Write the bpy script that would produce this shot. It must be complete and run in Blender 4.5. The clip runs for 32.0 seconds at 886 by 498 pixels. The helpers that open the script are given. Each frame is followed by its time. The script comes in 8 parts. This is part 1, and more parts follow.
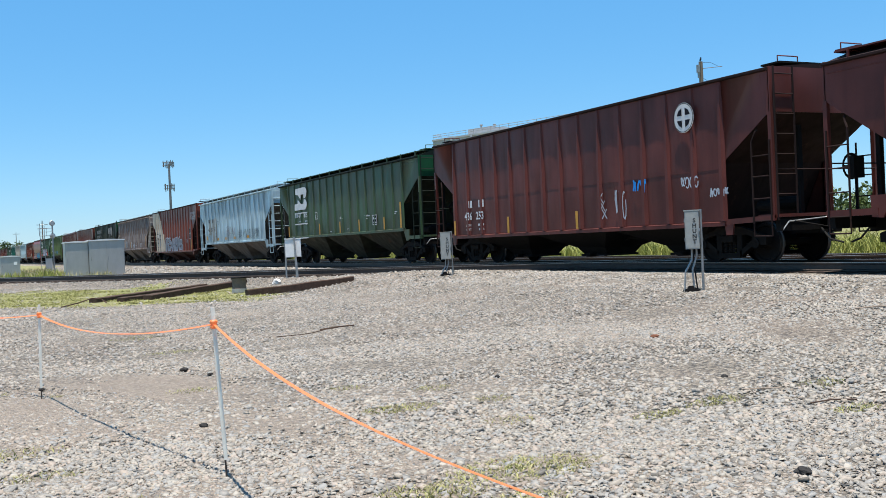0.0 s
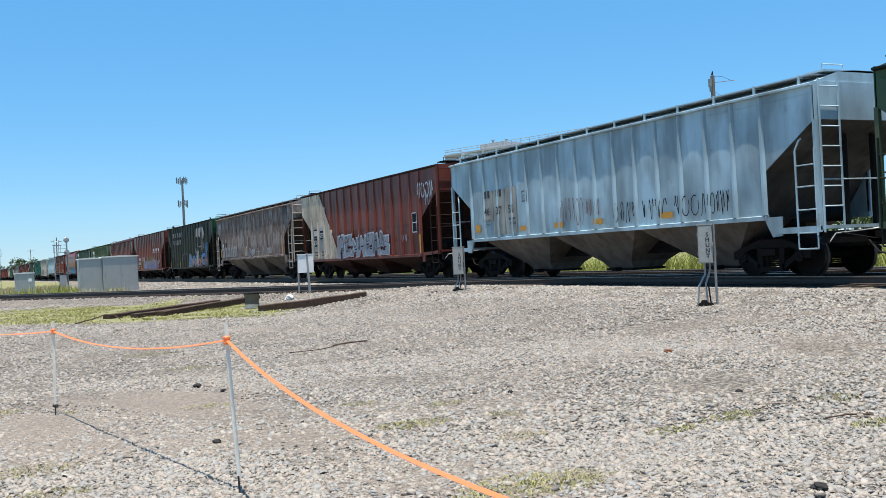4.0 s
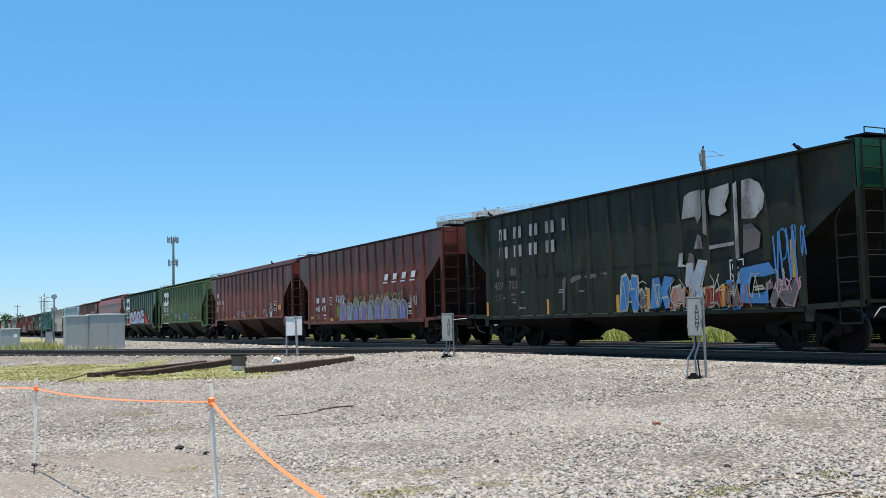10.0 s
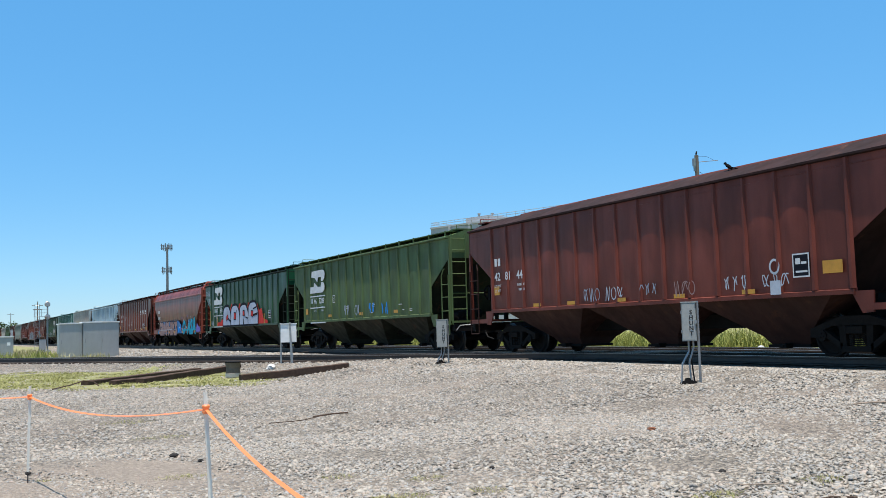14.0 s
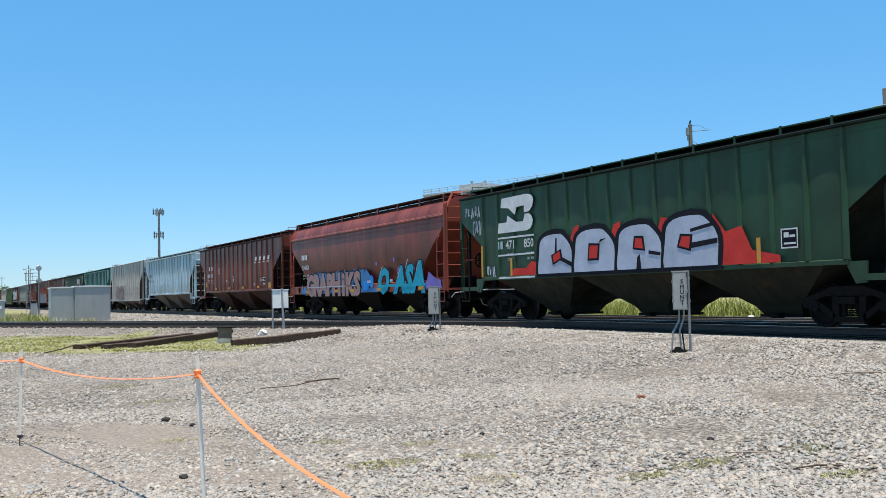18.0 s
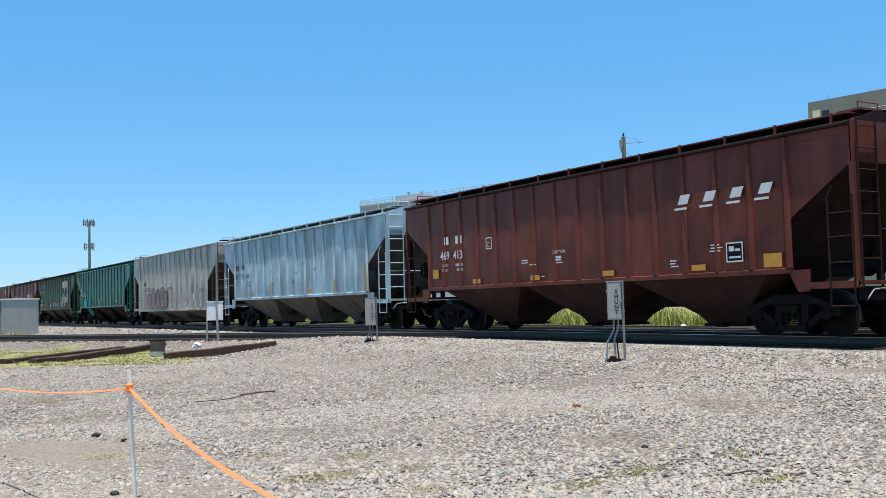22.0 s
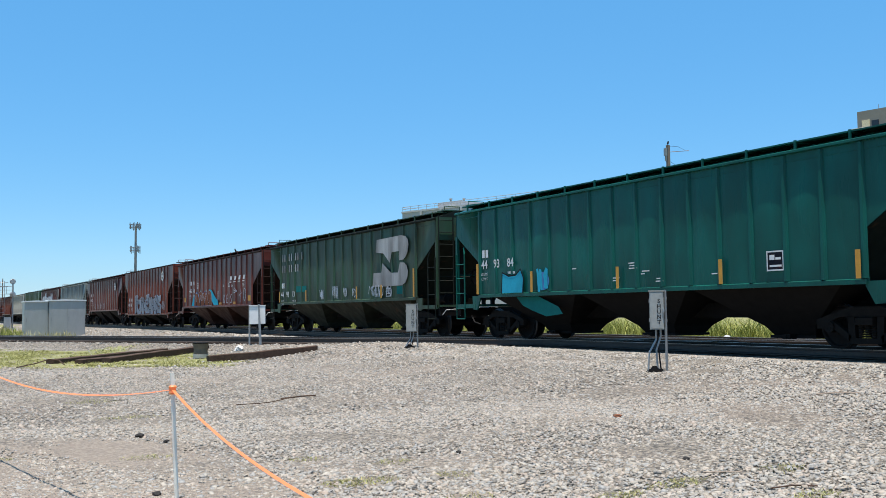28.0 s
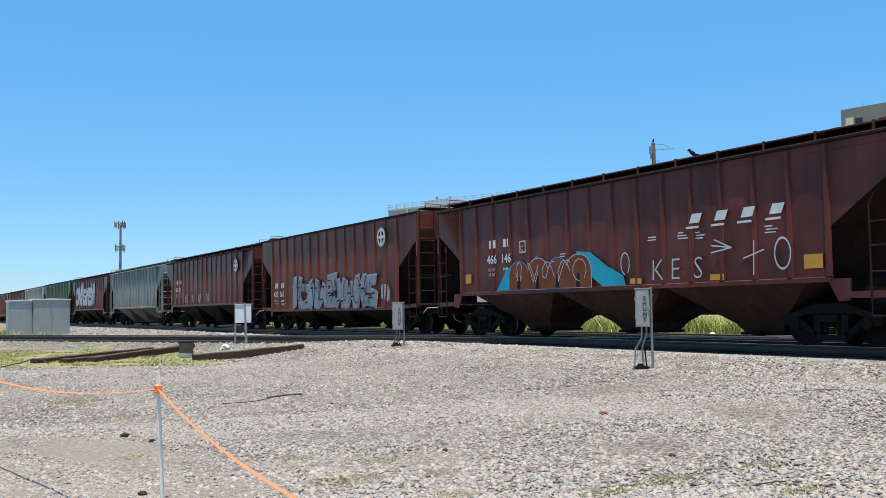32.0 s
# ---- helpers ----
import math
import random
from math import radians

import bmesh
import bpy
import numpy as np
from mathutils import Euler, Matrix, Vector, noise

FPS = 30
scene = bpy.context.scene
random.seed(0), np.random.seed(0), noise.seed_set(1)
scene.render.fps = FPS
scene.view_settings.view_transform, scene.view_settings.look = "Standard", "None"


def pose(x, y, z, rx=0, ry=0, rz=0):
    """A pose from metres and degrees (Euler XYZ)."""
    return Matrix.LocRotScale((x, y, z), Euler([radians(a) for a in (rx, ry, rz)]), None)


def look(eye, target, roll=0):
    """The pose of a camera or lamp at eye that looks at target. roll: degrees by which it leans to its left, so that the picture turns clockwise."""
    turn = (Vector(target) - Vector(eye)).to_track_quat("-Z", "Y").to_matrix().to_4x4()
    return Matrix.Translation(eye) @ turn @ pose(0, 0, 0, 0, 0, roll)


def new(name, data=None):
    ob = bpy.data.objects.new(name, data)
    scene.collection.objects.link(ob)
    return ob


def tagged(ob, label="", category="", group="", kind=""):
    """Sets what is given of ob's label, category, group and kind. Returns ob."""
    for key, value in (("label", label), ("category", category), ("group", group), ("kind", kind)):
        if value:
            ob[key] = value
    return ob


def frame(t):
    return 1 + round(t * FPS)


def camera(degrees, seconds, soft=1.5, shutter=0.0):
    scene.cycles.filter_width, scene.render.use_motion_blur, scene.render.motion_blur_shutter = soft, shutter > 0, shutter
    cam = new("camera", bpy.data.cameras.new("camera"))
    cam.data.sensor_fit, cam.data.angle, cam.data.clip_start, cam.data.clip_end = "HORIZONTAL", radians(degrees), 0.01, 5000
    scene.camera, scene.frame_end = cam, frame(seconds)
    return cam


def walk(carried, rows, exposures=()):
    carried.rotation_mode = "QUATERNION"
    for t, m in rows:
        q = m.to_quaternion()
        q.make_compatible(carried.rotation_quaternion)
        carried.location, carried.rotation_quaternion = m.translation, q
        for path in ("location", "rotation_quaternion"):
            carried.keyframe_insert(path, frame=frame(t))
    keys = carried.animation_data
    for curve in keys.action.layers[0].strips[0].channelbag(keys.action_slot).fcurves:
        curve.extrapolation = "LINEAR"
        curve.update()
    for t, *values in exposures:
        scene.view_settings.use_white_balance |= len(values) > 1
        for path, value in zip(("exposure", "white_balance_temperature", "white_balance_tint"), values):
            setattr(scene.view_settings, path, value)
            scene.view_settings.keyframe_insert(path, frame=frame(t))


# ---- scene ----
# camera: hand-held at one spot beside the yard, panning a little
EYE = 1.55
cam = camera(48.0, 32.0, soft=0.8)
PATH = [
    (0.0, pose(0, 0, EYE, 89.520, 2.600, -26.649)),
    (0.5, pose(0, 0, EYE, 89.477, 2.576, -26.510)),
    (1.0, pose(0, 0, EYE, 89.482, 2.616, -26.442)),
    (1.5, pose(0, 0, EYE, 89.609, 2.503, -26.389)),
    (2.0, pose(0, 0, EYE, 89.871, 2.540, -26.355)),
    (2.5, pose(0, 0, EYE, 90.031, 2.640, -26.197)),
    (4.5, pose(0, 0, EYE, 90.739, 2.978, -25.664)),
    (5.0, pose(0, 0, EYE, 91.170, 3.162, -25.225)),
    (5.5, pose(0, 0, EYE, 91.478, 3.058, -25.061)),
    (6.0, pose(0, 0, EYE, 91.682, 2.667, -24.901)),
    (6.5, pose(0, 0, EYE, 92.014, 2.252, -24.922)),
    (7.0, pose(0, 0, EYE, 92.396, 2.185, -25.247)),
    (7.5, pose(0, 0, EYE, 92.650, 2.225, -25.896)),
    (8.0, pose(0, 0, EYE, 92.980, 1.500, -26.069)),
    (8.5, pose(0, 0, EYE, 93.228, 1.292, -26.106)),
    (9.0, pose(0, 0, EYE, 93.685, 1.380, -26.082)),
    (9.5, pose(0, 0, EYE, 93.973, 1.346, -26.182)),
    (10.0, pose(0, 0, EYE, 94.209, 1.376, -26.558)),
    (10.5, pose(0, 0, EYE, 94.492, 1.191, -26.910)),
    (11.0, pose(0, 0, EYE, 94.757, 1.618, -26.989)),
    (11.5, pose(0, 0, EYE, 94.866, 1.733, -27.043)),
    (12.0, pose(0, 0, EYE, 94.962, 1.507, -27.106)),
    (12.5, pose(0, 0, EYE, 95.125, 1.412, -27.136)),
    (13.0, pose(0, 0, EYE, 95.174, 1.537, -27.163)),
    (13.5, pose(0, 0, EYE, 94.924, 1.608, -27.033)),
    (14.0, pose(0, 0, EYE, 94.552, 1.637, -26.869)),
    (14.5, pose(0, 0, EYE, 94.417, 1.498, -26.788)),
    (16.5, pose(0, 0, EYE, 93.941, 0.738, -28.278)),
    (17.0, pose(0, 0, EYE, 93.626, 0.720, -28.100)),
    (17.5, pose(0, 0, EYE, 93.179, 0.756, -27.698)),
    (18.0, pose(0, 0, EYE, 92.655, 1.167, -27.342)),
    (18.5, pose(0, 0, EYE, 92.722, 1.350, -27.406)),
    (19.0, pose(0, 0, EYE, 92.786, 1.217, -27.671)),
    (19.5, pose(0, 0, EYE, 92.804, 1.180, -27.925)),
    (20.0, pose(0, 0, EYE, 93.028, 1.264, -28.664)),
    (20.5, pose(0, 0, EYE, 93.445, 1.234, -30.408)),
    (21.0, pose(0, 0, EYE, 93.483, 1.171, -30.794)),
    (21.5, pose(0, 0, EYE, 93.267, 1.458, -30.868)),
    (22.0, pose(0, 0, EYE, 93.200, 1.482, -30.966)),
    (22.5, pose(0, 0, EYE, 93.214, 1.417, -31.154)),
    (23.0, pose(0, 0, EYE, 93.011, 1.610, -30.814)),
    (23.5, pose(0, 0, EYE, 93.008, 1.129, -30.040)),
    (24.0, pose(0, 0, EYE, 92.977, 1.120, -29.481)),
    (24.5, pose(0, 0, EYE, 93.005, 1.141, -29.346)),
    (25.0, pose(0, 0, EYE, 93.055, 0.941, -29.226)),
    (25.5, pose(0, 0, EYE, 93.209, 1.030, -28.830)),
    (26.0, pose(0, 0, EYE, 93.286, 1.004, -28.847)),
    (26.5, pose(0, 0, EYE, 93.311, 0.956, -28.738)),
    (28.5, pose(0, 0, EYE, 93.716, 0.624, -28.621)),
    (29.0, pose(0, 0, EYE, 93.696, 0.801, -28.686)),
    (29.5, pose(0, 0, EYE, 93.697, 0.710, -28.770)),
    (30.0, pose(0, 0, EYE, 93.503, 0.945, -28.821)),
    (30.5, pose(0, 0, EYE, 93.423, 1.117, -28.853)),
    (31.0, pose(0, 0, EYE, 93.446, 1.229, -29.111)),
    (31.5, pose(0, 0, EYE, 93.452, 0.995, -29.281)),
    (32.0, pose(0, 0, EYE, 93.519, 0.816, -29.401)),
]
walk(cam, PATH)

# ---- light: high summer sun, clear sky ----
SUN = Vector((-0.07, -0.105, 0.985)).normalized()
world = bpy.data.worlds.new("sky")
scene.world = world
world.use_nodes = True
_nt = world.node_tree
_sky = _nt.nodes.new("ShaderNodeTexSky")
_sky.sky_type = "NISHITA"
_sky.sun_disc = False
_sky.sun_elevation = math.asin(SUN.z)
_sky.sun_rotation = math.atan2(SUN.x, SUN.y)
_sky.air_density, _sky.dust_density, _sky.ozone_density = 1.0, 0.0, 3.0
# a deep azure sky: richer than the plain model's
_hs = _nt.nodes.new("ShaderNodeHueSaturation")
_hs.inputs["Saturation"].default_value, _hs.inputs["Hue"].default_value = 1.25, 0.5
_tint = _nt.nodes.new("ShaderNodeMix")
_tint.data_type, _tint.blend_type = "RGBA", "MULTIPLY"
_tint.inputs[0].default_value, _tint.inputs[7].default_value = 1.0, (0.9, 0.98, 1.03, 1)
_nt.links.new(_sky.outputs[0], _hs.inputs["Color"])
_nt.links.new(_hs.outputs[0], _tint.inputs[6])
# summer haze evens out the blue between zenith and horizon
_haze = _nt.nodes.new("ShaderNodeMix")
_haze.data_type, _haze.blend_type = "RGBA", "MIX"
_haze.inputs[0].default_value, _haze.inputs[7].default_value = 0.46, (1.2, 4.4, 8.4, 1)
_nt.links.new(_tint.outputs[2], _haze.inputs[6])
_nt.links.new(_haze.outputs[2], _nt.nodes["Background"].inputs[0])
_nt.nodes["Background"].inputs[1].default_value = 0.076
sun = new("sun", bpy.data.lights.new("sun", "SUN"))
sun.data.energy, sun.data.angle, sun.data.color = 5.0, radians(0.53), (1.0, 0.93, 0.835)
sun.matrix_world = look(SUN * 80, (0, 0, 0))
scene.view_settings.exposure = 0.8


# ---- materials ----
def nodes_of(name, rough=0.7, metal=0.0):
    m = bpy.data.materials.new(name)
    m.use_nodes = True
    n = m.node_tree.nodes["Principled BSDF"]
    n.inputs["Roughness"].default_value = rough
    n.inputs["Metallic"].default_value = metal
    return m, m.node_tree, n


def noise_node(t, scale, stretch=(1, 1, 1), detail=5.0, coord="Object", rough=0.6):
    tc = t.nodes.new("ShaderNodeTexCoord")
    mp = t.nodes.new("ShaderNodeMapping")
    mp.inputs["Scale"].default_value = stretch
    nz = t.nodes.new("ShaderNodeTexNoise")
    nz.inputs["Scale"].default_value = scale
    nz.inputs["Detail"].default_value = detail
    nz.inputs["Roughness"].default_value = rough
    t.links.new(tc.outputs[coord], mp.inputs[0])
    t.links.new(mp.outputs[0], nz.inputs["Vector"])
    return nz


def ramp(t, src, lo, hi, a=(0, 0, 0, 1), b=(1, 1, 1, 1)):
    r = t.nodes.new("ShaderNodeValToRGB")
    r.color_ramp.elements[0].position, r.color_ramp.elements[1].position = lo, hi
    r.color_ramp.elements[0].color, r.color_ramp.elements[1].color = a, b
    t.links.new(src, r.inputs[0])
    return r


def mixc(t, fac, a, b, kind="MIX"):
    m = t.nodes.new("ShaderNodeMix")
    m.data_type, m.blend_type = "RGBA", kind
    for sock, val in ((m.inputs[0], fac), (m.inputs[6], a), (m.inputs[7], b)):
        if isinstance(val, (int, float)):
            sock.default_value = val
        elif isinstance(val, tuple):
            sock.default_value = (*val, 1) if len(val) == 3 else val
        else:
            t.links.new(val, sock)
    return m.outputs[2]


def bump(t, n, src, strength, dist=0.01):
    b = t.nodes.new("ShaderNodeBump")
    b.inputs["Strength"].default_value, b.inputs["Distance"].default_value = strength, dist
    t.links.new(src, b.inputs["Height"])
    t.links.new(b.outputs[0], n.inputs["Normal"])


def plain(name, col, rough=0.7, metal=0.0, vary=0.25, scale=6.0, stretch=(1, 1, 1), rel=0.15, coord="Object"):
    """A paint, timber or metal with two scales of mottling and a little relief."""
    m, t, n = nodes_of(name, rough, metal)
    n.inputs["Specular IOR Level"].default_value = 0.12 if rough >= 0.75 else 0.5
    big = noise_node(t, scale, stretch, 4, coord)
    fine = noise_node(t, scale * 9, stretch, 5, coord)
    dark = tuple(c * (1 - vary) for c in col)
    lite = tuple(min(1, c * (1 + vary * 0.7)) for c in col)
    c1 = mixc(t, ramp(t, big.outputs[0], 0.3, 0.7).outputs[0], dark, lite)
    c2 = mixc(t, 0.35, c1, ramp(t, fine.outputs[0], 0.25, 0.75, (*dark, 1), (*lite, 1)).outputs[0])
    t.links.new(c2, n.inputs["Base Color"])
    if rel:
        bump(t, n, fine.outputs[0], rel, 0.01)
    return m


def car_paint(name, col, fade=0.2, rust=0.25, rough=0.45, rustcol=(0.11, 0.05, 0.03), grime=(0.05, 0.04, 0.035), dirt=0.35):
    """Freight car paint: chalky fading, rain streaks down the sheets, rust blooms and dust."""
    if max(col) < 0.2 and grime[0] == 0.05:
        grime = tuple(0.3 * v + 0.008 for v in col)
    m, t, n = nodes_of(name, rough)
    big = noise_node(t, 0.55, (1, 1, 0.8), 4)
    streak = noise_node(t, 3.2, (1, 1, 0.10), 6)
    spots = noise_node(t, 2.3, (1, 1, 0.55), 9, rough=0.72)
    fine = noise_node(t, 38, (1, 1, 1), 4)
    pale = tuple(min(1, c * 1.5 + 0.008) for c in col)
    blotch = noise_node(t, 0.8, (1, 1.5, 0.75), 3, rough=0.45)
    c = mixc(t, ramp(t, big.outputs[0], 0.36, 0.66).outputs[0], col, tuple(a + (b - a) * fade * 2.2 for a, b in zip(col, pale)))
    f = t.nodes.new("ShaderNodeMath")
    f.operation = "MULTIPLY"
    t.links.new(ramp(t, streak.outputs[0], 0.45, 0.72).outputs[0], f.inputs[0])
    f.inputs[1].default_value = dirt
    # clouds about a panel wide: road dirt, and blotchy reflections put into the colour
    c = mixc(t, ramp(t, blotch.outputs[0], 0.38, 0.62, (0, 0, 0, 1), (0.75, 0.75, 0.75, 1)).outputs[0], c, tuple(0.55 * a + 0.45 * b for a, b in zip(grime, col)))
    c = mixc(t, f.outputs[0], c, grime)
    g = t.nodes.new("ShaderNodeMath")
    g.operation = "MULTIPLY"
    t.links.new(ramp(t, spots.outputs[0], 0.66 - rust * 0.3, 0.78 - rust * 0.2).outputs[0], g.inputs[0])
    g.inputs[1].default_value = min(1.0, 0.5 + rust)
    c = mixc(t, g.outputs[0], c, rustcol)
    c = mixc(t, 0.12, c, ramp(t, fine.outputs[0], 0.3, 0.7, (0.02, 0.02, 0.02, 1), (0.5, 0.48, 0.45, 1)).outputs[0], "OVERLAY")
    t.links.new(c, n.inputs["Base Color"])
    n.inputs["Specular IOR Level"].default_value = 0.16
    rr = ramp(t, streak.outputs[0], 0.3, 0.8, (rough * 0.8,) * 3 + (1,), (min(1, rough * 1.5),) * 3 + (1,))
    t.links.new(rr.outputs[0], n.inputs["Roughness"])
    mp = t.nodes.new("ShaderNodeMath")
    mp.operation = "ADD"
    t.links.new(big.outputs[0], mp.inputs[0])
    t.links.new(spots.outputs[0], mp.inputs[1])
    bump(t, n, mp.outputs[0], 0.12, 0.02)
    return m


def gravel_mat():
    m, t, n = nodes_of("gravel_ground", 0.95)
    tc = t.nodes.new("ShaderNodeTexCoord")
    cells = []
    for sc in (21.0, 46.0):
        v = t.nodes.new("ShaderNodeTexVoronoi")
        v.inputs["Scale"].default_value = sc
        v.inputs["Randomness"].default_value = 1.0
        t.links.new(tc.outputs["Object"], v.inputs["Vector"])
        cells.append(v)
    sep = t.nodes.new("ShaderNodeSeparateColor")
    t.links.new(cells[0].outputs["Color"], sep.inputs[0])
    sep2 = t.nodes.new("ShaderNodeSeparateColor")
    t.links.new(cells[1].outputs["Color"], sep2.inputs[0])
    r = ramp(t, sep.outputs[0], 0.0, 1.0, (0.089, 0.077, 0.061, 1), (0.536, 0.463, 0.370, 1))
    r.color_ramp.elements.new(0.2).color = (0.249, 0.212, 0.169, 1)
    r.color_ramp.elements.new(0.75).color = (0.414, 0.356, 0.285, 1)
    r2 = ramp(t, sep2.outputs[1], 0.0, 1.0, (0.192, 0.164, 0.128, 1), (0.454, 0.392, 0.315, 1))
    c = mixc(t, 0.4, r.outputs[0], r2.outputs[0])
    # gaps between stones painted darker: earth, and the shade there in the colour
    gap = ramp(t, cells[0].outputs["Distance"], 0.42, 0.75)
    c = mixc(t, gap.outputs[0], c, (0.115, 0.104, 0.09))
    # ferrous pink patches and pale dusty tracks
    pink = noise_node(t, 0.16, (1, 1, 1), 3)
    dust = noise_node(t, 0.28, (1.0, 0.5, 1), 5)
    fp = t.nodes.new("ShaderNodeMath")
    fp.operation = "MULTIPLY"
    fp.inputs[1].default_value = 0.6
    # strongest where rusty spoil was tipped beside the track
    spoil = t.nodes.new("ShaderNodeVectorMath")
    spoil.operation = "DISTANCE"
    spoil.inputs[1].default_value = (9.6, 9.4, 0.2)
    t.links.new(tc.outputs["Object"], spoil.inputs[0])
    near = t.nodes.new("ShaderNodeMapRange")
    near.inputs[1].default_value, near.inputs[2].default_value, near.inputs[3].default_value, near.inputs[4].default_value = 0.5, 4.0, 0.2, 0.0
    t.links.new(spoil.outputs["Value"], near.inputs[0])
    sum_ = t.nodes.new("ShaderNodeMath")
    t.links.new(pink.outputs[0], sum_.inputs[0])
    t.links.new(near.outputs[0], sum_.inputs[1])
    t.links.new(ramp(t, sum_.outputs[0], 0.5, 0.68).outputs[0], fp.inputs[0])
    c = mixc(t, fp.outputs[0], c, mixc(t, 0.5, c, (0.36, 0.275, 0.22)))
    fd = t.nodes.new("ShaderNodeMath")
    fd.operation = "MULTIPLY"
    fd.inputs[1].default_value = 0.8
    # a trodden pale patch by the stakes adds to the drifting dust
    away = t.nodes.new("ShaderNodeVectorMath")
    away.operation = "DISTANCE"
    away.inputs[1].default_value = (2.6, 8.0, 0.0)
    t.links.new(tc.outputs["Object"], away.inputs[0])
    trod = ramp(t, away.outputs["Value"], 0.0, 1.0, (0.34, 0.34, 0.34, 1), (0, 0, 0, 1))
    scl = t.nodes.new("ShaderNodeMath")
    scl.operation = "DIVIDE"
    scl.inputs[1].default_value = 5.0
    t.links.new(away.outputs["Value"], scl.inputs[0])
    t.links.new(scl.outputs[0], trod.inputs[0])
    away2 = t.nodes.new("ShaderNodeVectorMath")
    away2.operation = "DISTANCE"
    away2.inputs[1].default_value = (2.0, 12.0, 0.0)
    t.links.new(tc.outputs["Object"], away2.inputs[0])
    trod2 = t.nodes.new("ShaderNodeMapRange")
    trod2.inputs[1].default_value, trod2.inputs[2].default_value, trod2.inputs[3].default_value, trod2.inputs[4].default_value = 0.0, 3.6, 0.34, 0.0
    t.links.new(away2.outputs["Value"], trod2.inputs[0])
    both = t.nodes.new("ShaderNodeMath")
    both.operation = "MAXIMUM"
    t.links.new(trod.outputs[0], both.inputs[0])
    t.links.new(trod2.outputs[0], both.inputs[1])
    add = t.nodes.new("ShaderNodeMath")
    t.links.new(dust.outputs[0], add.inputs[0])
    t.links.new(both.outputs[0], add.inputs[1])
    t.links.new(ramp(t, add.outputs[0], 0.52, 0.7).outputs[0], fd.inputs[0])
    c = mixc(t, fd.outputs[0], c, mixc(t, 0.3, (0.46, 0.375, 0.3), c))
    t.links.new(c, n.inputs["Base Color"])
    h = t.nodes.new("ShaderNodeMath")
    h.operation = "MULTIPLY_ADD"
    t.links.new(cells[0].outputs["Distance"], h.inputs[0])
    h.inputs[1].default_value = -1.0
    t.links.new(cells[1].outputs["Distance"], h.inputs[2])
    bump(t, n, h.outputs[0], 1.0, 0.06)
    return m


def stone_mat():
    m, t, n = nodes_of("loose_stone", 0.92)
    geo = t.nodes.new("ShaderNodeNewGeometry")
    r = ramp(t, geo.outputs["Random Per Island"], 0.0, 1.0, (0.075, 0.072, 0.067, 1), (0.355, 0.328, 0.286, 1))
    for at, c in ((0.08, (0.189, 0.176, 0.157)), (0.25, (0.261, 0.255, 0.242)), (0.42, (0.239, 0.248, 0.249)), (0.58, (0.311, 0.281, 0.236)), (0.76, (0.333, 0.273, 0.231)), (0.9, (0.356, 0.330, 0.284))):
        r.color_ramp.elements.new(at).color = (*c, 1)
    fine = noise_node(t, 60, (1, 1, 1), 4)
    c = mixc(t, 0.25, r.outputs[0], ramp(t, fine.outputs[0], 0.3, 0.7, (0.171, 0.151, 0.127, 1), (0.373, 0.333, 0.277, 1)).outputs[0])
    t.links.new(c, n.inputs["Base Color"])
    bump(t, n, fine.outputs[0], 0.4, 0.01)
    return m


def grass_mat(name, a, b):
    m, t, n = nodes_of(name, 0.75)
    geo = t.nodes.new("ShaderNodeNewGeometry")
    r = ramp(t, geo.outputs["Random Per Island"], 0.0, 1.0, (*a, 1), (*b, 1))
    t.links.new(r.outputs[0], n.inputs["Base Color"])
    n.inputs["Subsurface Weight"].default_value = 0.0
    return m


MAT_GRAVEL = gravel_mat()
MAT_STONE = stone_mat()
MAT_GRASS = grass_mat("short_grass", (0.2, 0.21, 0.06), (0.38, 0.35, 0.15))
MAT_WEED = grass_mat("tall_weeds", (0.15, 0.19, 0.035), (0.36, 0.36, 0.09))
MAT_DRY = grass_mat("dry_weeds", (0.22, 0.22, 0.08), (0.44, 0.38, 0.2))
MAT_RAIL = plain("rail_steel", (0.055, 0.042, 0.035), 0.55, 0.3, 0.3, 8)
MAT_RAILHEAD = plain("polished_railhead", (0.45, 0.44, 0.43), 0.28, 0.9, 0.15, 5)
MAT_TIE = plain("creosoted_timber", (0.07, 0.052, 0.042), 0.9, 0, 0.4, 5, (0.4, 2, 2), 0.4)
MAT_BEAM = plain("old_dark_timber", (0.075, 0.05, 0.038), 0.9, 0, 0.4, 4, (3, 3, 3), 0.4)
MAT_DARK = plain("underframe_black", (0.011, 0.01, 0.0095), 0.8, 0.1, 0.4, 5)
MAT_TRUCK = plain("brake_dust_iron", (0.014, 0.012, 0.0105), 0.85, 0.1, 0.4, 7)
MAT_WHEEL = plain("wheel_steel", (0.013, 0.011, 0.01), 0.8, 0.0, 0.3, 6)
MAT_TREAD = plain("worn_wheel_tread", (0.07, 0.065, 0.062), 0.4, 0.6, 0.2, 6)
MAT_ALU = plain("bare_aluminium_sheet", (0.40, 0.40, 0.39), 0.42, 0.55, 0.12, 2.5, (1, 1, 0.4), 0.06)
# roof copy of the aluminium, lightened in colour for its sunlit top
MAT_ALU_TOP = plain("sunlit_aluminium_roof", (0.72, 0.72, 0.7), 0.4, 0.3, 0.1, 3)
MAT_BOX = plain("grey_painted_box", (0.34, 0.34, 0.31), 0.55, 0.1, 0.18, 8)
MAT_WHITE = plain("white_paint", (0.78, 0.78, 0.76), 0.5, 0, 0.1, 5)
MAT_GALV = plain("galvanised_steel", (0.3, 0.31, 0.31), 0.5, 0.5, 0.25, 9)
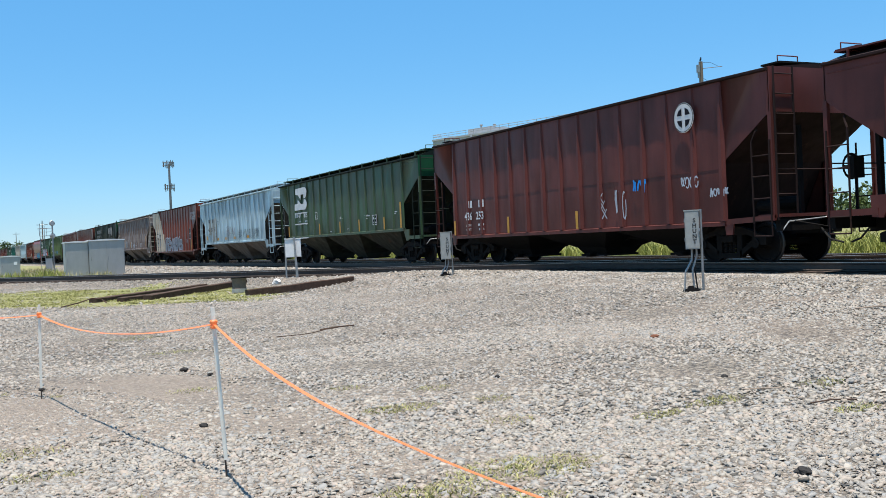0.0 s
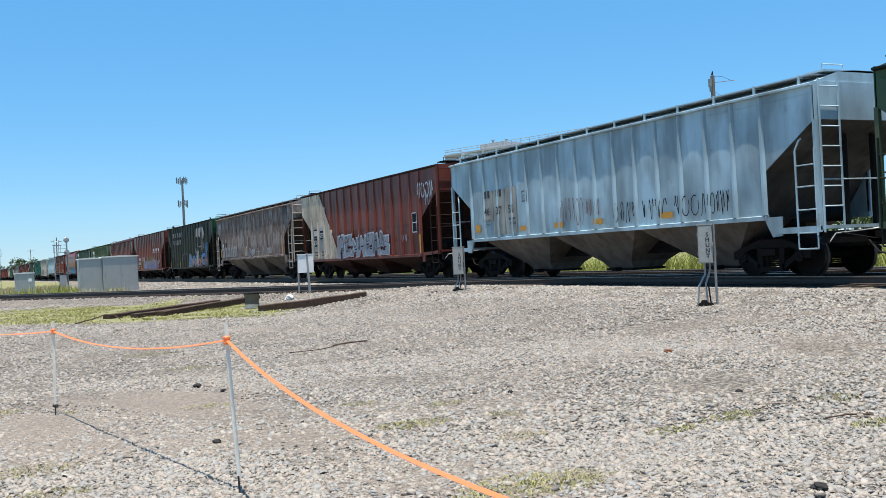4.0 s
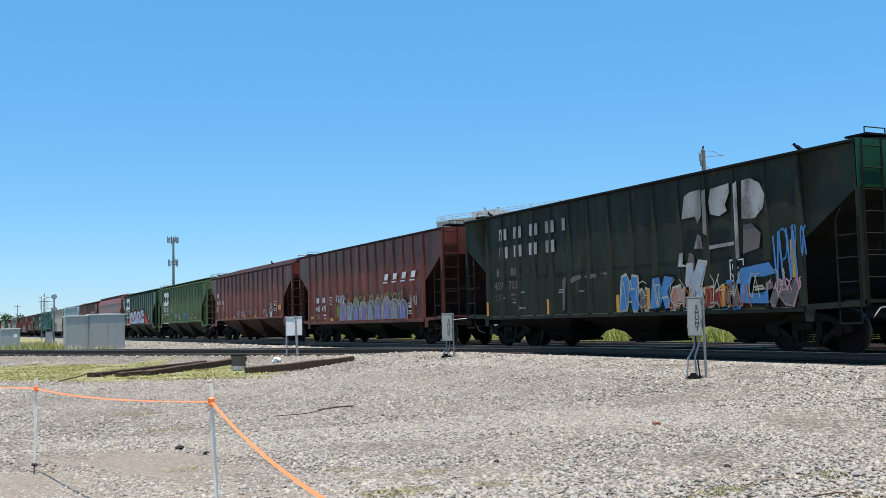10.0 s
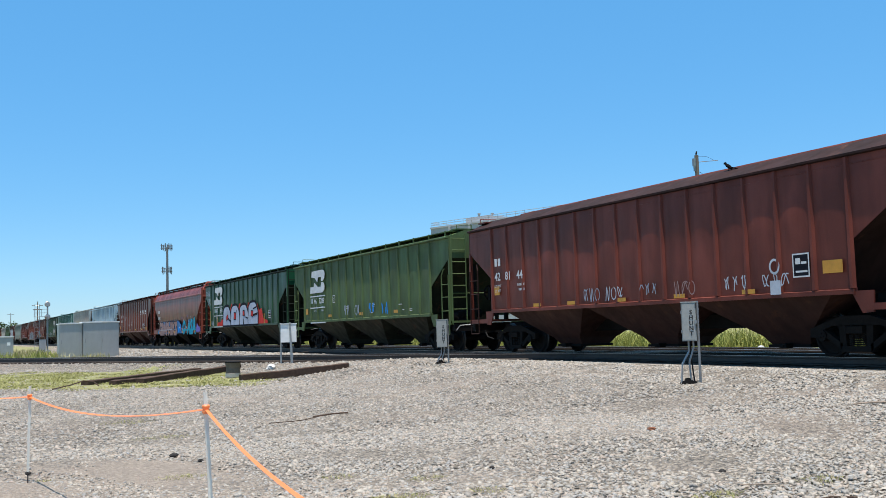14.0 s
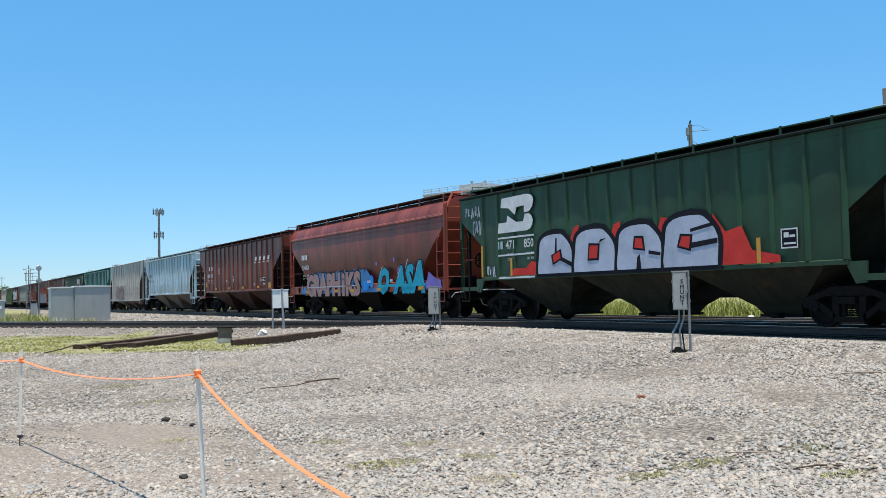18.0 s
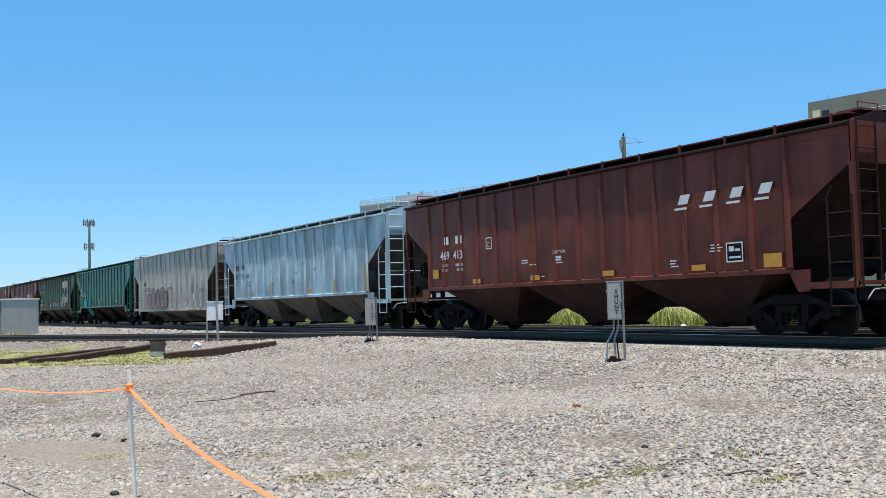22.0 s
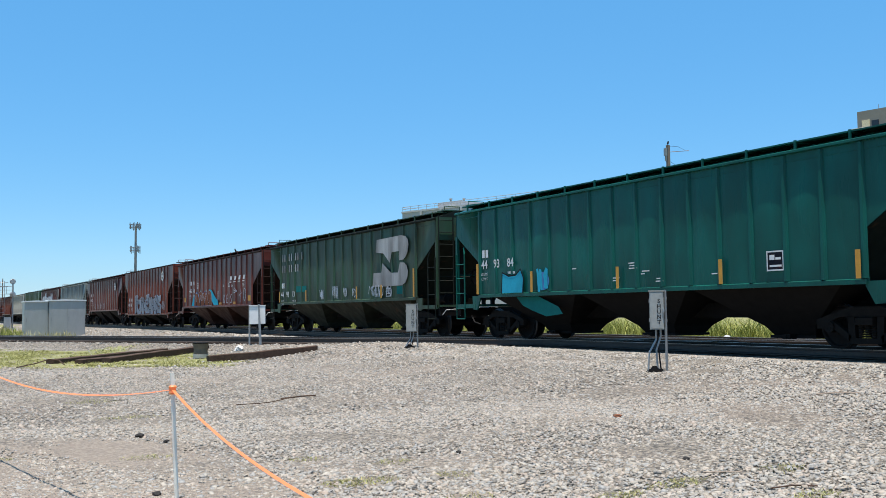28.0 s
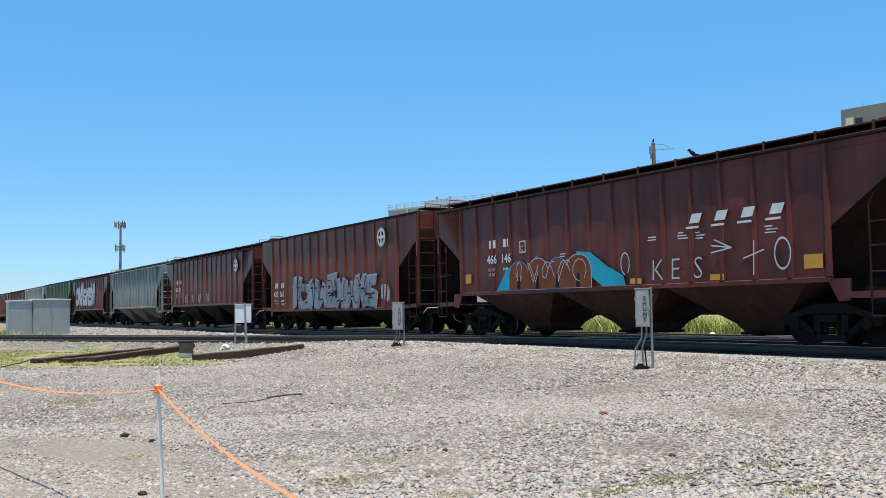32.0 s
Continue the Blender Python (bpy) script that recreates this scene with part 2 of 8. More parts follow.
MAT_BLACK = plain("black_lettering", (0.02, 0.02, 0.022), 0.6, 0, 0.2, 8, rel=0)
MAT_LETTER = plain("white_lettering", (0.68, 0.66, 0.63), 0.6, 0, 0.22, 3, rel=0)
MAT_YELLOW = plain("yellow_reflector", (0.58, 0.27, 0.03), 0.6, 0, 0.2, 6, rel=0)
MAT_LATH = plain("weathered_lath", (0.9, 0.82, 0.7), 0.85, 0, 0.22, 10, (3, 3, 0.4), 0.3)


def tape_mat():
    """Thin plastic that glows through when the sun is behind it."""
    m = plain("orange_flagging_tape", (0.95, 0.36, 0.14), 0.4, 0, 0.12, 8, rel=0)
    t = m.node_tree
    n = t.nodes["Principled BSDF"]
    tr = t.nodes.new("ShaderNodeBsdfTranslucent")
    tr.inputs[0].default_value = (1.0, 0.42, 0.17, 1)
    mx = t.nodes.new("ShaderNodeMixShader")
    mx.inputs[0].default_value = 0.5
    t.links.new(n.outputs[0], mx.inputs[1])
    t.links.new(tr.outputs[0], mx.inputs[2])
    t.links.new(mx.outputs[0], t.nodes["Material Output"].inputs[0])
    return m


MAT_TAPE = tape_mat()
MAT_WOOD = plain("pole_wood", (0.2, 0.16, 0.13), 0.9, 0, 0.3, 3, (4, 4, 0.5), 0.3)
MAT_CONC = plain("precast_concrete", (0.4, 0.41, 0.42), 0.85, 0, 0.15, 0.4)
MAT_LEAF = grass_mat("tree_leaves", (0.03, 0.06, 0.015), (0.09, 0.13, 0.04))
MAT_BARK = plain("tree_bark", (0.12, 0.09, 0.07), 0.95, 0, 0.3, 6)
MAT_RUBBER = plain("black_rubber", (0.02, 0.02, 0.02), 0.8, 0, 0.2, 8)
MAT_NEAR_BLACK = plain("near_black", (0.004, 0.004, 0.0045), 0.95, 0, 0.3, 12)
MAT_GLASS_DARK = plain("dark_signal_glass", (0.02, 0.02, 0.025), 0.1, 0, 0.1, 5, rel=0)
MAT_CONC_TAN = plain("tan_concrete", (0.22, 0.21, 0.19), 0.85, 0, 0.15, 0.4)
MAT_CREAM_WALL = plain("cream_wall", (0.7, 0.6, 0.4), 0.8)
MAT_PEBBLE_RUST = plain("rusted_scrap", (0.17, 0.075, 0.045), 0.9, 0, 0.3, 20)


# ---- mesh helpers ----
class Shape:
    """Collects vertices and faces of one mesh."""

    def __init__(self):
        self.v, self.f, self.s = [], [], []

    def face(self, *pts, mat=0):
        i = len(self.v)
        self.v += [tuple(p) for p in pts]
        self.f.append(tuple(range(i, i + len(pts))))
        self.s.append(mat)

    def box(self, x0, x1, y0, y1, z0, z1, mat=0):
        i = len(self.v)
        self.v += [(x, y, z) for z in (z0, z1) for y in (y0, y1) for x in (x0, x1)]
        for q in ((0, 2, 3, 1), (4, 5, 7, 6), (0, 1, 5, 4), (2, 6, 7, 3), (0, 4, 6, 2), (1, 3, 7, 5)):
            self.f.append(tuple(i + k for k in q))
            self.s.append(mat)
        return self

    def prism(self, pts, axis, a, b, mat=0):
        """A polygon swept along an axis: pts are (y, z) for x, (x, z) for y, (x, y) for z."""
        def put(p, c):
            return {"x": (c, p[0], p[1]), "y": (p[0], c, p[1]), "z": (p[0], p[1], c)}[axis]
        i, n = len(self.v), len(pts)
        self.v += [put(p, a) for p in pts] + [put(p, b) for p in pts]
        self.f.append(tuple(range(i, i + n)))
        self.f.append(tuple(range(i + 2 * n - 1, i + n - 1, -1)))
        self.s += [mat, mat]
        for k in range(n):
            j = (k + 1) % n
            self.f.append((i + k, i + n + k, i + n + j, i + j))
            self.s.append(mat)
        return self

    def tube(self, p, q, r, n=6, r2=None, mat=0, cap=True):
        p, q = Vector(p), Vector(q)
        d = (q - p).normalized()
        a = d.cross(Vector((0, 0, 1)) if abs(d.z) < 0.9 else Vector((1, 0, 0))).normalized()
        b = d.cross(a)
        i = len(self.v)
        for c, rr in ((p, r), (q, r if r2 is None else r2)):
            for k in range(n):
                w = 2 * math.pi * k / n
                self.v.append(tuple(c + (a * math.cos(w) + b * math.sin(w)) * rr))
        for k in range(n):
            j = (k + 1) % n
            self.f.append((i + k, i + j, i + n + j, i + n + k))
            self.s.append(mat)
        if cap:
            self.f.append(tuple(range(i + n - 1, i - 1, -1)))
            self.f.append(tuple(range(i + n, i + 2 * n)))
            self.s += [mat, mat]
        return self

    def path(self, pts, r, n=6, mat=0):
        for a, b in zip(pts, pts[1:]):
            self.tube(a, b, r, n, mat=mat)
        return self

    def lathe(self, prof, axis="x", n=20, at=(0, 0, 0), mat=0):
        """A profile of (along, radius) turned round an axis."""
        i, m = len(self.v), len(prof)
        for k in range(n):
            w = 2 * math.pi * k / n
            for a, r in prof:
                c, s = r * math.cos(w), r * math.sin(w)
                p = {"x": (a, c, s), "y": (c, a, s), "z": (c, s, a)}[axis]
                self.v.append(tuple(p[e] + at[e] for e in range(3)))
        for k in range(n):
            j = (k + 1) % n
            for e in range(m - 1):
                self.f.append((i + k * m + e, i + j * m + e, i + j * m + e + 1, i + k * m + e + 1))
                self.s.append(mat)
        return self

    def mesh(self, name, mats, smooth=False):
        me = bpy.data.meshes.new(name)
        me.from_pydata(self.v, [], self.f)
        for m in mats if isinstance(mats, (list, tuple)) else [mats]:
            me.materials.append(m)
        if any(self.s):
            me.polygons.foreach_set("material_index", self.s)
        bm = bmesh.new()
        bm.from_mesh(me)
        bmesh.ops.remove_doubles(bm, verts=bm.verts, dist=0.0004)
        bmesh.ops.recalc_face_normals(bm, faces=bm.faces)
        bm.to_mesh(me)
        bm.free()
        if smooth:
            me.polygons.foreach_set("use_smooth", [True] * len(me.polygons))
            me.set_sharp_from_angle(angle=radians(40))
        me.update()
        return me


def part(name, shape, mats, parent, label="", smooth=False):
    """One mesh object under a thing or a part. shape: a Shape or a ready mesh."""
    me = shape.mesh(name, mats, smooth) if isinstance(shape, Shape) else shape
    ob = new(name, me)
    ob.parent = parent
    if label:
        ob["label"] = label
    return ob


def thing(name, m, label, category, group="", kind="", shape=None, mats=None, smooth=False):
    ob = new(name, shape.mesh(name, mats, smooth) if shape else None)
    if not shape:
        ob.empty_display_size = 0.3
    ob.matrix_world = m
    return tagged(ob, label, category, group, kind)


_words = {}


def word_mesh(text, size, mat, bold=0.0, shear=0.0):
    """Flat lettering in the built-in font: x along the line, y up, centred on x."""
    key = (text, size, mat.name, bold, shear)
    if key not in _words:
        cu = bpy.data.curves.new("lettering", "FONT")
        cu.body, cu.size, cu.align_x, cu.offset, cu.shear = text, size, "CENTER", bold, shear
        cu.resolution_u = 2
        tmp = bpy.data.objects.new("lettering", cu)
        scene.collection.objects.link(tmp)
        dg = bpy.context.evaluated_depsgraph_get()
        me = bpy.data.meshes.new_from_object(tmp.evaluated_get(dg))
        bpy.data.objects.remove(tmp)
        me.materials.clear()
        me.materials.append(mat)
        _words[key] = me
    return _words[key]


def smooth01(a, b, x):
    k = min(1.0, max(0.0, (x - a) / (b - a)))
    return k * k * (3 - 2 * k)


# ---- ground and tracks ----
TRACK_X, RAIL_Z = 17.6, 0.71
CROSS_A, CROSS_B = Vector((3.0, 50.0)), Vector((9.0, 39.0))
CROSS_D = (CROSS_B - CROSS_A).normalized()
CROSS_N = Vector((-CROSS_D.y, CROSS_D.x))          # to the far side of the crossing track
CROSS_MID = CROSS_A + CROSS_N * 0.75


def lerp_table(x, tab):
    if x <= tab[0][0]:
        return tab[0][1]
    for (a, u), (b, w) in zip(tab, tab[1:]):
        if x <= b:
            k = (x - a) / (b - a)
            return u + (w - u) * k * k * (3 - 2 * k)
    return tab[-1][1]


NEAR_TAB = [(0, 0.5), (2.0, 0.51), (2.6, 0.55), (3.5, 0.585), (5.8, 0.47), (9.0, 0.2), (13.5, 0.0)]
CROSS_TAB = [(0, 0.5), (1.35, 0.49), (2.6, 0.26), (6.0, 0.2), (14.0, 0.0)]


def ground_z(x, y, rough=True):
    d = TRACK_X - x
    dc = abs((Vector((x, y)) - CROSS_MID).dot(CROSS_N))
    z = max(lerp_table(abs(d), NEAR_TAB) if d > 0 else 0.5, lerp_table(dc, CROSS_TAB) if y > 8 else 0, 0.22 * smooth01(14, 30, y))
    if d < -6:
        z = 0.5 - 0.35 * smooth01(6, 14, -d)
    if rough and abs(d) > 2.2 and dc > 1.6:
        z += 0.022 * noise.noise((x * 0.7, y * 0.7, 3.1)) + 0.010 * noise.noise((x * 3.1, y * 3.1, 7.7))
        if 2.4 < d < 6:
            z += 0.06 * noise.noise((x * 1.6, y * 1.6, 1.2)) + 0.035 * noise.noise((x * 0.8, y * 4.0, 5.0)) * (d < 4.2)
    return z


def steps(lo, a, b, hi, fine, grow=1.35):
    out, x, s = [], a, fine
    while x <= b:
        out.append(x)
        x += fine
    s = fine
    while x < hi:
        s *= grow
        x += s
        out.append(min(x, hi))
    x, s = a, fine
    while x > lo:
        s *= grow
        x -= s
        out.insert(0, max(x, lo))
    return out


def build_ground():
    xs = steps(-3000, -3, 27, 3000, 0.3)
    ys = steps(-3000, 1.0, 62, 4000, 0.35)
    nx, ny = len(xs), len(ys)
    v = [(x, y, ground_z(x, y)) for y in ys for x in xs]
    f = [(j * nx + i, j * nx + i + 1, (j + 1) * nx + i + 1, (j + 1) * nx + i) for j in range(ny - 1) for i in range(nx - 1)]
    me = bpy.data.meshes.new("ground")
    me.from_pydata(v, [], f)
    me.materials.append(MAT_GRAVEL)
    me.materials.append(MAT_FIELD)
    idx = []
    for j in range(ny - 1):
        for i in range(nx - 1):
            x, y = (xs[i] + xs[i + 1]) / 2, (ys[j] + ys[j + 1]) / 2
            dx, dy = (x - 4.4) / 5.6, (y - 34.5 - (x - 4.4) * -0.6) / 8.0
            lawn = dx * dx + dy * dy + 0.5 * noise.noise((x * 0.6, y * 0.5, 2.0)) < 0.85 or (-6 < x < 9.5 and 55 + (x * -1.2 if x > 0 else 0) < y < 86 and noise.noise((x * .5, y * .4, 9.)) > -0.15)
            idx.append(1 if lawn or (x > 24.5 or x < -40 or y > 130 or y < -40) and abs(x - TRACK_X) > 5 else 0)
    me.polygons.foreach_set("material_index", idx)
    me.polygons.foreach_set("use_smooth", [True] * len(f))
    ob = new("ground", me)
    return tagged(ob, "pale grey ballast gravel yard with dusty and pinkish patches", "ground", kind="structure")


def field_mat():
    m, t, n = nodes_of("field_grass", 0.95)
    a = noise_node(t, 0.05, (1, 1, 1), 5)
    b = noise_node(t, 1.3, (1, 1, 1), 6)
    c = mixc(t, ramp(t, a.outputs[0], 0.35, 0.65).outputs[0], (0.13, 0.138, 0.042), (0.2, 0.185, 0.078))
    c = mixc(t, 0.4, c, ramp(t, b.outputs[0], 0.3, 0.7, (0.12, 0.13, 0.037, 1), (0.24, 0.22, 0.105, 1)).outputs[0])
    t.links.new(c, n.inputs["Base Color"])
    bump(t, n, b.outputs[0], 0.5, 0.1)
    return m


MAT_FIELD = field_mat()
ground = build_ground()


DUST = ((2.6, 8.0, 0.55, 1.5), (2.1, 11.9, 1.0, 1.8), (0.7, 12.9, 1.2, 1.3))
TUFTS = [(3.84, 10.1, .22, .18, 120), (5.2, 6.55, .24, .16, 260), (5.85, 6.6, .32, .16, 280), (3.75, 8.5, .42, .22, 500), (4.65, 8.35, .17, .2, 200), (3.4, 5.75, .6, .34, 1700), (2.6, 5.5, .4, .28, 700), (4.5, 9.4, .25, .2, 160),
         (3.1, 15.6, .5, .3, 260), (0.4, 8.6, .45, .3, 420), (0.5, 7.6, .35, .2, 260), (0.2, 12.6, .4, .3, 300), (6.3, 5.5, .22, .15, 200), (1.05, 11.9, .1, .1, 80), (2.4, 11.2, .3, .2, 160), (3.0, 18.5, .5, .4, 260), (4.2, 7.3, .25, .2, 160), (6.9, 6.4, .2, .2, 120), (0.9, 6.4, .3, .2, 260), (3.0, 5.05, .3, .2, 400)]


def scatter_stones():
    """Loose ballast that lies on the yard, each stone a small broken block."""
    rng = np.random.default_rng(5)
    gx, gy = np.arange(-3, 17, 0.25), np.arange(0.5, 86, 0.25)
    lut = np.array([[ground_z(x, y, False) for x in gx] for y in gy])
    xs, ys, ss = [], [], []
    for n, (r0, r1), (s0, s1) in ((5000, (3.6, 10), (0.018, 0.03)), (42000, (3.6, 8.5), (0.006, 0.021)), (75000, (7, 15), (0.007, 0.020)), (95000, (13, 27), (0.010, 0.0225)), (55000, (25, 46), (0.018, 0.034)), (26000, (44, 84), (0.03, 0.055))):
        ang = np.radians(rng.uniform(-3, 62, n))
        rad = np.sqrt(rng.uniform(r0 * r0, r1 * r1, n))
        xs.append(rad * np.sin(ang)), ys.append(rad * np.cos(ang)), ss.append(s0 + (s1 - s0) * rng.uniform(0, 1, n) ** 1.6)
    x, y, s = np.concatenate(xs), np.concatenate(ys), np.concatenate(ss)
    u = rng.uniform(0, 1, len(x))
    keep = x < 15.2
    drop = 0 * x
    for dx, dy, rx, ry in DUST:
        drop = np.maximum(drop, 0.88 * np.exp(-((x - dx) / rx) ** 2 - ((y - dy) / ry) ** 2))
    drop = drop + 0.35 * (np.sin(x * 1.3 + 2 * np.sin(y * 0.45)) * np.sin(y * 0.62 + x * 0.3) > 0.45) * (x < 6)
    for tx, ty, rx, ry, _ in TUFTS:
        drop = np.maximum(drop, 0.8 * (((x - tx) / rx) ** 2 + ((y - ty) / ry) ** 2 < 1))
    drop = np.maximum(drop, 0.9 * (((x - 4.4) / 5.6) ** 2 + ((y - 34.5 + (x - 4.4) * 0.6) / 8.0) ** 2 < 0.8))
    keep &= u > drop
    x, y, s = x[keep], y[keep], s[keep]
    s = np.where(17.6 - x < 6, s * 1.2, s)
    n = len(x)
    i, j = np.clip((x + 3) / 0.25, 0, len(gx) - 1.01), np.clip((y - 0.5) / 0.25, 0, len(gy) - 1.01)
    i0, j0 = i.astype(int), j.astype(int)
    fi, fj = i - i0, j - j0
    z = (lut[j0, i0] * (1 - fi) + lut[j0, i0 + 1] * fi) * (1 - fj) + (lut[j0 + 1, i0] * (1 - fi) + lut[j0 + 1, i0 + 1] * fi) * fj
    base = np.array([(a, b, c) for c in (-1, 1) for b in (-1, 1) for a in (-1, 1)], float)
    dims = rng.uniform(0.6, 1.4, (n, 1, 3)) * np.array([1, 1, 0.42])
    p = base[None] * rng.uniform(0.5, 1.15, (n, 8, 3)) * dims * s[:, None, None]
    tilt = rng.uniform(-0.45, 0.45, (n, 2, 1))
    p[:, :, 2] += p[:, :, 0] * tilt[:, 0] + p[:, :, 1] * tilt[:, 1]
    rot = rng.uniform(0, 6.283, (n, 1))
    c, w = np.cos(rot), np.sin(rot)
    q = np.stack((p[:, :, 0] * c - p[:, :, 1] * w + x[:, None], p[:, :, 0] * w + p[:, :, 1] * c + y[:, None], p[:, :, 2] + (z + s * 0.25)[:, None]), 2).reshape(-1, 3)
    quads = np.array([(4, 5, 7, 6), (0, 1, 5, 4), (2, 6, 7, 3), (0, 4, 6, 2), (1, 3, 7, 5)])
    f = (quads[None] + (np.arange(n) * 8)[:, None, None]).reshape(-1)
    me = bpy.data.meshes.new("loose_ballast")
    me.vertices.add(len(q))
    me.vertices.foreach_set("co", q.reshape(-1))
    me.loops.add(len(f))
    me.loops.foreach_set("vertex_index", f)
    me.polygons.add(len(f) // 4)
    me.polygons.foreach_set("loop_start", np.arange(0, len(f), 4))
    me.update(calc_edges=True)
    me.materials.append(MAT_STONE)
    tagged(new("loose_ballast", me), "loose broken grey ballast stones strewn over the yard", "gravel", kind="stuff")


scatter_stones()


def blades(name, spots, hmin, hmax, width, mat, label, category, seed=1, lean=0.5):
    """Grass as many thin bent blades, one object. spots: (x, y, radius x, radius y, count)."""
    rng = np.random.default_rng(seed)
    v, f = [], []
    for sx, sy, rx, ry, n in spots:
        for _ in range(n):
            a, r = rng.uniform(0, 6.283), math.sqrt(rng.uniform(0, 1))
            x, y = sx + rx * r * math.cos(a), sy + ry * r * math.sin(a)
            z = ground_z(x, y, False) - 0.01
            h = rng.uniform(hmin, hmax) * (1.1 - 0.5 * r)
            w = width * rng.uniform(0.6, 1.4)
            b, l = rng.uniform(0, 6.283), lean * h * rng.uniform(0.1, 1)
            dx, dy = math.cos(b), math.sin(b)
            e = rng.uniform(0, 6.283)
            px, py = -math.sin(e) * w, math.cos(e) * w
            i = len(v)
            v += [(x - px, y - py, z), (x + px, y + py, z),
                  (x - px * .7 + dx * l * .35, y - py * .7 + dy * l * .35, z + h * .6), (x + px * .7 + dx * l * .35, y + py * .7 + dy * l * .35, z + h * .6),
                  (x + dx * l, y + dy * l, z + h)]
            f += [(i, i + 1, i + 3, i + 2), (i + 2, i + 3, i + 4)]
    me = bpy.data.meshes.new(name)
    me.from_pydata(v, [], f)
    me.materials.append(mat)
    return tagged(new(name, me), label, category, kind="stuff")


# ---- the two tracks ----
def rail_profile():
    return [(-0.07, -0.17), (0.07, -0.17), (0.07, -0.155), (0.012, -0.135), (0.012, -0.045), (0.037, -0.035), (0.037, -0.004),
            (0.03, 0), (-0.03, 0), (-0.037, -0.004), (-0.037, -0.035), (-0.012, -0.045), (-0.012, -0.135), (-0.07, -0.155)]


def build_track(name, label, length0, length1, m, ties):
    t = thing(name, m, label, "railway track", kind="structure")
    for sx in (-0.7535, 0.7535):
        s = Shape().prism([(x + sx, z) for x, z in rail_profile()], "y", length0, length1)
        r = part("rail", s, MAT_RAIL, t)
        h = Shape().box(sx - 0.031, sx + 0.031, length0, length1, -0.003, 0.003)
        part("railhead", h, MAT_RAILHEAD, r, "polished steel railhead")
    tie = Shape().box(-1.3, 1.3, -0.115, 0.115, -0.36, -0.175).mesh("sleeper", MAT_TIE)
    y, k = ties[0], 0
    rng = random.Random(3)
    while y < ties[1]:
        o = part("sleeper", tie, None, t)
        o.location = (rng.uniform(-0.04, 0.04), y, rng.uniform(-0.006, 0.006))
        y += 0.53
    return t


main_track = build_track("main_track", "straight main line with worn steel rails on dark sleepers", -150, 900, pose(TRACK_X, 0, RAIL_Z), (6, 62))
_ang = math.degrees(math.atan2(-CROSS_D.x, CROSS_D.y))
cross_track = build_track("crossing_track", "second track crossing the main line at a shallow angle", -400, 400,
                          pose(CROSS_MID.x, CROSS_MID.y, RAIL_Z - 0.006, 0, 0, _ang), (-36, 20))
far_track = build_track("far_track", "third track behind the train", -150, 900, pose(TRACK_X + 4.6, 0, RAIL_Z - 0.04), (4, 30))


# ---- lineside equipment ----
def frame_pose(x, y, z, face=(0, 0)):
    """Pose on the ground with local -y turned towards the given plan point."""
    return pose(x, y, z, 0, 0, math.degrees(math.atan2(y - face[1], x - face[0])) - 90)


def shunt_box(x, y, w, h, foot, label):
    """A grey instrument box on a galvanised post, with bent conduits going to the ground."""
    t = thing("shunt_box", frame_pose(x, y, ground_z(x, y, False)), label, "signal box", "shunt boxes")
    b = Shape().box(-w / 2, w / 2, -0.13, 0.13, foot, foot + h).box(-w / 2 - 0.012, w / 2 + 0.012, -0.145, 0.14, foot + h, foot + h + 0.02)
    box = part("box", b, MAT_BOX, t)
    part("door", Shape().box(-w / 2 + 0.015, w / 2 - 0.015, -0.142, -0.13, foot + 0.02, foot + h - 0.02), MAT_BOX, box)
    for zz in (0.25, 0.75):
        part("hinge", Shape().tube((-w / 2, -0.14, foot + h * zz - 0.03), (-w / 2, -0.14, foot + h * zz + 0.03), 0.012), MAT_GALV, box)
    part("hasp", Shape().box(w / 2 - 0.03, w / 2 + 0.01, -0.155, -0.14, foot + h * 0.5 - 0.03, foot + h * 0.5 + 0.03), MAT_GALV, box)
    ch = h / 6.6
    for k, c in enumerate("SHUNT"):
        o = part("letter", word_mesh(c, ch * 1.0, MAT_BLACK, 0.003), None, box)
        o.matrix_local = Matrix.Translation((w * 0.16, -0.147, foot + h * 0.70 - k * ch * 0.92)) @ pose(0, 0, 0, 90)
    part("post", Shape().tube((w / 2 + 0.03, 0.08, -0.35), (w / 2 + 0.03, 0.08, foot + h + 0.03), 0.022, 8), MAT_GALV, t)
    for q in (0.2, 0.8):
        part("bracket", Shape().box(-w / 2, w / 2 + 0.06, 0.13, 0.16, foot + h * q, foot + h * q + 0.04), MAT_GALV, t)
    part("conduit", Shape().path([(-0.02, 0, foot), (-0.02, 0, foot - 0.18), (-0.14, -0.05, foot - 0.4), (-0.17, -0.08, -0.05)], 0.018, 6), MAT_GALV, t)
    part("conduit", Shape().path([(0.06, 0, foot), (0.06, 0, foot - 0.12), (-0.02, -0.03, foot - 0.36), (0.0, -0.06, -0.05)], 0.018, 6), MAT_GALV, t)
    part("cable", Shape().path([(0.0, 0.03, foot), (0.02, 0.05, foot * 0.5), (0.06, 0.05, -0.05)], 0.014, 5), MAT_RUBBER, t)
    # near-black mound added for the shadowed hole; its darkness is all colour
    part("shadow_hole", Shape().lathe([(0.0, 0.17), (0.07, 0.13), (0.05, 0.09), (0.12, 0.05), (0.06, 0.001)], "z", 8, (-0.05, -0.03, -0.02)), MAT_NEAR_BLACK, t, "near-black mound standing for the shadowed hole at the foot")
    return t


shunt_box(11.66, 13.55, 0.245, 0.66, 0.74, "grey metal shunt box on a post, black lettering")
